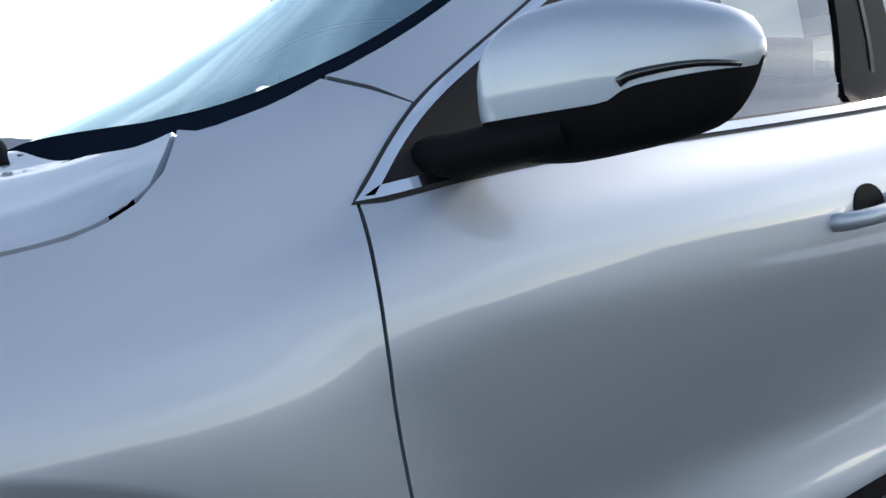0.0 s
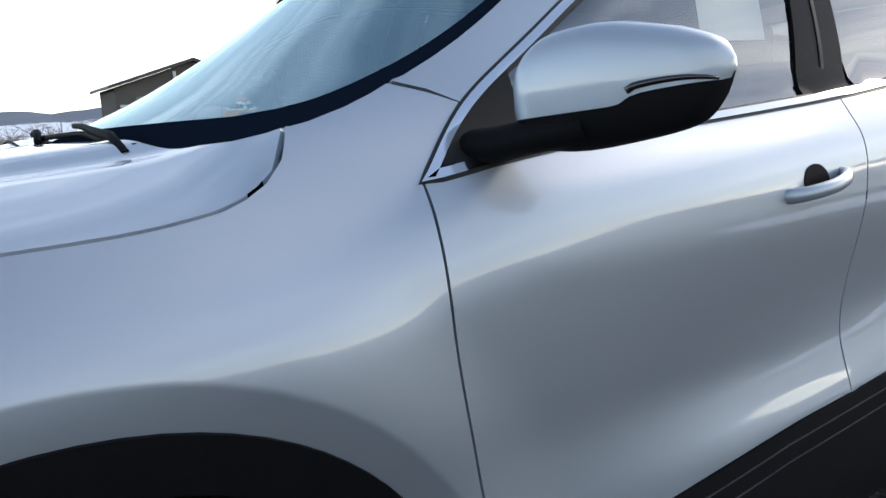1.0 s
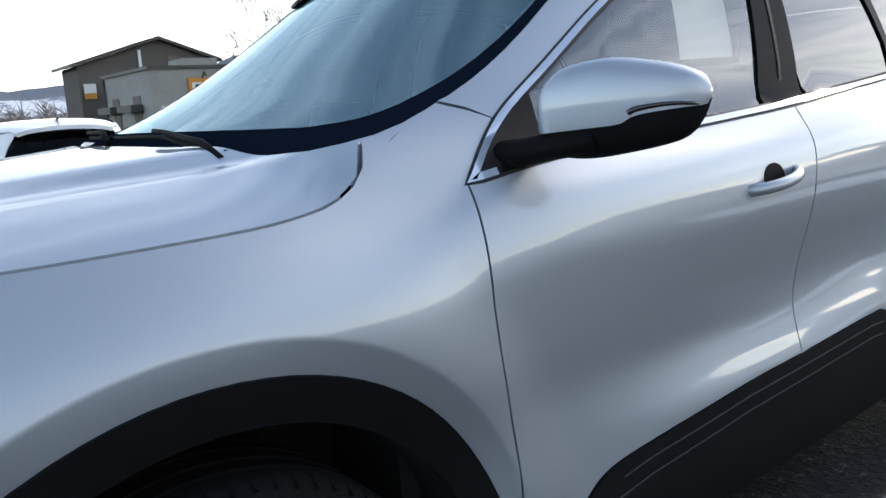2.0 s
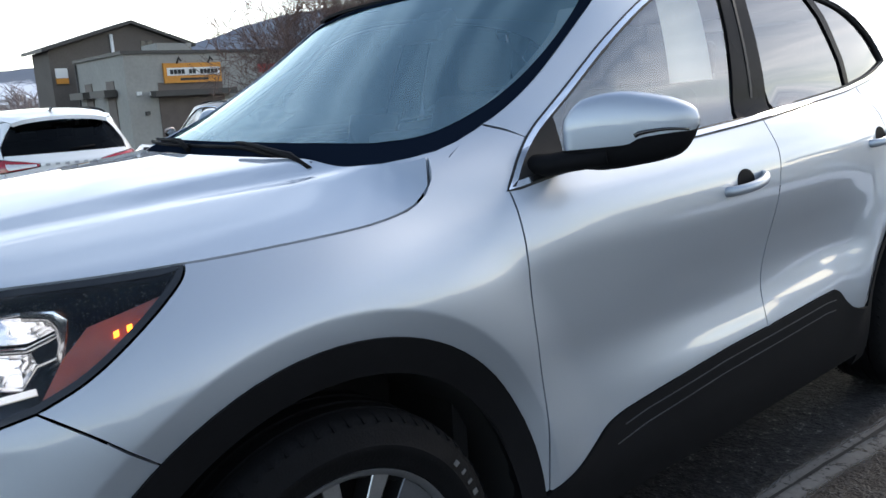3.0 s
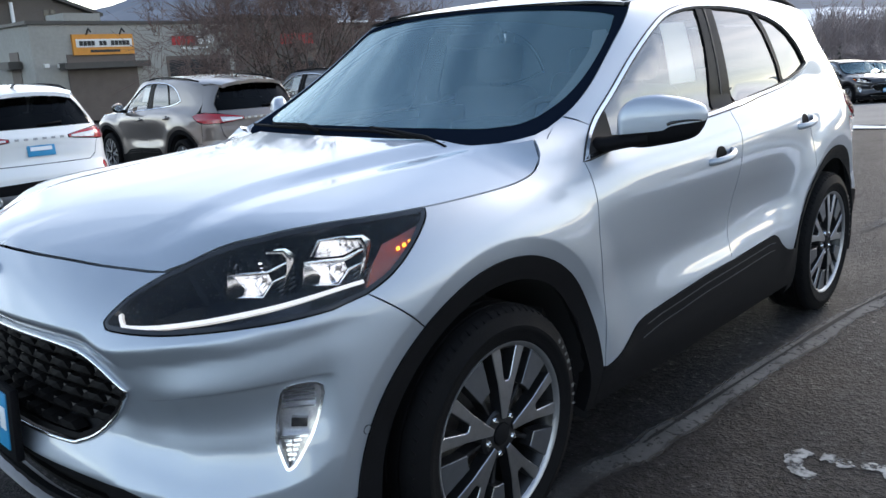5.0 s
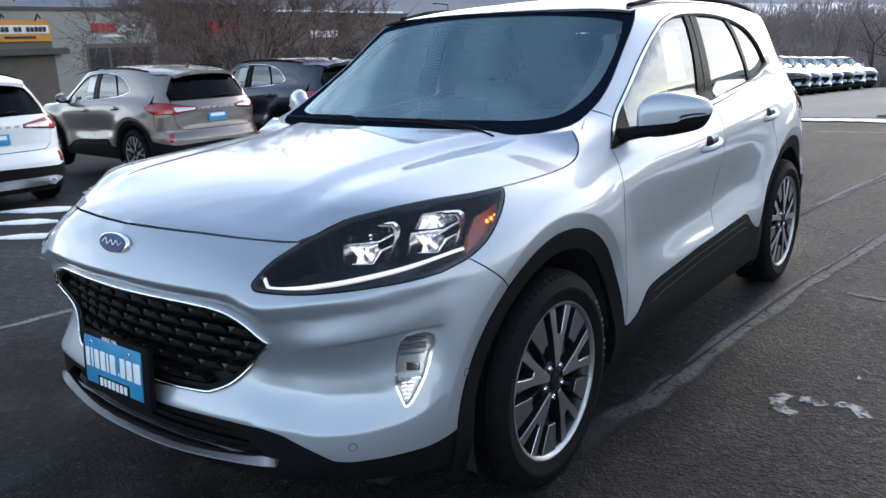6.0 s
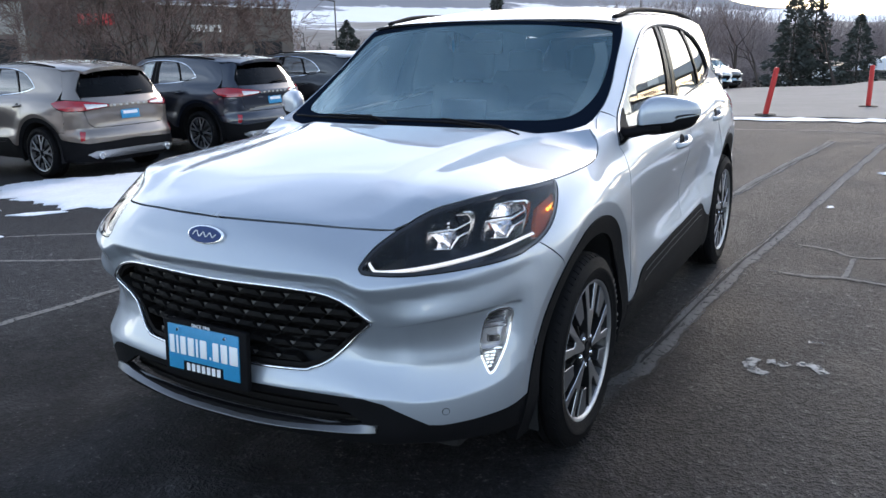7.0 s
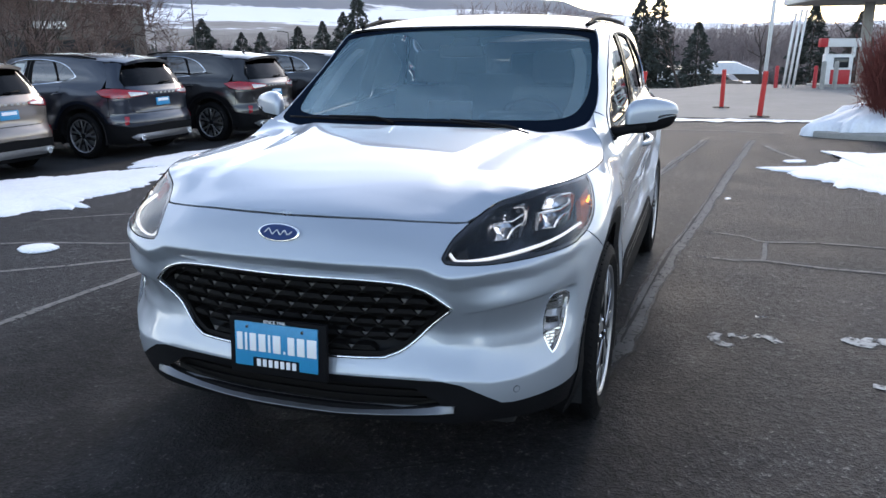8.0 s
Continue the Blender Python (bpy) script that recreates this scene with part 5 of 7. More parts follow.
        refl = [(rs(0.775), 0.69), (rs(0.715), 0.68), (rs(0.73), 0.57), (rs(0.77), 0.555)]
        skin("rear_reflector", wrap, refl, M["red_lens"], car, step=0.03, lift=0.006, thick=0.01, mirror=mir)
        seat(car, sgn * 0.37, 1.22)
        wheel(car, (sgn * 0.812, 0.0, 0.374), sgn)
        wheel(car, (sgn * 0.808, 2.71, 0.374), sgn)
    # windscreen, roof
    def wing_normals(uv, at, own):
        """Turns the corner panel's shading into that of the wing beside it."""
        s = np.interp(at[:, 1], PY, S_ALL)
        du = wrap(s + 0.006, at[:, 2]) - wrap(s - 0.006, at[:, 2])
        dv = wrap(s, at[:, 2] + 0.006) - wrap(s, at[:, 2] - 0.006)
        side = np.cross(du, dv)
        side /= np.linalg.norm(side, axis=1)[:, None]
        side *= np.where(side[:, 0] < 0, -1.0, 1.0)[:, None]
        side[:, 0] *= np.sign(uv[:, 0])
        w = sstep(0.72, 0.98, np.abs(uv[:, 0]))[:, None]
        mixed = own * (1 - w) + side * w
        return mixed / np.linalg.norm(mixed, axis=1)[:, None]
    edge = [(a, b) for a, b in ((-1, 0.03), (1, 0.03), (1, 0.97), (0.93, 1.0), (-0.93, 1.0), (-1, 0.97))]
    ws = skin("windscreen", screen, edge, M["screen"], car, step=0.08, lift=0.0, thick=0.0, label="bluish laminated windscreen")
    ws.visible_shadow = False
    corner = [(0.56, -0.030), (0.70, -0.020), (0.83, -0.001), (0.90, 0.024), (0.952, 0.052), (0.982, 0.092), (0.995, 0.14), (1.0, 0.21)]
    band_out = [(-a, b) for a, b in corner[::-1]] + corner + [(1, 1.0), (-1, 1.0)]
    rim = spline([(0, 0.085), (0.62, 0.085), (0.76, 0.092), (0.875, 0.130), (0.925, 0.235), (0.953, 0.42), (0.963, 0.65), (0.945, 0.87), (0.90, 0.938), (0.55, 0.963), (0, 0.97)], 5)
    band_in = rim + [(-p, q) for p, q in rim[::-1][1:-1]]
    skin("screen_border", screen, band_out, M["screen_print"], car, holes=[band_in], step=0.05, lift=0.002, thick=0.0, label="black printed screen border")
    for k in (-1, 1):
        skin("scuttle_corner", screen, [(k * a, b) for a, b in corner[1:]] + [(k * 1.0, -0.03)], P, car, step=0.02, lift=0.003, thick=0.012, blend=wing_normals)
        band("inner_pillar", screen, [(k * p, q) for p, q in spline([(0.86, 0.22), (0.895, 0.50), (0.90, 0.74), (0.86, 0.90)], 6)], 0.075, M["pale_trim"], car, lift=-0.05, thick=0.02)
    skin("roof_panel", roof, [(-1, 1.105), (-0.9, 1.085), (-0.6, 1.056), (0, 1.047), (0.6, 1.056), (0.9, 1.085), (1, 1.105), (1, 3.05), (0.9, 3.22), (-0.9, 3.22), (-1, 3.05)], P, car, step=0.05, label="silver roof")
    skin("roof_front_strip", roof, [(-1, 1.055), (-0.9, 1.040), (-0.6, 1.018), (0, 1.006), (0.6, 1.018), (0.9, 1.040), (1, 1.055), (1, 1.102), (0.9, 1.082), (0.6, 1.053), (0, 1.044), (-0.6, 1.053), (-0.9, 1.082), (-1, 1.102)], M["gloss_black"], car, step=0.05, thick=0.01)
    skin("roof_lining", roof, [(-0.97, 1.05), (0.97, 1.05), (0.95, 3.1), (-0.95, 3.1)], M["pale_trim"], car, step=0.1, lift=-0.035, thick=0.0)
    # wipers
    for pts in (((0.49, 0.40), (0.22, 0.235), (-0.16, 0.20)), ((-0.10, 0.245), (-0.38, 0.275), (-0.66, 0.33))):
        wp = new("wiper")
        wp.parent = car
        line = []
        for x, y in spline(pts, 8):
            b = 0.040 - 0.070 * float(sstep(0.15, 0.55, x))
            q = screen(x / 0.77, b)
            line.append((q[0], q[1] - 0.012, q[2] + 0.014))
        part("wiper_blade", tube(line, 0.0065, 6, taper=0.005), M["clad"], wp)
        arm = [(line[0][0] + 0.02, line[0][1] - 0.02, line[0][2] - 0.01)] + [(p[0], p[1] - 0.008, p[2] + 0.014) for p in line[2:10]]
        part("wiper_arm", tube(arm, 0.008, 6, taper=0.005), M["clad"], wp)
    # tail
    hatch = [(0, 0.735), (ab(0.58), 0.735), (ab(0.66), 0.80), (ab(0.70), 0.965), (ab(0.52), 0.985), (ab(0.33), 1.01), (ab(0.33), 1.05), (ab(0.52), 1.082), (ab(0.72), 1.112), (ab(0.72), 1.150), (0, 1.150)]
    skin("tailgate", back, shrink(mirrored(hatch), G), P, car, step=0.04, label="silver tailgate")
    rglass = [(0, 1.155), (ab(0.74), 1.155), (ab(0.80), 1.25), (ab(0.80), 1.40), (ab(0.76), 1.49), (0, 1.505)]
    skin("rear_glass", back, shrink(mirrored(rglass), 0.004), M["back_tint"], car, step=0.06, thick=0.004, label="dark tailgate glass")
    pill = [(ab(0.72), 1.115), (S_MAX - ss(3.18), 1.13), (S_MAX - ss(3.17), 1.25), (S_MAX - ss(3.12), 1.40), (S_MAX - ss(3.06), 1.50), (ab(0.70), 1.52), (ab(0.77), 1.49), (ab(0.81), 1.40), (ab(0.81), 1.25), (ab(0.75), 1.155)]
    for q in (pill, [(-s, z) for s, z in pill[::-1]]):
        skin("tail_pillar", back, q, P, car, step=0.05)
    spo = [(-0.94, 3.10), (0.94, 3.10), (0.92, 3.34), (0.5, 3.385), (-0.5, 3.385), (-0.92, 3.34)]
    skin("roof_spoiler", roof, spo, P, car, step=0.06, lift=0.006, thick=0.045, solid=True, label="silver roof spoiler")
    rb = [(0, 0.73), (ab(0.58), 0.73), (ab(0.66), 0.79), (ab(0.705), 0.962), (S_MAX - ss(3.248), 0.966), (S_MAX - ss(3.248), 0.676), (S_MAX - ss(3.125), 0.674), (S_MAX - ss(3.172), 0.585), (ab(0.7), 0.52), (0, 0.55)]
    skin("rear_bumper", back, shrink(mirrored(rb), G), P, car, step=0.04, label="silver rear bumper")
    rc = [(0, 0.548), (ab(0.7), 0.517), (S_MAX - ss(3.172), 0.582), (S_MAX - ss(3.2), 0.40), (S_MAX - ss(3.24), 0.27), (0, 0.25)]
    skin("rear_cladding", back, mirrored(rc), M["clad"], car, step=0.05, lift=0.004, thick=0.03)
    dif = [(0, 0.42), (ab(0.62), 0.41), (ab(0.72), 0.37), (ab(0.62), 0.31), (0, 0.32)]
    skin("rear_skid", back, mirrored(dif), M["satin"], car, step=0.05, lift=0.014, thick=0.02, label="satin silver rear skid plate")
    for x in (-0.56, 0.56):
        pipe = lathe([(-0.05, 0.044), (0.05, 0.048), (0.052, 0.042), (-0.05, 0.036)], 24, axis='Y')
        bmesh.ops.translate(pipe, verts=pipe.verts, vec=(x, 3.570, 0.345))
        part("exhaust_tip", pipe, M["chrome"], car)
    yb = float(back(0, 0.90)[1])
    part("rear_plate", box(0.31, 0.012, 0.155, at=(0, yb + 0.012, 0.905), bevel=0.004, rot=(6, 0, 0)), M["plate_blue"], car, "blue dealer plate with pale bars")
    part("plate_print", box(0.24, 0.004, 0.045, at=(0, yb + 0.020, 0.915), rot=(6, 0, 0)), M["plate_white"], car)
    for i in range(6):
        x = -0.25 + 0.1 * i
        q = back(x if x else 0.001, 1.025)
        part("tail_letter_bar", box(0.045, 0.006, 0.026, at=(-x, float(q[1]) + 0.004, 1.03)), M["satin"], car)
    part("rear_wiper", tube([(-0.02, float(back(0, 1.18)[1]) + 0.02, 1.18), (-0.30, float(back(0.3, 1.2)[1]) + 0.02, 1.2)], 0.012, 6), M["clad"], car)
    part("roof_fin", tube([(0, 2.86, float(ROOF(2.86)) + 0.002), (0, 2.93, float(ROOF(2.93)) + 0.035), (0, 3.00, float(ROOF(3.0)) + 0.05)], 0.022, 8, taper=0.008), M["gloss_black"], car)
    # structure under the skin
    bm = box(1.40, 4.0, 0.12, at=(0, 1.38, 0.27), bevel=0.03)
    part("underbody", bm, M["dark"], car)
    part("bulkhead", box(1.56, 0.04, 0.72, at=(0, 0.40, 0.72)), M["dark"], car)
    part("engine_bay", box(1.10, 1.05, 0.50, at=(0, -0.25, 0.62), bevel=0.08), M["dark"], car)
    # cabin
    dash = [(0.44, 1.06), (0.50, 1.115), (0.64, 1.135), (0.80, 1.10), (0.84, 1.02), (0.80, 0.88), (0.72, 0.70), (0.40, 0.70)]
    part("dashboard", prism(dash, 1.50, lambda a, b, c: (c - 0.75, a, b)), M["interior"], car)
    part("instrument_hood", box(0.36, 0.22, 0.06, at=(0.37, 0.73, 1.145), bevel=0.025, seg=3), M["interior"], car)
    part("centre_screen", box(0.24, 0.02, 0.14, at=(0.0, 0.78, 1.15), bevel=0.006, rot=(-12, 0, 0)), M["gloss_black"], car)
    sw = lathe([(0.19 * 0 + 0.012 * math.cos(a), 0.182 + 0.014 * math.sin(a)) for a in np.linspace(0, 2 * math.pi, 10, endpoint=False)], 36, axis='Y', closed=True)
    bmesh.ops.transform(sw, matrix=pose(0.37, 0.95, 1.06, -24), verts=sw.verts)
    st = part("steering_wheel", sw, M["interior"], car)
    bm = box(0.34, 0.03, 0.05, bevel=0.012)
    box(0.15, 0.05, 0.12, bevel=0.02, at=(0, 0, -0.03), bm=bm)
    bmesh.ops.transform(bm, matrix=pose(0.37, 0.95, 1.06, -24), verts=bm.verts)
    part("steering_hub", bm, M["interior"], st)
    part("rear_bench", box(1.28, 0.50, 0.16, at=(0, 2.12, 0.66), bevel=0.05, seg=3), M["cloth"], car)
    part("rear_backrest", box(1.28, 0.14, 0.62, at=(0, 2.42, 0.98), bevel=0.05, rot=(-18, 0, 0), seg=3), M["cloth"], car)
    for x in (-0.42, 0, 0.42):
        part("rear_headrest", box(0.24, 0.08, 0.16, at=(x, 2.53, 1.34), bevel=0.03, seg=3), M["cloth"], car)
    part("inside_mirror", box(0.24, 0.035, 0.065, at=(0, 0.98, 1.46), bevel=0.015), M["interior"], car)
    part("camera_pod", box(0.15, 0.10, 0.05, at=(0, 1.05, 1.490), bevel=0.015, rot=(30, 0, 0)), M["interior"], car)
    for x in (-0.70, 0.70):
        part("door_card", box(0.05, 1.85, 0.60, at=(x + math.copysign(0.08, x), 1.45, 0.80), bevel=0.02), M["interior"], car)
    return car


suv = build_suv("silver_suv", "silver compact SUV parked on the asphalt lot")


# ---- the lot ----
def ground_z(x, y):
    """The lot drains away to the car's right and falls towards the street behind it."""
    sp = lambda q: np.log1p(np.exp(np.clip(q * 1.2, -40, 40))) / 1.2 + np.where(q * 1.2 > 40, q - 40 / 1.2, 0)
    x, y = np.clip(np.asarray(x, float), -60, 60), np.clip(np.asarray(y, float), -30, 160)
    dip = sstep(-14, -9, x) * (1 - sstep(-1.0, 1.5, x)) * (sp(y - 18.0) - sp(y - 40.0))
    fall = sstep(-24, -11, x) * (sp(y - 45.0) - sp(y - 125.0))
    return 0.008 - 0.051 * sp(-x - 2.0) + 0.036 * sp(-x - 13.0) - 0.030 * (sp(y - 9.0) - sp(y - 70.0)) - 0.012 * dip - 0.050 * fall


def gz(x, y):
    return float(ground_z(x, y))


def asphalt():
    """Worn chippings: broad tone, two sizes of stone, pale flecks, rough relief."""
    m = bpy.data.materials.new("asphalt")
    m.use_nodes = True
    n, l = m.node_tree.nodes, m.node_tree.links
    b = n["Principled BSDF"]
    tc = n.new("ShaderNodeTexCoord")

    def grain(scale, detail=5.0):
        t = n.new("ShaderNodeTexNoise")
        t.inputs["Scale"].default_value, t.inputs["Detail"].default_value = scale, detail
        l.new(tc.outputs["Object"], t.inputs["Vector"])
        return t.outputs["Fac"]

    def calc(op, p, q, r=None):
        t = n.new("ShaderNodeMath")
        t.operation = op
        for k, v in enumerate((p, q, r)):
            if v is None:
                continue
            if isinstance(v, (int, float)):
                t.inputs[k].default_value = v
            else:
                l.new(v, t.inputs[k])
        return t.outputs[0]
    big, mid, lump, fine, stone = grain(0.45), grain(2.1), grain(20, 3), grain(62, 3), grain(120, 2)
    tone = calc('MULTIPLY_ADD', big, 0.62, calc('MULTIPLY', mid, 0.50))
    tone = calc('ADD', tone, -0.07)
    for g, k in ((lump, 0.95), (fine, 1.25), (stone, 0.85)):
        tone = calc('MULTIPLY_ADD', calc('SUBTRACT', g, 0.5), k, tone)
    r = n.new("ShaderNodeValToRGB")
    r.color_ramp.elements[0].position, r.color_ramp.elements[1].position = 0.26, 0.80
    r.color_ramp.elements[0].color, r.color_ramp.elements[1].color = (0.0066, 0.0066, 0.0074, 1), (0.039, 0.0386, 0.0418, 1)
    e = r.color_ramp.elements.new(0.93)
    e.color = (0.15, 0.147, 0.145, 1)
    l.new(tone, r.inputs["Fac"])
    l.new(r.outputs["Color"], b.inputs["Base Color"])
    b.inputs["Specular IOR Level"].default_value = 0.25
    rr = n.new("ShaderNodeMapRange")
    rr.inputs["To Min"].default_value, rr.inputs["To Max"].default_value = 0.62, 0.92
    l.new(mid, rr.inputs["Value"])
    l.new(rr.outputs[0], b.inputs["Roughness"])
    bp = n.new("ShaderNodeBump")
    bp.inputs["Strength"].default_value, bp.inputs["Distance"].default_value = 0.9, 0.016
    l.new(calc('MULTIPLY_ADD', stone, 0.5, calc('ADD', fine, calc('MULTIPLY', lump, 0.6))), bp.inputs["Height"])
    l.new(bp.outputs["Normal"], b.inputs["Normal"])
    return m


M["asphalt"] = asphalt()
M["stucco"] = material("grey_stucco", (0.30, 0.29, 0.265), 0.9, vary=0.12, scale=0.6, bump=0.2, bump_scale=40)
M["stucco_dark"] = material("brown_stucco", (0.115, 0.098, 0.085), 0.9, vary=0.15, scale=0.8)
M["roof_edge"] = material("dark_metal_edge", (0.05, 0.045, 0.04), 0.5, vary=0.2, scale=3)
M["shutter"] = material("brown_shutter", (0.11, 0.085, 0.072), 0.6, vary=0.2, scale=2)
M["window_dark"] = material("dark_window", (0.02, 0.022, 0.025), 0.1)
M["orange"] = material("orange_sign", (0.62, 0.25, 0.035), 0.6, vary=0.1, scale=3)
M["sign_white"] = material("white_sign", (0.75, 0.74, 0.70), 0.6)
M["sign_black"] = material("black_print", (0.02, 0.02, 0.02), 0.6)
M["sign_red"] = material("red_sign", (0.45, 0.02, 0.025), 0.5)
M["snow"] = material("old_snow", (0.80, 0.82, 0.86), 0.75, vary=0.10, scale=3, bump=0.6, bump_scale=25)
M["bark"] = material("grey_brown_bark", (0.060, 0.046, 0.040), 0.95, vary=0.35, scale=12)
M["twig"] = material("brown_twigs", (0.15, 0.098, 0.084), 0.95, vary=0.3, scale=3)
# far wood and conifer colours are lifted to stand in for distance haze
M["hazed_twig"] = material("hazed_wood", (0.25, 0.205, 0.20), 0.95, vary=0.3, scale=0.3)
M["needle"] = material("hazed_conifer", (0.058, 0.066, 0.058), 0.95, vary=0.4, scale=2)
M["orange_post"] = material("faded_red_post", (0.52, 0.022, 0.018), 0.55, vary=0.12, scale=20)
M["concrete"] = material("concrete", (0.30, 0.29, 0.27), 0.9, vary=0.2, scale=4, bump=0.3, bump_scale=60)
M["white_paint"] = material("white_metal_paint", (0.72, 0.72, 0.71), 0.5, vary=0.1, scale=4)

bm = bmesh.new()
xs = np.unique(np.r_[np.linspace(-4000, -60, 18), np.linspace(-60, 20, 161), np.linspace(20, 4000, 18)])
ys = np.unique(np.r_[np.linspace(-4000, -10, 16), np.linspace(-10, 72, 83), np.linspace(72, 170, 30), np.geomspace(170, 4000, 18)])
grid = [[bm.verts.new((x, y, gz(x, y))) for y in ys] for x in xs]
for i in range(len(xs) - 1):
    for j in range(len(ys) - 1):
        bm.faces.new((grid[i][j], grid[i + 1][j], grid[i + 1][j + 1], grid[i][j + 1])).smooth = True
tagged(part("ground", bm, M["asphalt"]), "worn dark grey asphalt car park", "ground", kind="structure")


# ---- the row of parked cars ----
def repaint(ob, mat):
    for o in ob.children_recursive:
        for sl in o.material_slots:
            if sl.material is M["silver"]:
                sl.link = 'OBJECT'
                sl.material = mat


def parked(mat, rear, heading, name, label):
    """A copy of the car, by its rear axle's middle and the way it faces (degrees from -Y, turning left)."""
    a = radians(heading)
    f = Vector((math.sin(a), -math.cos(a), 0))
    o = Vector((rear[0], rear[1], 0)) + f * 2.71
    c = copy_thing(suv, pose(o.x, o.y, float(ground_z(rear[0], rear[1])) - 0.008, 0, 0, heading))
    c.name = name
    tagged(c, label, "car", "row of parked cars")
    repaint(c, mat)
    return c



parked(M["white"], (-8.45, 2.05), -93, "white_suv", "white compact SUV parked with its tail to the lane")
parked(M["tan"], (-8.7, 5.35), -93, "tan_suv", "beige metallic SUV parked beside old snow")
parked(M["navy"], (-8.2, 7.95), -93, "navy_suv", "dark navy SUV parked beside old snow")
parked(M["black_car"], (-7.5, 10.4), -93, "black_suv", "black SUV with a pale frosted roof in a row")
parked(M["black_car"], (-6.7, 12.9), -93, "dark_suv", "dark SUV at the end of a row")


# ---- marks, cracks and snow on the lot ----
def patch_material(name, colour, cover, scale, rough=0.9):
    """Worn paint or dust: patchy cover through which the asphalt shows."""
    m = material(name, colour, rough, vary=0.25, scale=5, bump=0.05, bump_scale=120, spec=0.2)
    n, l = m.node_tree.nodes, m.node_tree.links
    b, out = n["Principled BSDF"], n["Material Output"]
    tc, t, r = n.new("ShaderNodeTexCoord"), n.new("ShaderNodeTexNoise"), n.new("ShaderNodeMapRange")
    t.inputs["Scale"].default_value, t.inputs["Detail"].default_value = scale, 8
    r.inputs["From Min"].default_value, r.inputs["From Max"].default_value = 0.60 - cover * 0.4, 0.80 - cover * 0.4
    tr, mx = n.new("ShaderNodeBsdfTransparent"), n.new("ShaderNodeMixShader")
    l.new(tc.outputs["Object"], t.inputs["Vector"])
    l.new(t.outputs["Fac"], r.inputs["Value"])
    l.new(r.outputs[0], mx.inputs[0])
    l.new(tr.outputs[0], mx.inputs[1])
    l.new(b.outputs[0], mx.inputs[2])
    l.new(mx.outputs[0], out.inputs["Surface"])
    return m




def seal_material():
    """Pale dust along a crack that thins out towards both edges."""
    m = patch_material("dusty_crack_seal", (0.175, 0.169, 0.162), 0.9, 45)
    n, l = m.node_tree.nodes, m.node_tree.links
    uv, sep = n.new("ShaderNodeUVMap"), n.new("ShaderNodeSeparateXYZ")
    uv.uv_map = "across"
    l.new(uv.outputs["UV"], sep.inputs[0])
    mx = [k for k in n if k.type == 'MIX_SHADER'][0]
    src = mx.inputs[0].links[0].from_socket
    v, f, g = n.new("ShaderNodeMath"), n.new("ShaderNodeMapRange"), n.new("ShaderNodeMath")
    v.operation, g.operation = 'PINGPONG', 'MULTIPLY'
    v.inputs[1].default_value = 0.5
    l.new(sep.outputs["X"], v.inputs[0])
    f.inputs["From Min"].default_value, f.inputs["From Max"].default_value = 0.0, 0.22
    f.inputs["To Max"].default_value = 0.9
    l.new(v.outputs[0], f.inputs["Value"])
    # start end fades out, which imitates the car's shadow on the long seal
    e, h = n.new("ShaderNodeMapRange"), n.new("ShaderNodeMath")
    e.interpolation_type, h.operation = 'SMOOTHSTEP', 'MULTIPLY'
    e.inputs["From Max"].default_value = 0.14
    l.new(sep.outputs["Y"], e.inputs["Value"])
    l.new(f.outputs[0], h.inputs[0])
    l.new(e.outputs[0], h.inputs[1])
    l.new(h.outputs[0], g.inputs[0])
    l.new(src, g.inputs[1])
    l.new(g.outputs[0], mx.inputs[0])
    return m


M["sealed"] = seal_material()
M["faded"] = patch_material("faded_white_paint", (0.42, 0.42, 0.41), 0.62, 24)
M["crack"] = material("open_crack", (0.012, 0.012, 0.012), 0.95)
M["pale_pave"] = material("pale_street_pavement", (0.17, 0.165, 0.16), 0.85, vary=0.2, scale=0.6, bump=0.2, bump_scale=40)


def ribbon(name, pts, width, mat, label, category, lift=0.005, wobble=0.25, kind="structure", seed=1):
    """A narrow uneven strip lying on the lot."""
    rnd = random.Random(seed)
    line = spline(pts, 26)
    jit = [np.convolve([rnd.uniform(-1, 1) for _ in range(len(line) + 6)], np.ones(5) / 5 * 2, 'same')[3:-3] for _ in range(2)]
    bm = bmesh.new()
    across = bm.loops.layers.uv.new("across")
    prev = None
    for i, (x, y) in enumerate(line):
        a, b = line[max(0, i - 1)], line[min(len(line) - 1, i + 1)]
        dx, dy = b[0] - a[0], b[1] - a[1]
        q = math.hypot(dx, dy) or 1
        nx, ny = -dy / q, dx / q
        w1, w2 = (width / 2 * (1 + wobble * jit[k][i]) for k in range(2))
        cur = [bm.verts.new((x + nx * w1, y + ny * w1, gz(x, y) + lift)), bm.verts.new((x - nx * w2, y - ny * w2, gz(x, y) + lift))]
        if prev:
            f = bm.faces.new((prev[0], prev[1], cur[1], cur[0]))
            for lp, u in zip(f.loops, (0, 1, 1, 0)):
                lp[across].uv = (u, i / len(line))
        prev = cur
    bmesh.ops.recalc_face_normals(bm, faces=bm.faces)
    if sum(f.normal.z for f in bm.faces) < 0:
        bmesh.ops.reverse_faces(bm, faces=bm.faces)
    return tagged(part(name, bm, mat), label, category, kind=kind)


CR = ("pale dusty sealed crack in the asphalt", "crack")
ribbon("sealed_crack", [(0.84, 0.1), (0.95, 1.1), (1.06, 2.6), (1.20, 3.7), (1.50, 6.6), (1.88, 10.0)], 0.135, M["sealed"], *CR, seed=2)
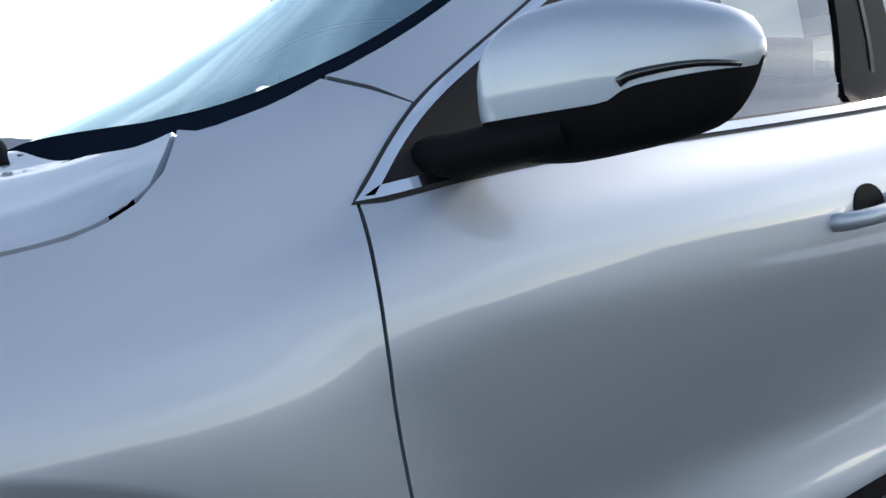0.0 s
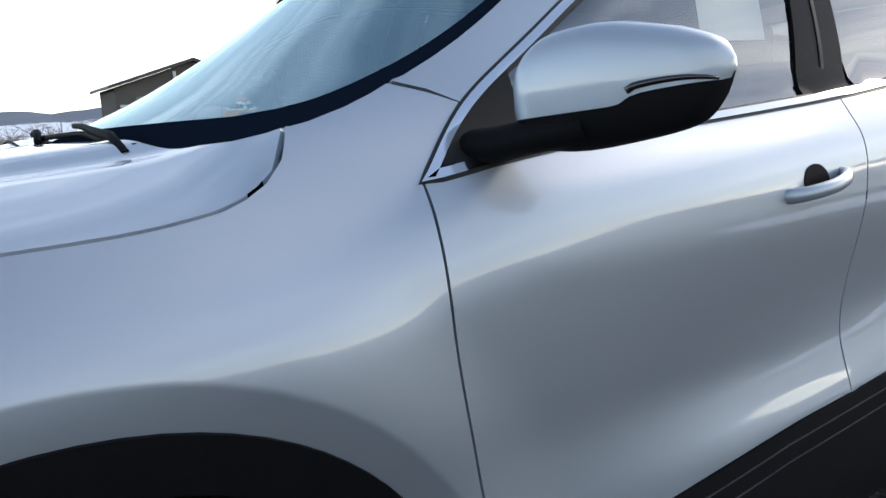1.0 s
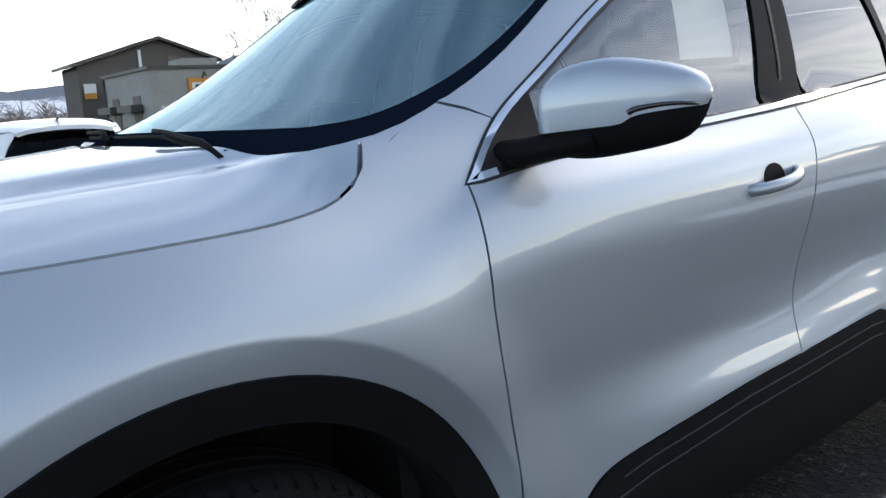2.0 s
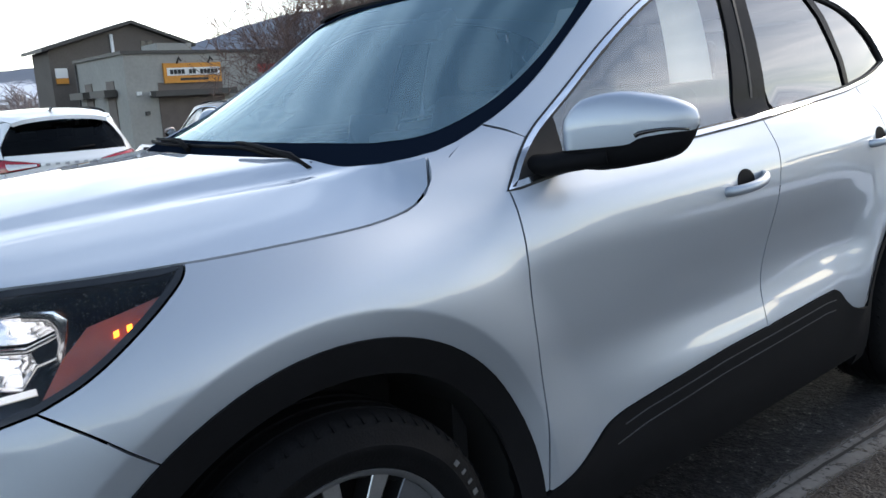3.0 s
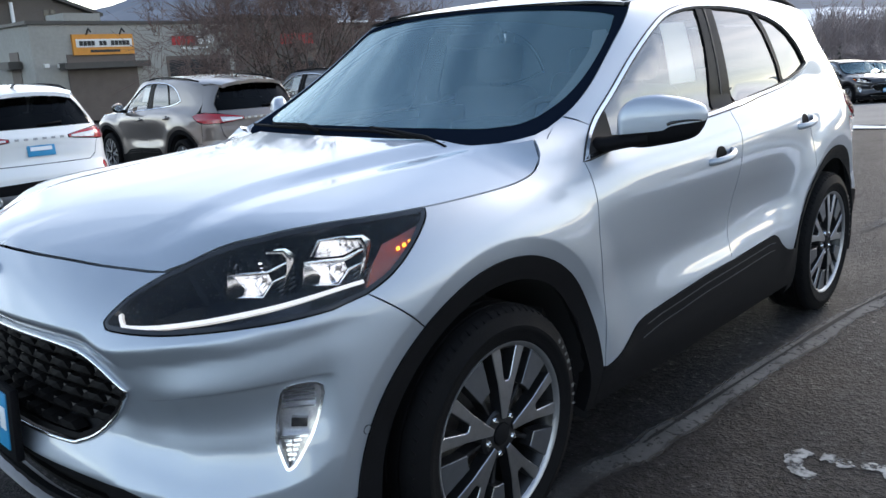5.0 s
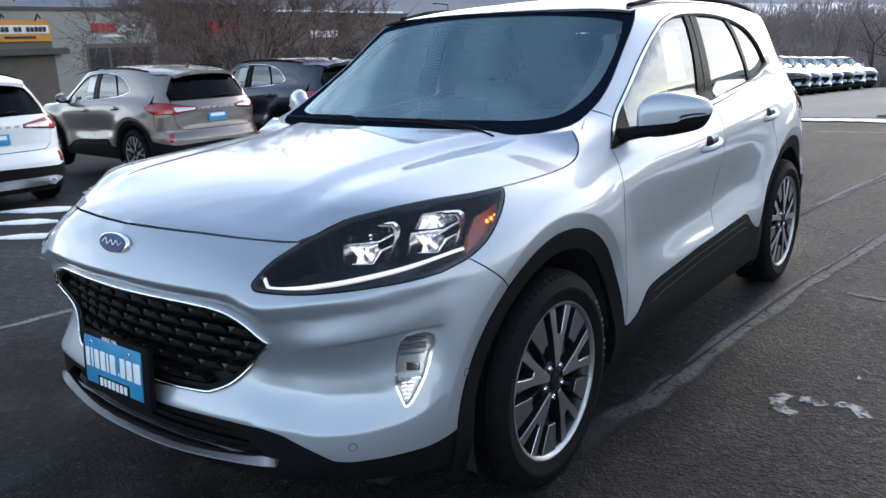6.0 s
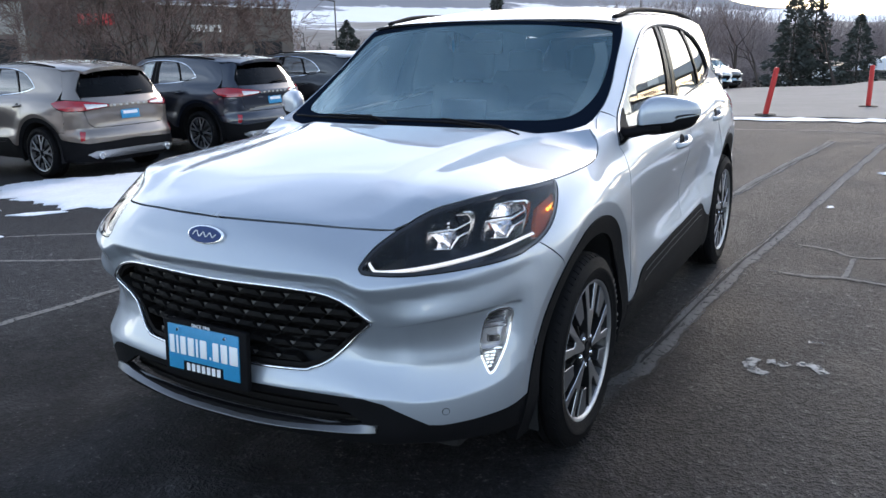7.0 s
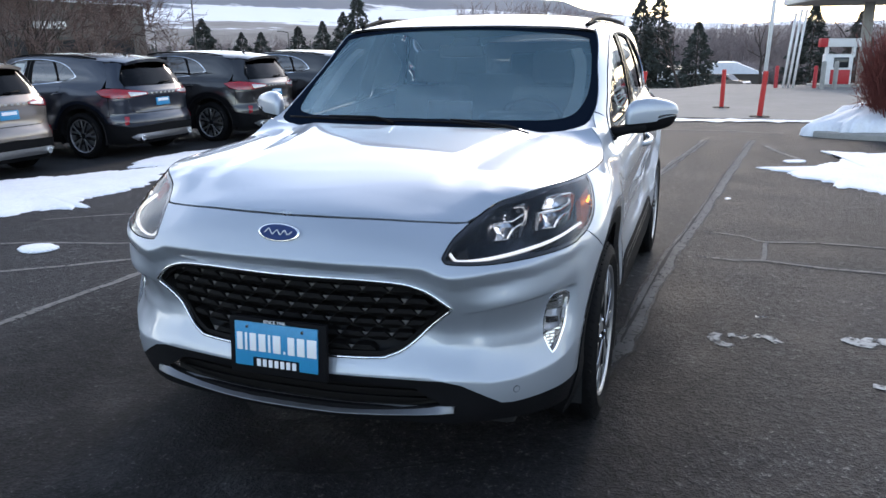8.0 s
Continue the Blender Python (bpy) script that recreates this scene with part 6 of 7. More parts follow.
ribbon("open_crack", [(0.91, 0.8), (0.93, 1.1), (1.04, 2.6), (1.17, 3.7), (1.47, 6.6), (1.86, 10.0)], 0.014, M["crack"], "dark open crack along a seal", "crack", lift=0.009, wobble=0.7, seed=3)
ribbon("sealed_crack", [(0.55, 4.6), (0.79, 6.6), (1.02, 8.4), (1.18, 9.85)], 0.14, M["sealed"], *CR, seed=4)
ribbon("open_crack", [(0.57, 4.6), (0.80, 6.6), (1.04, 8.4), (1.19, 9.85)], 0.012, M["crack"], "dark open crack along a seal", "crack", lift=0.009, wobble=0.7, seed=5)
ribbon("sealed_crack", [(1.14, 2.66), (1.5, 2.62), (1.68, 2.66), (2.05, 2.58), (2.45, 2.56), (3.4, 2.4)], 0.06, M["sealed"], *CR, seed=6)
ribbon("sealed_crack", [(1.20, 3.45), (1.55, 3.36), (1.72, 3.22), (2.1, 3.30), (2.6, 3.28)], 0.045, M["sealed"], *CR, seed=7)
ribbon("sealed_crack", [(1.72, 3.22), (1.70, 2.95), (1.68, 2.67)], 0.05, M["sealed"], *CR, seed=8)
ribbon("sealed_crack", [(-2.60, -0.6), (-2.50, 0.2), (-2.42, 1.1), (-2.36, 2.0), (-2.2, 3.4)], 0.10, M["sealed"], *CR, seed=9)
ribbon("sealed_crack", [(-4.6, 0.7), (-3.5, 1.05), (-2.75, 1.5), (-2.3, 1.7)], 0.07, M["sealed"], *CR, seed=10)
ribbon("sealed_crack", [(-5.4, 1.3), (-4.2, 1.8), (-3.1, 1.95), (-2.5, 2.3)], 0.06, M["sealed"], *CR, seed=11)
ribbon("sealed_crack", [(-4.9, 2.6), (-4.0, 3.0), (-3.2, 3.1)], 0.05, M["sealed"], *CR, seed=12)
ribbon("sealed_crack", [(2.0, 9.4), (2.12, 8.6), (2.35, 7.9)], 0.10, M["sealed"], *CR, seed=13)
ribbon("sealed_crack", [(-1.2, 11.2), (1.0, 11.6), (2.4, 11.4)], 0.14, M["sealed"], *CR, seed=14)
FD = ("faded white painted mark on the asphalt", "mark")
ribbon("painted_mark", [(1.38, 1.10), (1.36, 1.02), (1.40, 0.95), (1.46, 0.93)], 0.055, M["faded"], *FD, seed=15)
ribbon("painted_mark", [(1.43, 1.09), (1.49, 1.09), (1.52, 1.06)], 0.055, M["faded"], *FD, seed=16)
ribbon("painted_mark", [(1.55, 1.11), (1.62, 1.12), (1.66, 1.07), (1.68, 1.04)], 0.05, M["faded"], *FD, seed=17)
ribbon("painted_mark", [(2.00, 1.22), (2.08, 1.16), (2.14, 1.22), (2.26, 1.20)], 0.09, M["faded"], *FD, seed=18)
ribbon("painted_mark", [(1.58, 1.43), (1.65, 1.43)], 0.03, M["faded"], *FD, seed=19)
ribbon("painted_mark", [(2.04, 0.62), (2.14, 0.60)], 0.05, M["faded"], *FD, seed=20)
ribbon("painted_mark", [(1.44, 4.86), (1.47, 4.90), (1.46, 4.95)], 0.04, M["snow"], "scrap of white litter on the asphalt", "litter", seed=21)


def dark_film_material():
    """A dark film over the asphalt that fades out towards its edge."""
    m = patch_material("darkened_asphalt", (0.007, 0.007, 0.008), 0.75, 2.2, rough=0.85)
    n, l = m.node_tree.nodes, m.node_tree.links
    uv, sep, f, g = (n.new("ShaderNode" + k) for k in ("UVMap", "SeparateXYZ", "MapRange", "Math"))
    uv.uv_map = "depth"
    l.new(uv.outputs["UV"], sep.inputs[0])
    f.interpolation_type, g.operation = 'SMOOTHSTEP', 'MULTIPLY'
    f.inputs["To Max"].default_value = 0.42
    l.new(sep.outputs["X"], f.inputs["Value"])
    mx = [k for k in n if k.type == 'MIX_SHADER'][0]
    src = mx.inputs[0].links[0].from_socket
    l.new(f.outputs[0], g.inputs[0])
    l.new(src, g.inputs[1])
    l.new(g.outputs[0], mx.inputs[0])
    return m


M["dark_film"] = dark_film_material()


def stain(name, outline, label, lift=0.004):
    """A thin dark film on the asphalt, strongest in its middle."""
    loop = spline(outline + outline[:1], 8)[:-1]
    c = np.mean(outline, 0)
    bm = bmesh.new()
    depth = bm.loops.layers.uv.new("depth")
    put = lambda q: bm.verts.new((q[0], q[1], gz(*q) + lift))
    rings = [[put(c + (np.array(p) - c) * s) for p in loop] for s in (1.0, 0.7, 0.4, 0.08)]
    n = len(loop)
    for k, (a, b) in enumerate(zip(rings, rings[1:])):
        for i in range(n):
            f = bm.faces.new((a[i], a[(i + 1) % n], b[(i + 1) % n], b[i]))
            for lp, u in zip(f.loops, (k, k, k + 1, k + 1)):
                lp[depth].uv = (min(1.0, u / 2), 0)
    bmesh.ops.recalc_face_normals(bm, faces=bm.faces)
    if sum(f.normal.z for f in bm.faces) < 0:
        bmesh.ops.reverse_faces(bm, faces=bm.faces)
    return tagged(part(name, bm, M["dark_film"]), label, "stain", kind="structure")


def blob(name, outline, mat, label, category, height=0.04, seed=1, rough=0.10, kind="structure"):
    """A low melted heap with a ragged edge."""
    rnd = np.random.RandomState(seed)
    loop = spline(outline + outline[:1], 26)[:-1]
    c = np.mean(outline, 0)
    bm = bmesh.new()
    rings = []
    ragged = lambda q: sum(w * noise.noise(Vector((q[0] * f, q[1] * f, seed * 1.7))) for f, w in ((1.3, 1.0), (4.0, 0.75), (11.0, 0.45)))
    jit = [1.6 * ragged(p) + 0.3 * rnd.uniform(-1, 1) for p in loop]
    for k, (s, h) in enumerate(((1.0, 0.0), (0.985, 0.35), (0.93, 0.62), (0.75, 0.85), (0.45, 1.0), (0.15, 1.0))):
        ring = []
        for i, p in enumerate(loop):
            q = c + (np.array(p) - c) * (s * (1 + rough * jit[i]))
            z = gz(*q) + 0.004 + height * h * (0.75 + 0.5 * noise.noise(Vector((q[0] * 2.1, q[1] * 2.1, seed))))
            ring.append(bm.verts.new((q[0], q[1], z)))
        rings.append(ring)
    n = len(loop)
    for a, b in zip(rings, rings[1:]):
        for i in range(n):
            bm.faces.new((a[i], a[(i + 1) % n], b[(i + 1) % n], b[i])).smooth = True
    bm.faces.new(rings[-1])
    bmesh.ops.recalc_face_normals(bm, faces=bm.faces)
    return tagged(part(name, bm, mat), label, category, kind=kind)


stain("dark_patch", [(-3.2, -0.6), (-2.4, -2.0), (-0.8, -2.9), (1.0, -2.6), (1.9, -1.2), (1.9, 0.6), (1.5, 2.2), (-0.5, 2.6), (-2.6, 1.4)], "dark film on the asphalt round the car's nose", lift=0.011)
stain("dark_patch", [(-0.48, -0.72), (-0.30, -0.86), (-0.05, -0.84), (0.12, -0.72), (-0.10, -0.62), (-0.34, -0.60)], "small dark patch on the asphalt under the bumper", lift=0.013)
ribbon("open_crack", [(-0.55, -1.02), (-0.2, -0.86), (0.1, -0.78), (0.5, -0.55)], 0.012, M["crack"], "dark thin crack in the asphalt", "crack", lift=0.007, wobble=0.7, seed=31)
SN = ("thin ragged patch of old snow on asphalt", "snow")
blob("snow_patch", [(-8.9, 3.5), (-7.4, 3.0), (-6.0, 2.75), (-5.2, 2.95), (-4.75, 3.25), (-5.2, 3.6), (-5.0, 4.3), (-5.4, 5.2), (-5.9, 5.9), (-7.2, 5.2), (-8.2, 4.4)], M["snow"], *SN, seed=3)
blob("snow_patch", [(-6.6, 6.0), (-5.6, 6.2), (-5.1, 7.4), (-5.4, 9.0), (-6.4, 8.4), (-6.9, 7.0)], M["snow"], *SN, seed=4)
blob("snow_patch", [(-3.95, 1.62), (-3.75, 1.55), (-3.62, 1.68), (-3.8, 1.8), (-4.0, 1.74)], M["snow"], *SN, height=0.02, seed=5, rough=0.2)
blob("snow_patch", [(-6.15, 2.2), (-5.8, 2.3), (-5.65, 2.5), (-6.0, 2.42)], M["snow"], *SN, height=0.02, seed=6, rough=0.2)
blob("snow_patch", [(-7.6, 1.95), (-6.9, 2.1), (-6.6, 2.4), (-7.2, 2.35)], M["snow"], *SN, height=0.03, seed=7, rough=0.15)
blob("snow_patch", [(-6.9, 1.4), (-6.2, 1.6), (-5.9, 1.85), (-6.5, 1.8)], M["snow"], *SN, height=0.03, seed=8, rough=0.15)
blob("snow_patch", [(-5.8, 1.0), (-5.2, 1.25), (-5.05, 1.48), (-5.6, 1.3)], M["snow"], *SN, height=0.03, seed=9, rough=0.15)
blob("snow_patch", [(1.80, 6.95), (2.3, 6.3), (2.9, 5.6), (3.6, 5.2), (4.6, 6.0), (4.4, 7.6), (3.4, 8.6), (2.7, 8.85), (2.9, 8.0), (2.5, 7.3), (2.2, 7.1)], M["snow"], *SN, seed=10, rough=0.12)
blob("snow_patch", [(2.2, 7.5), (2.4, 7.6), (2.35, 7.75), (2.15, 7.65)], M["snow"], *SN, height=0.02, seed=11, rough=0.2)
ribbon("snow_strip", [(-3.0, 13.6), (0.6, 13.9), (2.0, 14.1), (3.4, 14.4), (6.0, 15.0)], 0.55, M["snow"], "narrow strip of old snow along the street edge", "snow", lift=0.03, wobble=0.6, seed=12)

# the street beyond, paler than the lot
bm = bmesh.new()
gx, gy = np.linspace(-30, 40, 141), np.linspace(14.6, 66, 104)
grid = [[bm.verts.new((x, y + 0.12 * math.sin(x * 0.7), gz(x, y) + 0.022)) for y in gy] for x in gx]
for i in range(len(gx) - 1):
    for j in range(len(gy) - 1):
        bm.faces.new((grid[i][j], grid[i + 1][j], grid[i + 1][j + 1], grid[i][j + 1]))
tagged(part("street", bm, M["pale_pave"]), "pale worn concrete and asphalt of a filling station", "pavement", kind="structure")


# ---- trees ----
def prisms(segments, sides=3):
    """Many tapered bars in one mesh: (start, end, r0, r1)."""
    V, F = [], []
    for a, b, r0, r1 in segments:
        d = b - a
        u = np.cross(d, (0.31, 0.52, 0.79))
        u /= np.linalg.norm(u) + 1e-9
        w = np.cross(d, u)
        w /= np.linalg.norm(w) + 1e-9
        k = len(V)
        for p, r in ((a, r0), (b, r1)):
            for i in range(sides):
                t = 2 * math.pi * i / sides
                V.append(tuple(p + u * (r * math.cos(t)) + w * (r * math.sin(t))))
        for i in range(sides):
            F.append((k + i, k + (i + 1) % sides, k + sides + (i + 1) % sides, k + sides + i))
    me = bpy.data.meshes.new("branches")
    me.from_pydata(V, [], F)
    me.polygons.foreach_set("use_smooth", [True] * len(F))
    return me


def grow(rnd, start, way, length, radius, depth, segs, spread=0.55, lift=0.12, split=(3, 4), bend=0.14, steps=4):
    """A limb that bends, tapers and splits."""
    p, d = np.array(start, float), np.array(way, float) / np.linalg.norm(way)
    r = radius
    if depth == 2:
        segs[2].append([])
    for i in range(steps):
        d = d + rnd.normal(0, bend, 3) + (0, 0, lift * 0.25)
        d /= np.linalg.norm(d)
        q = p + d * length / steps
        r1 = radius * (1 - 0.55 * (i + 1) / steps)
        (segs[2][-1] if depth == 2 and i == 0 else mine if depth == 2 else segs[min(depth, 3)]).append((p, q, r, r1))
        mine = segs[2][-1] if depth == 2 and i == 0 else (mine if depth == 2 else None)
        if depth > 0 and i >= 1:
            for _ in range(rnd.randint(1, 3) if i < steps - 1 else rnd.randint(*split)):
                e = d + rnd.normal(0, spread, 3)
                e[2] += lift
                grow(rnd, q, e, length * rnd.uniform(0.5, 0.75), r1 * 0.62, depth - 1, segs, spread, lift, split, bend, max(2, steps - 1))
        p, r = q, r1


def bare_tree(name, at, height, label, seed, stems=1, depth=4, spread=0.5, trunk=None, lean=0.35, lift=0.12, dense=False, squeeze=1.0):
    rnd = np.random.RandomState(seed)
    t = thing(name, label, "tree", at=pose(at[0], at[1], gz(*at)))
    segs = [[], [], [], []]
    tr = trunk or height * 0.022
    for k in range(stems):
        a = 2 * math.pi * k / stems + rnd.uniform(0, 0.8)
        way = np.array([lean * math.cos(a), lean * math.sin(a), 1.0]) if stems > 1 else np.array([0.03, 0.02, 1.0])
        grow(rnd, (0.08 * math.cos(a) * (stems > 1), 0.08 * math.sin(a) * (stems > 1), 0), way, height * 0.52, tr, depth, segs, spread, lift)
    if dense:
        for a, b, r0, r1 in list(segs[0]):
            for _ in range(3):
                f = rnd.uniform(0.0, 1.0)
                e = (b - a) / (np.linalg.norm(b - a) + 1e-9) + rnd.normal(0, 0.55, 3)
                segs[0].append((a + (b - a) * f, a + (b - a) * f + e * rnd.uniform(0.20, 0.55), 0.006, 0.003))
    pull = np.array([squeeze, squeeze, 1.0])
    segs = [[(a * pull, b * pull, r0, r1) for a, b, r0, r1 in q] if k != 2 else [[(a * pull, b * pull, r0, r1) for a, b, r0, r1 in limb] for limb in q] for k, q in enumerate(segs)]
    part("trunk", prisms(segs[3], 7), M["bark"], t)
    for limb in segs[2]:
        part("limb", prisms(limb, 5), M["bark"], t)
    tagged(part("twig_mass", prisms(segs[1] + segs[0], 3), M["twig"], t), kind="stuff")
    return t


bare_tree("bare_tree", (-12.6, 9.8), 4.4, "bare many-stemmed tree with a dense twiggy crown", 4, stems=9, depth=4, spread=0.58, trunk=0.06, lean=0.80, lift=0.06, dense=True, squeeze=0.78)


def conifer(name, at, height, width, seed, label="dark green conifer with drooping branches", z=None):
    rnd = np.random.RandomState(seed)
    t = thing(name, label, "tree", "conifers", at=pose(at[0], at[1], gz(*at) if z is None else z))
    part("trunk", prisms([(np.array([0, 0, 0.0]), np.array([0, 0, height]), height * 0.02, 0.01)], 6), M["bark"], t)
    V, F = [], []
    for i in range(int(520 + height * 330)):
        f = rnd.uniform(0.02, 1.0)
        lobe = 0.80 + 0.20 * math.sin(f * 37 + seed) + rnd.normal(0, 0.10)
        reach = width / 2 * (1 - f) ** 0.75 * lobe + 0.05
        r, a = reach * math.sqrt(rnd.uniform(0.10, 1)), rnd.uniform(0, 6.283)
        p = np.array([r * math.cos(a), r * math.sin(a), height * f - 0.22 * r])
        out = np.array([math.cos(a), math.sin(a), rnd.uniform(-0.45, 0.35)]) + rnd.normal(0, 0.25, 3)
        size = (0.10 + 0.075 * width) * rnd.uniform(0.5, 1.1) * (1 - 0.5 * f)
        side = np.cross(out, rnd.normal(0, 1, 3))
        side *= 0.30 * size / (np.linalg.norm(side) + 1e-9)
        k = len(V)
        V += [tuple(p - out * size * 0.5), tuple(p + side), tuple(p + out * size * 0.6), tuple(p - side)]
        F += [(k, k + 1, k + 2), (k, k + 2, k + 3)]
    me = bpy.data.meshes.new("crown")
    me.from_pydata(V, [], F)
    part("crown", me, M["needle"], t)
    return t


def polar(az, dist, eye=(1.5, -2.5)):
    return eye[0] + dist * math.sin(radians(az)), eye[1] + dist * math.cos(radians(az))


for az, dist, h, w, sd in ((-35.5, 95, 5.6, 5.4, 1), (-39.8, 105, 4.6, 4.6, 11), (-32.9, 110, 4.3, 4.2, 2), (-31.6, 112, 4.3, 4.2, 3), (-29.1, 100, 4.7, 4.4, 4), (-27.4, 105, 5.4, 4.4, 5), (-25.0, 90, 7.8, 5.2, 6), (-26.0, 92, 6.0, 4.4, 12),
                           (-23.4, 96, 5.5, 3.2, 7), (-22.0, 100, 4.8, 2.8, 13), (-5.4, 70, 6.8, 4.6, 8), (-4.2, 72, 7.4, 4.2, 14), (5.5, 72, 5.8, 4.6, 9), (-1.6, 66, 4.2, 3.6, 10), (8.2, 75, 5.4, 4.2, 15)):
    conifer("conifer", polar(az, dist), h + 1.2, w * 1.3, sd)

for az, dist, h, sd in ((-9.0, 62, 6.5, 21), (-2.6, 58, 5.4, 22), (2.6, 64, 6.2, 23), (8.0, 60, 5.5, 24), (-7.2, 66, 6.0, 25), (-11.5, 60, 5.5, 26)):
    tagged(bare_tree("bare_tree", polar(az, dist), h, "leafless grey-brown tree beyond the street", sd, depth=3, spread=0.42, lift=0.2), group="street trees")


def brush(name, az0, az1, d0, d1, count, h0, h1, seed, label, lo=0.0):
    """A far belt of leafless wood: many thin upright stems and twigs."""
    rnd = np.random.RandomState(seed)
    segs = []
    for _ in range(count):
        x, y = polar(rnd.uniform(az0, az1), rnd.uniform(d0, d1))
        h = rnd.uniform(h0, h1)
        p = np.array([x, y, gz(x, y) + lo])
        top = p + (rnd.normal(0, 0.3), rnd.normal(0, 0.3), h)
        segs.append((p, top, 0.09, 0.02))
        for _ in range(9):
            f = rnd.uniform(0.25, 0.95)
            q = p + (top - p) * f
            e = q + rnd.normal(0, 1, 3) * (0.8, 0.8, 0.3) + (0, 0, h * 0.22)
            segs.append((q, e, 0.05, 0.015))
            segs.append(((q + e) / 2, (q + e) / 2 + rnd.normal(0, 0.7, 3) + (0, 0, 0.5), 0.03, 0.012))
    return tagged(part(name, prisms(segs, 3), M["hazed_twig"]), label, "wood", kind="stuff")


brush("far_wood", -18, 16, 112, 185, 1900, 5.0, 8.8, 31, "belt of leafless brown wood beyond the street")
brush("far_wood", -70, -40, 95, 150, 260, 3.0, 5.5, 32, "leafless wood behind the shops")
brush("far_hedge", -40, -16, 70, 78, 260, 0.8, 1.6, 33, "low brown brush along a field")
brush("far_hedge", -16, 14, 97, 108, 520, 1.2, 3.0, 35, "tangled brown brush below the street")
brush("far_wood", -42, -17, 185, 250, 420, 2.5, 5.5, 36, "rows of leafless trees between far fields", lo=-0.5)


def small_conifers(name, az0, az1, d0, d1, count, seed, label):
    """Scattered young firs on far fields, each a ragged cone of drooping tufts."""
    rnd = np.random.RandomState(seed)
    V, F = [], []
    for _ in range(count):
        d = d0 + (d1 - d0) * round(rnd.uniform(0, 4)) / 4 + rnd.normal(0, 3.0)
        x, y = polar(rnd.uniform(az0, az1), d)
        z, h = gz(x, y) - 0.2, rnd.uniform(2.0, 4.8)
        for _ in range(46):
            f, a = rnd.uniform(0, 1) ** 1.2, rnd.uniform(0, 6.283)
            r = 0.30 * h * (1 - f) * rnd.uniform(0.3, 1.1) + 0.05
            c, s, g = math.cos(a), math.sin(a), 0.16 * h * (1.1 - f)
            k = len(V)
            V += [(x + r * c * 0.2, y + r * s * 0.2, z + h * f + g), (x + r * c - g * s, y + r * s + g * c, z + h * f - 0.3 * r), (x + r * c + g * s, y + r * s - g * c, z + h * f - 0.3 * r)]
            F.append((k, k + 1, k + 2))
    me = bpy.data.meshes.new(name)
    me.from_pydata(V, [], F)
    return tagged(part(name, me, M["needle"]), label, "wood", kind="stuff")


small_conifers("far_conifers", -44, -16, 130, 260, 170, 41, "scattered dark firs on the far fields")
brush("far_hedge", -86, -72, 80, 110, 160, 3.0, 5.0, 34, "leafless wood beside the shops")


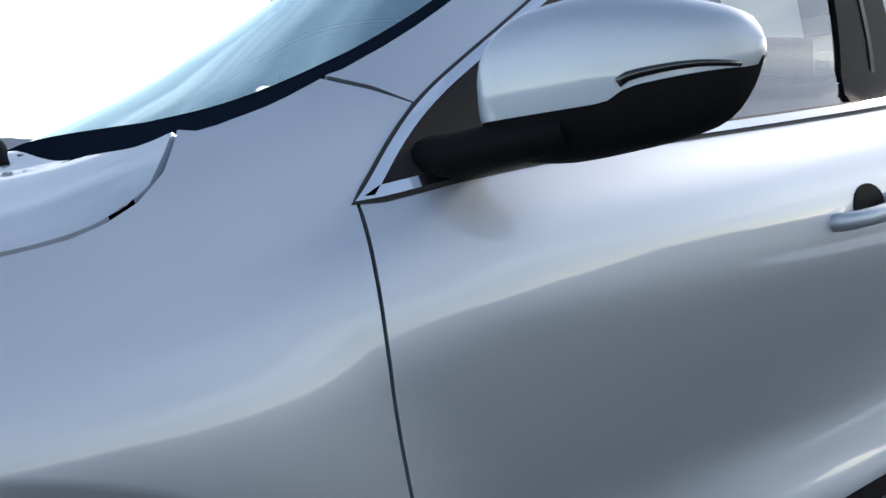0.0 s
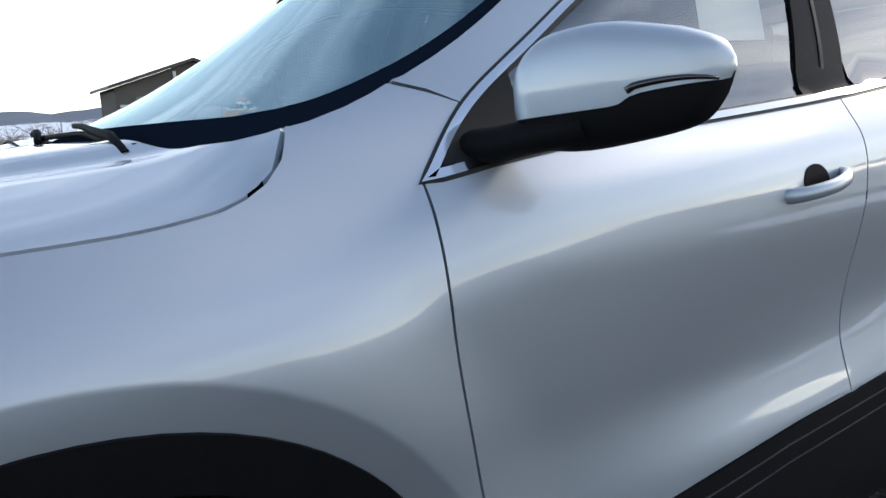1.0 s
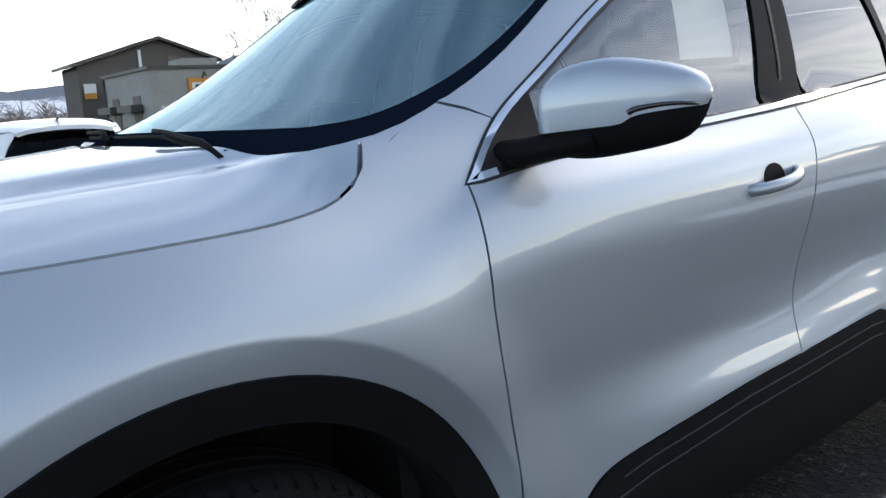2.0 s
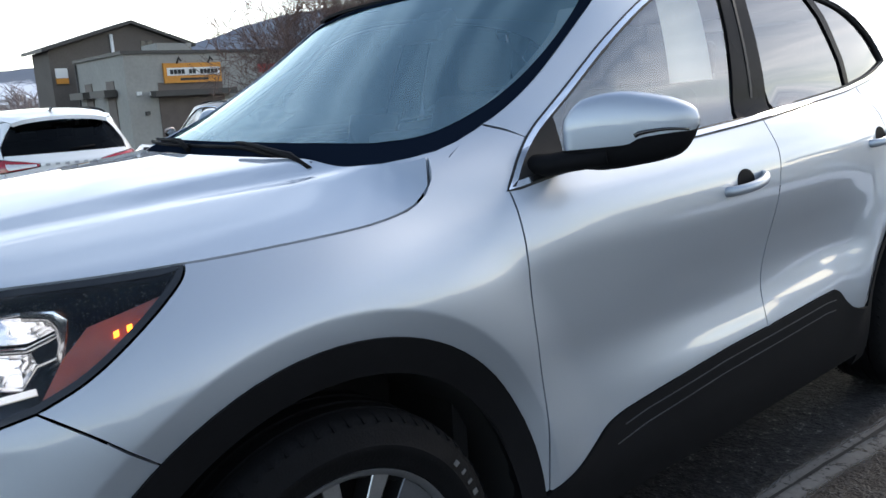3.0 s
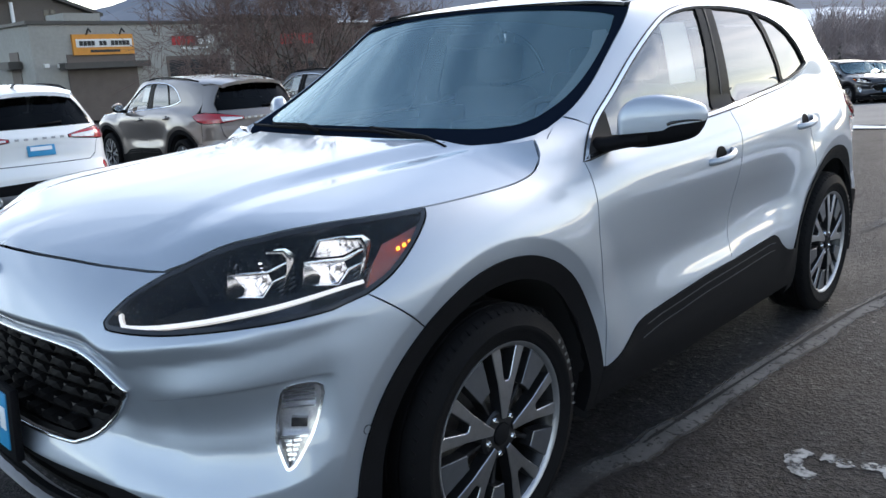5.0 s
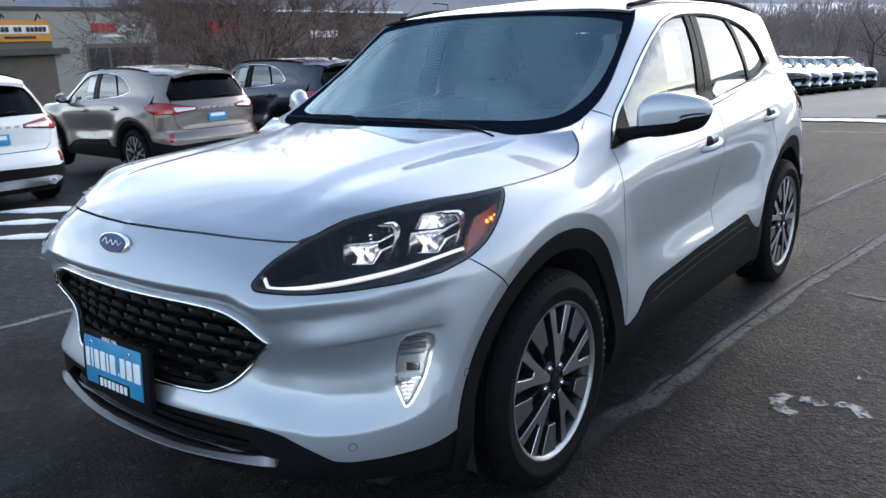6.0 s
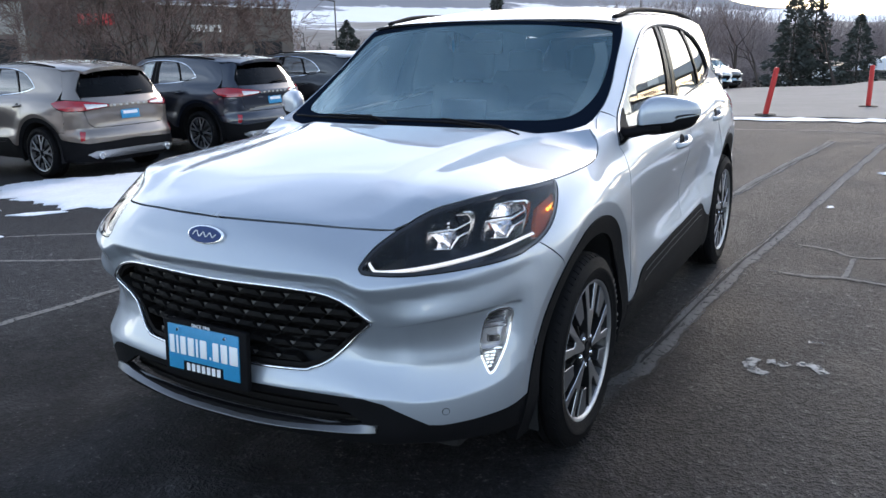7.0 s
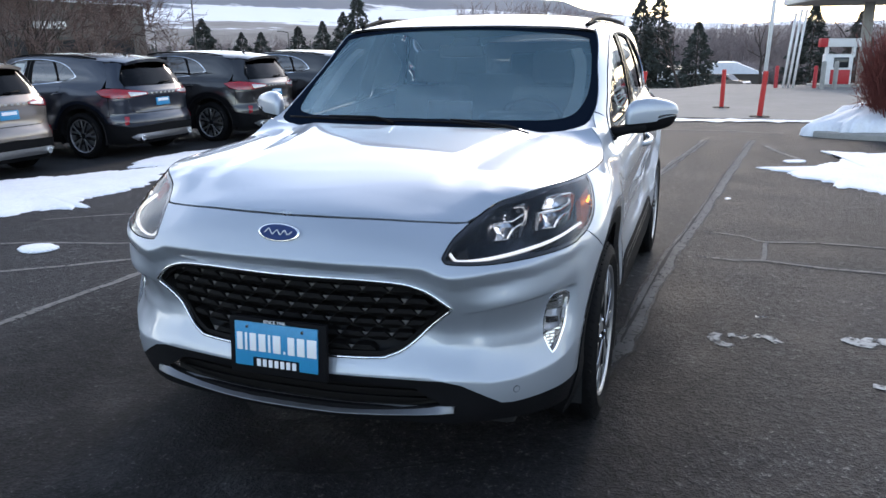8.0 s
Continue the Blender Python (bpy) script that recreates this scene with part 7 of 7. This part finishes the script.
# ---- hills all round ----
def hills():
    crest = pchip([(-180, 1.6), (-120, 2.2), (-86, 2.6), (-78, 2.5), (-72, 2.6), (-66, 3.8), (-60, 5.2), (-50, 6.3), (-40, 5.6), (-30, 4.4), (-22, 3.2), (-14, 2.5), (-7, 1.3), (0, 0.75), (14, 0.8), (40, 1.4), (90, 2.2), (180, 1.6)])
    azs, rs_ = np.r_[np.linspace(-180, -92, 45), np.linspace(-90, 20, 331), np.linspace(22, 180, 70)], np.geomspace(170, 2700, 70)
    bm = bmesh.new()
    rows = []
    for az in azs:
        row = []
        for r in rs_:
            f = (math.log(r) - math.log(170)) / (math.log(2700) - math.log(170))
            rise = float(sstep(0.45, 1.0, f)) * 0.7 + 0.3 * float(sstep(0.72, 1.0, f))
            el = -1.3 - 1.3 * float(sstep(-26, -12, az) * (1 - sstep(30, 60, az))) * (1 - float(sstep(0.0, 0.35, f))) + 0.9 * float(sstep(0.0, 0.5, f)) + (float(crest(az)) + 0.4) * rise
            x, y = r * math.sin(radians(az)), r * math.cos(radians(az))
            n = noise.fractal(Vector((x / 420, y / 420, 0.3)), 1.0, 2.0, 5)
            el += n * 0.55 * rise + 0.10 * noise.noise(Vector((x / 60, y / 60, 2))) * float(sstep(0.2, 0.6, f))
            row.append(bm.verts.new((x, y, 1.5 + r * math.tan(radians(el)))))
        rows.append(row)
    for a, b in zip(rows, rows[1:] + rows[:1]):
        for i in range(len(rs_) - 1):
            bm.faces.new((a[i], b[i], b[i + 1], a[i + 1])).smooth = True
    bmesh.ops.recalc_face_normals(bm, faces=bm.faces)
    m = bpy.data.materials.new("hazed_hills")
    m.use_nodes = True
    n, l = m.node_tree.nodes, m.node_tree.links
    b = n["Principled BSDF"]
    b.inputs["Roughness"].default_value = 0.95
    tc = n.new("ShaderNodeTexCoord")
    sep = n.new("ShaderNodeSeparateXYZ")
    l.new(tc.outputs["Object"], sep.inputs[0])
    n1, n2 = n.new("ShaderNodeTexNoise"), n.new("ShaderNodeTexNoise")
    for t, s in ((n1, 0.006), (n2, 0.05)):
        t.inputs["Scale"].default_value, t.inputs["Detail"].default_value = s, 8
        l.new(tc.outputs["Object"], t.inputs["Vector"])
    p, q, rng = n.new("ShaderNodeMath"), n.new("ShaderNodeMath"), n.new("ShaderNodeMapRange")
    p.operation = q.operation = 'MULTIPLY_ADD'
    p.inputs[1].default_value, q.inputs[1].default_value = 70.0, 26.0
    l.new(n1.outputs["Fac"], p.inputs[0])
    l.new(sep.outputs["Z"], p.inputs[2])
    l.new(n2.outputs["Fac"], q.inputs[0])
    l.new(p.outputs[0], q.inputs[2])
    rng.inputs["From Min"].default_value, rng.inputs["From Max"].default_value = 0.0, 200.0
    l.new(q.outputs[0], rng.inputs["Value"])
    # wood tones above the snow have the blue-grey of distance haze mixed in
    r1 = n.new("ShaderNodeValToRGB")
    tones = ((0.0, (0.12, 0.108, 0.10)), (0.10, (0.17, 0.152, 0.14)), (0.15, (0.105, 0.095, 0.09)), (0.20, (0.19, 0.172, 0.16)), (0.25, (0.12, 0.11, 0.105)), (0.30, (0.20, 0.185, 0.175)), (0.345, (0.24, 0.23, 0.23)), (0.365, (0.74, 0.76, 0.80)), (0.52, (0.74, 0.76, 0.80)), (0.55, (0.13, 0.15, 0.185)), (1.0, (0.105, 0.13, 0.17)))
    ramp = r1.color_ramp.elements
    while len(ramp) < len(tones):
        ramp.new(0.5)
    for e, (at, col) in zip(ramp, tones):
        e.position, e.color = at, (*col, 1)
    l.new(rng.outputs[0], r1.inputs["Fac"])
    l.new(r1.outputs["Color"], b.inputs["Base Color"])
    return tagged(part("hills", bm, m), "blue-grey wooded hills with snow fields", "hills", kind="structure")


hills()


# ---- shops across the lot ----
def wall_box(name, x0, x1, y0, y1, z0, z1, mat, parent, label="", bevel=0.0):
    return part(name, box(abs(x1 - x0), abs(y1 - y0), abs(z1 - z0), at=((x0 + x1) / 2, (y0 + y1) / 2, (z0 + z1) / 2), bevel=bevel), mat, parent, label)


def letter_bars(parent, x, y0, y1, z0, z1, count, mat, name="letter_bar", gaps=()):
    w = (y1 - y0) / count
    for i in range(count):
        if i not in gaps:
            wall_box(name, x, x + 0.05, y0 + i * w + 0.12 * w, y0 + (i + 1) * w - 0.12 * w, z0, z1, mat, parent)


BX, BZ = -43.0, -1.15
shops = thing("shop_building", "low grey stucco shop row with dark metal roof edge", "building")
wall_box("wall", BX - 8.5, BX, 15.25, 27.6, BZ, 4.10, M["stucco"], shops, "grey stucco wall")
wall_box("wall", BX - 8.5, BX - 0.15, 27.6, 36.5, BZ, 4.5, M["stucco_dark"], shops, "brown stucco wall")
wall_box("wall", BX - 8.5, BX, 36.5, 52.0, BZ, 4.0, M["stucco_dark"], shops, "brown stucco wall")
wall_box("roof_edge", BX - 8.6, BX + 0.14, 15.1, 27.6, 4.10, 4.28, M["roof_edge"], shops)
wall_box("roof_edge", BX - 8.6, BX + 0.1, 27.55, 36.55, 4.5, 4.66, M["roof_edge"], shops)
wall_box("roof_edge", BX - 8.6, BX + 0.14, 36.5, 52.1, 4.0, 4.18, M["roof_edge"], shops)
wall_box("snow_cap", BX - 8.5, BX - 0.3, 36.6, 52.0, 4.18, 4.36, M["snow"], shops)
sh = wall_box("door", BX, BX + 0.04, 16.95, 20.95, BZ, 1.75, M["shutter"], shops, "closed brown shutter door")
for i in range(9):
    wall_box("door_slat", BX + 0.04, BX + 0.06, 17.0, 20.9, BZ + 0.1 + i * 0.31, BZ + 0.37 + i * 0.31, M["shutter"], sh)
wall_box("awning", BX, BX + 0.9, 16.5, 21.4, 1.72, 2.05, M["roof_edge"], shops, "dark steel canopy over the door")
wall_box("lintel", BX, BX + 0.05, 17.0, 20.9, 2.05, 2.5, M["shutter"], shops)
wn = wall_box("window", BX, BX + 0.05, 22.85, 27.1, BZ, 2.25, M["shutter"], shops, "dark brown shop front")
for i in range(3):
    wall_box("pane", BX + 0.05, BX + 0.07, 23.0 + i * 1.38, 24.2 + i * 1.38, BZ + 0.3, 2.0, M["window_dark"], wn)
for y0 in (31.0, 38.0, 42.5, 47.0):
    w2 = wall_box("window", BX - 0.15, BX + 0.05, y0, y0 + 3.6, BZ, 1.8, M["roof_edge"], shops, "dark shop front")
    wall_box("pane", BX + 0.05, BX + 0.07, y0 + 0.15, y0 + 3.45, BZ + 0.2, 1.6, M["window_dark"], w2)
for x0 in (-50.1, -46.2):
    w2 = wall_box("window", x0, x0 + 1.3, 15.2, 15.25, -0.4, 2.75, M["shutter"], shops)
    wall_box("awning", x0 - 0.9, x0 + 1.7, 14.5, 15.19, 1.85, 2.25, M["roof_edge"], shops)
for y0, z0 in ((15.75, 1.85), (16.45, 1.82), (16.1, 0.75)):
    wall_box("wall_lamp", BX, BX + 0.15, y0, y0 + 0.24, z0, z0 + 0.2, M["sign_white"] if z0 > 1 else M["roof_edge"], shops)
part("drain_pipe", tube([(BX - 8.3, 15.17, BZ), (BX - 8.3, 15.17, 4.0)], 0.06), M["roof_edge"], shops)
wall_box("roof_unit", BX - 6, BX - 3.5, 18.6, 20.8, 4.2, 4.95, M["stucco"], shops)
sg = thing("shop_sign", "orange and white shop sign with dark bars", "sign")
wall_box("sign_board", BX + 0.01, BX + 0.18, 17.38, 20.85, 2.45, 3.56, M["orange"], sg)
wall_box("sign_panel", BX + 0.18, BX + 0.21, 17.55, 20.75, 2.86, 3.30, M["sign_white"], sg)
letter_bars(sg, BX + 0.21, 17.7, 20.6, 2.95, 3.20, 13, M["sign_black"], gaps=(4, 7))
wall_box("sign_script", BX + 0.18, BX + 0.2, 18.3, 20.0, 2.58, 2.72, M["sign_black"], sg)
for y in (18.2, 20.1):
    part("sign_lamp", tube([(BX + 0.1, y, 3.5), (BX + 0.5, y, 3.85), (BX + 0.75, y, 3.65)], 0.05), M["sign_black"], sg)
sg = thing("shop_sign", "red and white shop sign of plain bars", "sign")
letter_bars(sg, BX + 0.02, 23.3, 24.9, 2.88, 3.40, 5, M["sign_red"])
letter_bars(sg, BX + 0.02, 25.0, 26.2, 2.92, 3.40, 5, M["sign_white"])
wall_box("sign_strip", BX + 0.02, BX + 0.05, 23.9, 25.7, 2.62, 2.76, M["sign_white"], sg)
sg = thing("shop_sign", "red shop sign of plain bars on brown stucco", "sign")
letter_bars(sg, BX - 0.13, 31.3, 34.2, 2.8, 3.5, 5, M["sign_red"])
sg = thing("shop_sign", "small white shop sign of plain bars", "sign")
letter_bars(sg, BX + 0.02, 40.6, 43.6, 2.35, 2.85, 7, M["sign_white"])

hall = thing("gabled_building", "brown gabled building behind the shops", "building")
gab = [(14.7, BZ), (24.2, BZ), (24.2, 5.45), (20.2, 6.85), (14.7, 5.15)]
part("wall", prism(gab, 4.0, lambda a, b, c: (-59.0 + c, a, b)), M["stucco_dark"], hall)
for (ya, za), (yb_, zb) in (((14.2, 5.05), (20.2, 6.90)), ((24.7, 5.33), (20.2, 6.90))):
    one = prism([(ya, za), (yb_, zb), (yb_, zb + 0.22), (ya, za + 0.22)], 5.2, lambda a, b, c: (-59.7 + c, a, b))
    part("roof", one, M["roof_edge"], hall)
for y0 in (20.85, 21.3):
    wall_box("window", -55.0, -54.94, y0, y0 + 0.36, 5.1, 5.75, M["window_dark"], hall)
part("vent_pipe", tube([(-54.9, 18.85, 3.8), (-54.9, 18.85, 6.2)], 0.12), M["white_paint"], hall)
sg = thing("side_sign", "small orange and white side sign", "sign")
wall_box("sign_board", -54.99, -54.85, 14.95, 15.7, 3.0, 3.35, M["orange"], sg)
wall_box("sign_panel", -54.99, -54.85, 14.95, 15.7, 3.37, 4.0, M["sign_white"], sg)


# ---- the street side ----
def post(at, tilt=(0, 0), label="faded red flexible marker post on a black foot"):
    t = thing("marker_post", label, "post", "marker posts", at=pose(at[0], at[1], gz(*at) + 0.01))
    bm = lathe([(0.0, 0.0), (0.0, 0.055), (0.92, 0.052), (0.95, 0.045), (0.95, 0.0)], 16, axis='Z')
    o = part("tube", bm, M["orange_post"], t)
    o.matrix_local = pose(0, 0, 0.03, *tilt)
    part("foot", lathe([(0.0, 0.0), (0.0, 0.22), (0.035, 0.20), (0.045, 0.07), (0.045, 0.0)], 20, axis='Z'), M["rubber"], t)
    return t


post((-0.35, 14.9), (0, 9))
post((1.44, 18.8))
post((2.2, 15.3), (0, 3))


def pump_island():
    t = thing("fuel_pump", "white and red fuel pump on the far forecourt", "fuel pump", at=pose(6.9, 41.5, gz(6.9, 41.5), 0, 0, 8))
    part("body", box(1.3, 0.6, 1.5, at=(0, 0, 0.85), bevel=0.04), M["white_paint"], t)
    part("display", box(0.7, 0.06, 0.5, at=(0.1, -0.31, 1.2), bevel=0.02), M["window_dark"], t)
    part("lower_panel", box(0.9, 0.06, 0.7, at=(0.1, -0.31, 0.5), bevel=0.02), M["sign_red"], t)
    part("top_panel", box(1.7, 0.5, 0.4, at=(0.1, 0, 2.15), bevel=0.03), M["white_paint"], t)
    part("top_end", box(0.35, 0.52, 0.42, at=(-0.75, 0, 2.15), bevel=0.03), M["sign_red"], t)
    for x in (-0.55, 0.7):
        part("upright", box(0.12, 0.3, 0.6, at=(x, 0, 1.75)), M["white_paint"], t)
    part("plinth", box(2.4, 1.4, 0.15, at=(0, 0, 0.07), bevel=0.03), M["concrete"], t)
    return t


pump_island()
can = thing("forecourt_canopy", "white forecourt canopy on steel columns", "canopy")
part("fascia", box(16, 9, 1.1, at=(13.0, 44.5, 3.75), bevel=0.03, rot=(0, 0, 6)), M["white_paint"], can)
part("soffit", box(15.7, 8.7, 0.05, at=(13.0, 44.5, 3.17), rot=(0, 0, 6)), M["concrete"], can)
for x, y in ((8.3, 43.2), (16.5, 44.2)):
    part("column", box(0.45, 0.45, 4.6, at=(x, y, 0.9), bevel=0.02), M["concrete"], can)
for i, (x, y, h) in enumerate(((3.35, 37.0, 6.5), (4.25, 38.0, 3.4), (4.5, 38.4, 3.6), (4.75, 38.8, 3.6))):
    fp = thing("flag_pole", "tall white slanting pole by the forecourt", "pole", "poles", at=pose(x, y, gz(x, y)))
    part("pole", tube([(0, 0, 0), (0.5 * h / 6.5 if i else 0.2, 0, h)], 0.09 if i == 0 else 0.06, 8), M["white_paint"], fp)
for i, (x, y) in enumerate(((3.9, 37.6), (5.6, 38.0))):
    fp = thing("red_bollard", "short red post on the forecourt", "bollard", "bollards", at=pose(x, y, gz(x, y)))
    part("post", lathe([(0, 0), (0, 0.09), (1.0, 0.09), (1.04, 0.06), (1.04, 0.0)], 14, axis='Z'), M["sign_red"], fp)
for x, y in ((5.75, 36.5), (6.3, 36.8)):
    fp = thing("steel_bollard", "grey steel guard post on the forecourt", "bollard", "bollards", at=pose(x, y, gz(x, y)))
    part("post", lathe([(0, 0), (0, 0.10), (1.2, 0.10), (1.24, 0.07), (1.24, 0.0)], 14, axis='Z'), M["concrete"], fp)

# planted island with a kerb, snow and a red-twigged shrub
isl = spline([(2.75, 11.1), (3.1, 10.7), (5.2, 10.3), (8.5, 11.2), (8.5, 14.0), (4.6, 13.8), (3.0, 12.4), (2.75, 11.1)], 8)[:-1]
ik = tagged(part("island", prism(isl, 0.10, lambda a, b, c: (a, b, gz(a, b) + c - 0.005), bevel=0.03), M["concrete"]), "kerbed concrete planting island", "kerb", kind="structure")
blob("snow_bank", [(2.62, 11.1), (3.5, 10.85), (4.5, 11.4), (5.6, 12.4), (4.8, 13.4), (3.6, 12.8)], M["snow"], "bank of old snow on a planted island", "snow", height=0.52, seed=14)
M["red_twig"] = material("red_twigs", (0.16, 0.040, 0.032), 0.9, vary=0.3, scale=5)
rnd = np.random.RandomState(5)
segs = []
for _ in range(900):
    a, r = rnd.uniform(0, 6.283), rnd.uniform(0, 0.35)
    p = np.array([r * math.cos(a), r * math.sin(a), 0.1])
    q = p + (math.cos(a) * rnd.uniform(0.1, 0.55), math.sin(a) * rnd.uniform(0.1, 0.55), rnd.uniform(0.6, 1.55))
    segs.append((p, q, 0.008, 0.004))
    for _ in range(3):
        f = rnd.uniform(0.4, 1)
        segs.append((p + (q - p) * f, p + (q - p) * f + rnd.normal(0, 0.16, 3) + (0, 0, 0.08), 0.005, 0.002))
shrub = thing("shrub", "leafless red-twigged shrub on the planted island", "shrub", at=pose(4.15, 11.6, gz(4.15, 11.6) + 0.02))
tagged(part("twig_mass", prisms(segs, 3), M["red_twig"], shrub), kind="stuff")


# ---- cars across the street ----
def far_car(at, heading, mat, label, tall=1.62, length=4.6, name="far_car", box_back=False):
    t = thing(name, label, "car", "cars across the street", at=pose(at[0], at[1], gz(*at), 0, 0, heading))
    L, w = length / 2, 0.90
    low = [(-L, 0.35), (-L + 0.05, 0.75), (-L + 0.25, 0.92), (-0.75, 1.02), (L - 0.12, 1.02), (L, 0.80), (L, 0.35)]
    part("body", prism(low, 2 * w, lambda a, b, c: (c - w, a, b), bevel=0.05), mat, t)
    rear = L - 0.15 if box_back else L - 0.55
    top = [(-0.80, 1.0), (-0.10, tall - 0.06), (0.2, tall), (rear, tall - 0.04), (L - 0.10, 1.0)]
    part("cabin", prism(top, 2 * w - 0.22, lambda a, b, c: (c - w + 0.11, a, b), bevel=0.08), mat, t)
    glassy = [(-0.62, 1.06), (-0.06, tall - 0.14), (0.2, tall - 0.1), (rear - 0.08, tall - 0.14), (L - 0.25, 1.06)]
    part("side_windows", prism(glassy, 2 * w - 0.20, lambda a, b, c: (c - w + 0.10, a, b)), M["window_dark"], t)
    for s in (-1, 1):
        part("headlamp", box(0.34, 0.08, 0.14, at=(s * 0.66, -L + 0.12, 0.78), bevel=0.03), M["clear_lamp"], t)
        part("tail_lamp", box(0.22, 0.08, 0.26, at=(s * 0.76, L - 0.03, 0.85), bevel=0.03), M["red_lens"], t)
        for y in (-L + 0.85, L - 0.95):
            bm = lathe([(-0.11, 0.0), (-0.11, 0.30), (-0.08, 0.34), (0.08, 0.34), (0.11, 0.30), (0.11, 0.0)], 20)
            bmesh.ops.translate(bm, verts=bm.verts, vec=(s * 0.80, y, 0.34))
            part("wheel", bm, M["rubber"], t)
    part("front_grille", box(0.8, 0.06, 0.22, at=(0, -L - 0.005, 0.62), bevel=0.02), M["clad"], t)
    part("windscreen", box(1.40, 0.90, 0.02, at=(0, -0.47, (1.0 + tall) / 2 - 0.03), rot=(math.degrees(math.atan2(tall - 1.06, 0.70)), 0, 0)), M["window_dark"], t)
    return t


FAR_PAINT = (("black_car", "black SUV in a line of cars across the lot"), ("blue_car", "blue SUV in a line of cars across the lot"), ("white", "white SUV in a line of cars across the lot"), ("blue_car", "blue SUV in a line of cars across the lot"),
             ("black_car", "dark SUV in a line of cars across the lot"), ("white", "white SUV in a line of cars across the lot"), ("grey_car", "grey SUV at the end of a line of cars"))
for i, (paint, words) in enumerate(FAR_PAINT):
    x, y = polar(-14.5 + 0.70 * i, 35.5 + 2.0 * i, (2.1, -2.2))
    o = copy_thing(suv, pose(x, y, gz(x, y), 0, 0, 50))
    o.name = "distant_suv"
    tagged(o, words, "car", "line of distant cars")
    repaint(o, M[paint])
far_car((-6.6, 84), 78, M["white"], "old white boxy four-wheel-drive parked by trees", box_back=True)
far_car((2.4, 88), 60, M["tan"], "pale grey car parked by the far trees")
far_car((12.5, 84), 80, M["white"], "white car behind the fuel pumps")
shed = thing("shed", "small white shed among bare trees", "shed", at=pose(-4.4, 96, gz(-4.4, 96)))
part("wall", box(3.2, 3.0, 2.6, at=(0, 0, 1.3)), M["white_paint"], shed)
part("roof", box(3.5, 3.3, 0.15, at=(0, 0, 2.68), rot=(4, 0, 0)), M["roof_edge"], shed)
house = thing("low_house", "low snow-roofed house among far trees", "house", at=pose(2.2, 95, gz(2.2, 95)))
part("wall", box(7, 5, 1.9, at=(0, 0, 0.95)), M["stucco_dark"], house)
part("roof", prism([(-4, 1.8), (4, 1.8), (1.0, 3.0), (-1.0, 3.0)], 6.0, lambda a, b, c: (a, c - 3, b)), M["snow"], house)
for az, d, h in ((-36.2, 60, 4.9), (-29.8, 95, 3.8), (-38.5, 100, 4.2)):
    x, y = polar(az, d)
    lp = thing("street_lamp", "tall grey street lamp on a steel pole", "lamp", "street lamps", at=pose(x, y, gz(x, y)))
    part("pole", tube([(0, 0, 0), (0, 0, h + 1.4)], 0.08, 8, taper=0.05), M["roof_edge"], lp)
    part("arm", tube([(0, 0, h + 1.35), (-0.9, 0, h + 1.5)], 0.05, 6), M["roof_edge"], lp)
    part("head", box(0.5, 0.2, 0.1, at=(-1.1, 0, h + 1.5), bevel=0.03), M["roof_edge"], lp)
fen = thing("low_wall", "low weathered wall along the far side of the lot", "wall")
for i in range(5):
    x, y = -26 + 2.9 * i, 40 + 0.9 * i
    part("panel", box(3.0, 0.15, 1.0, at=(x, y, gz(x, y) + 0.5), rot=(0, 0, 17)), M["concrete"], fen)
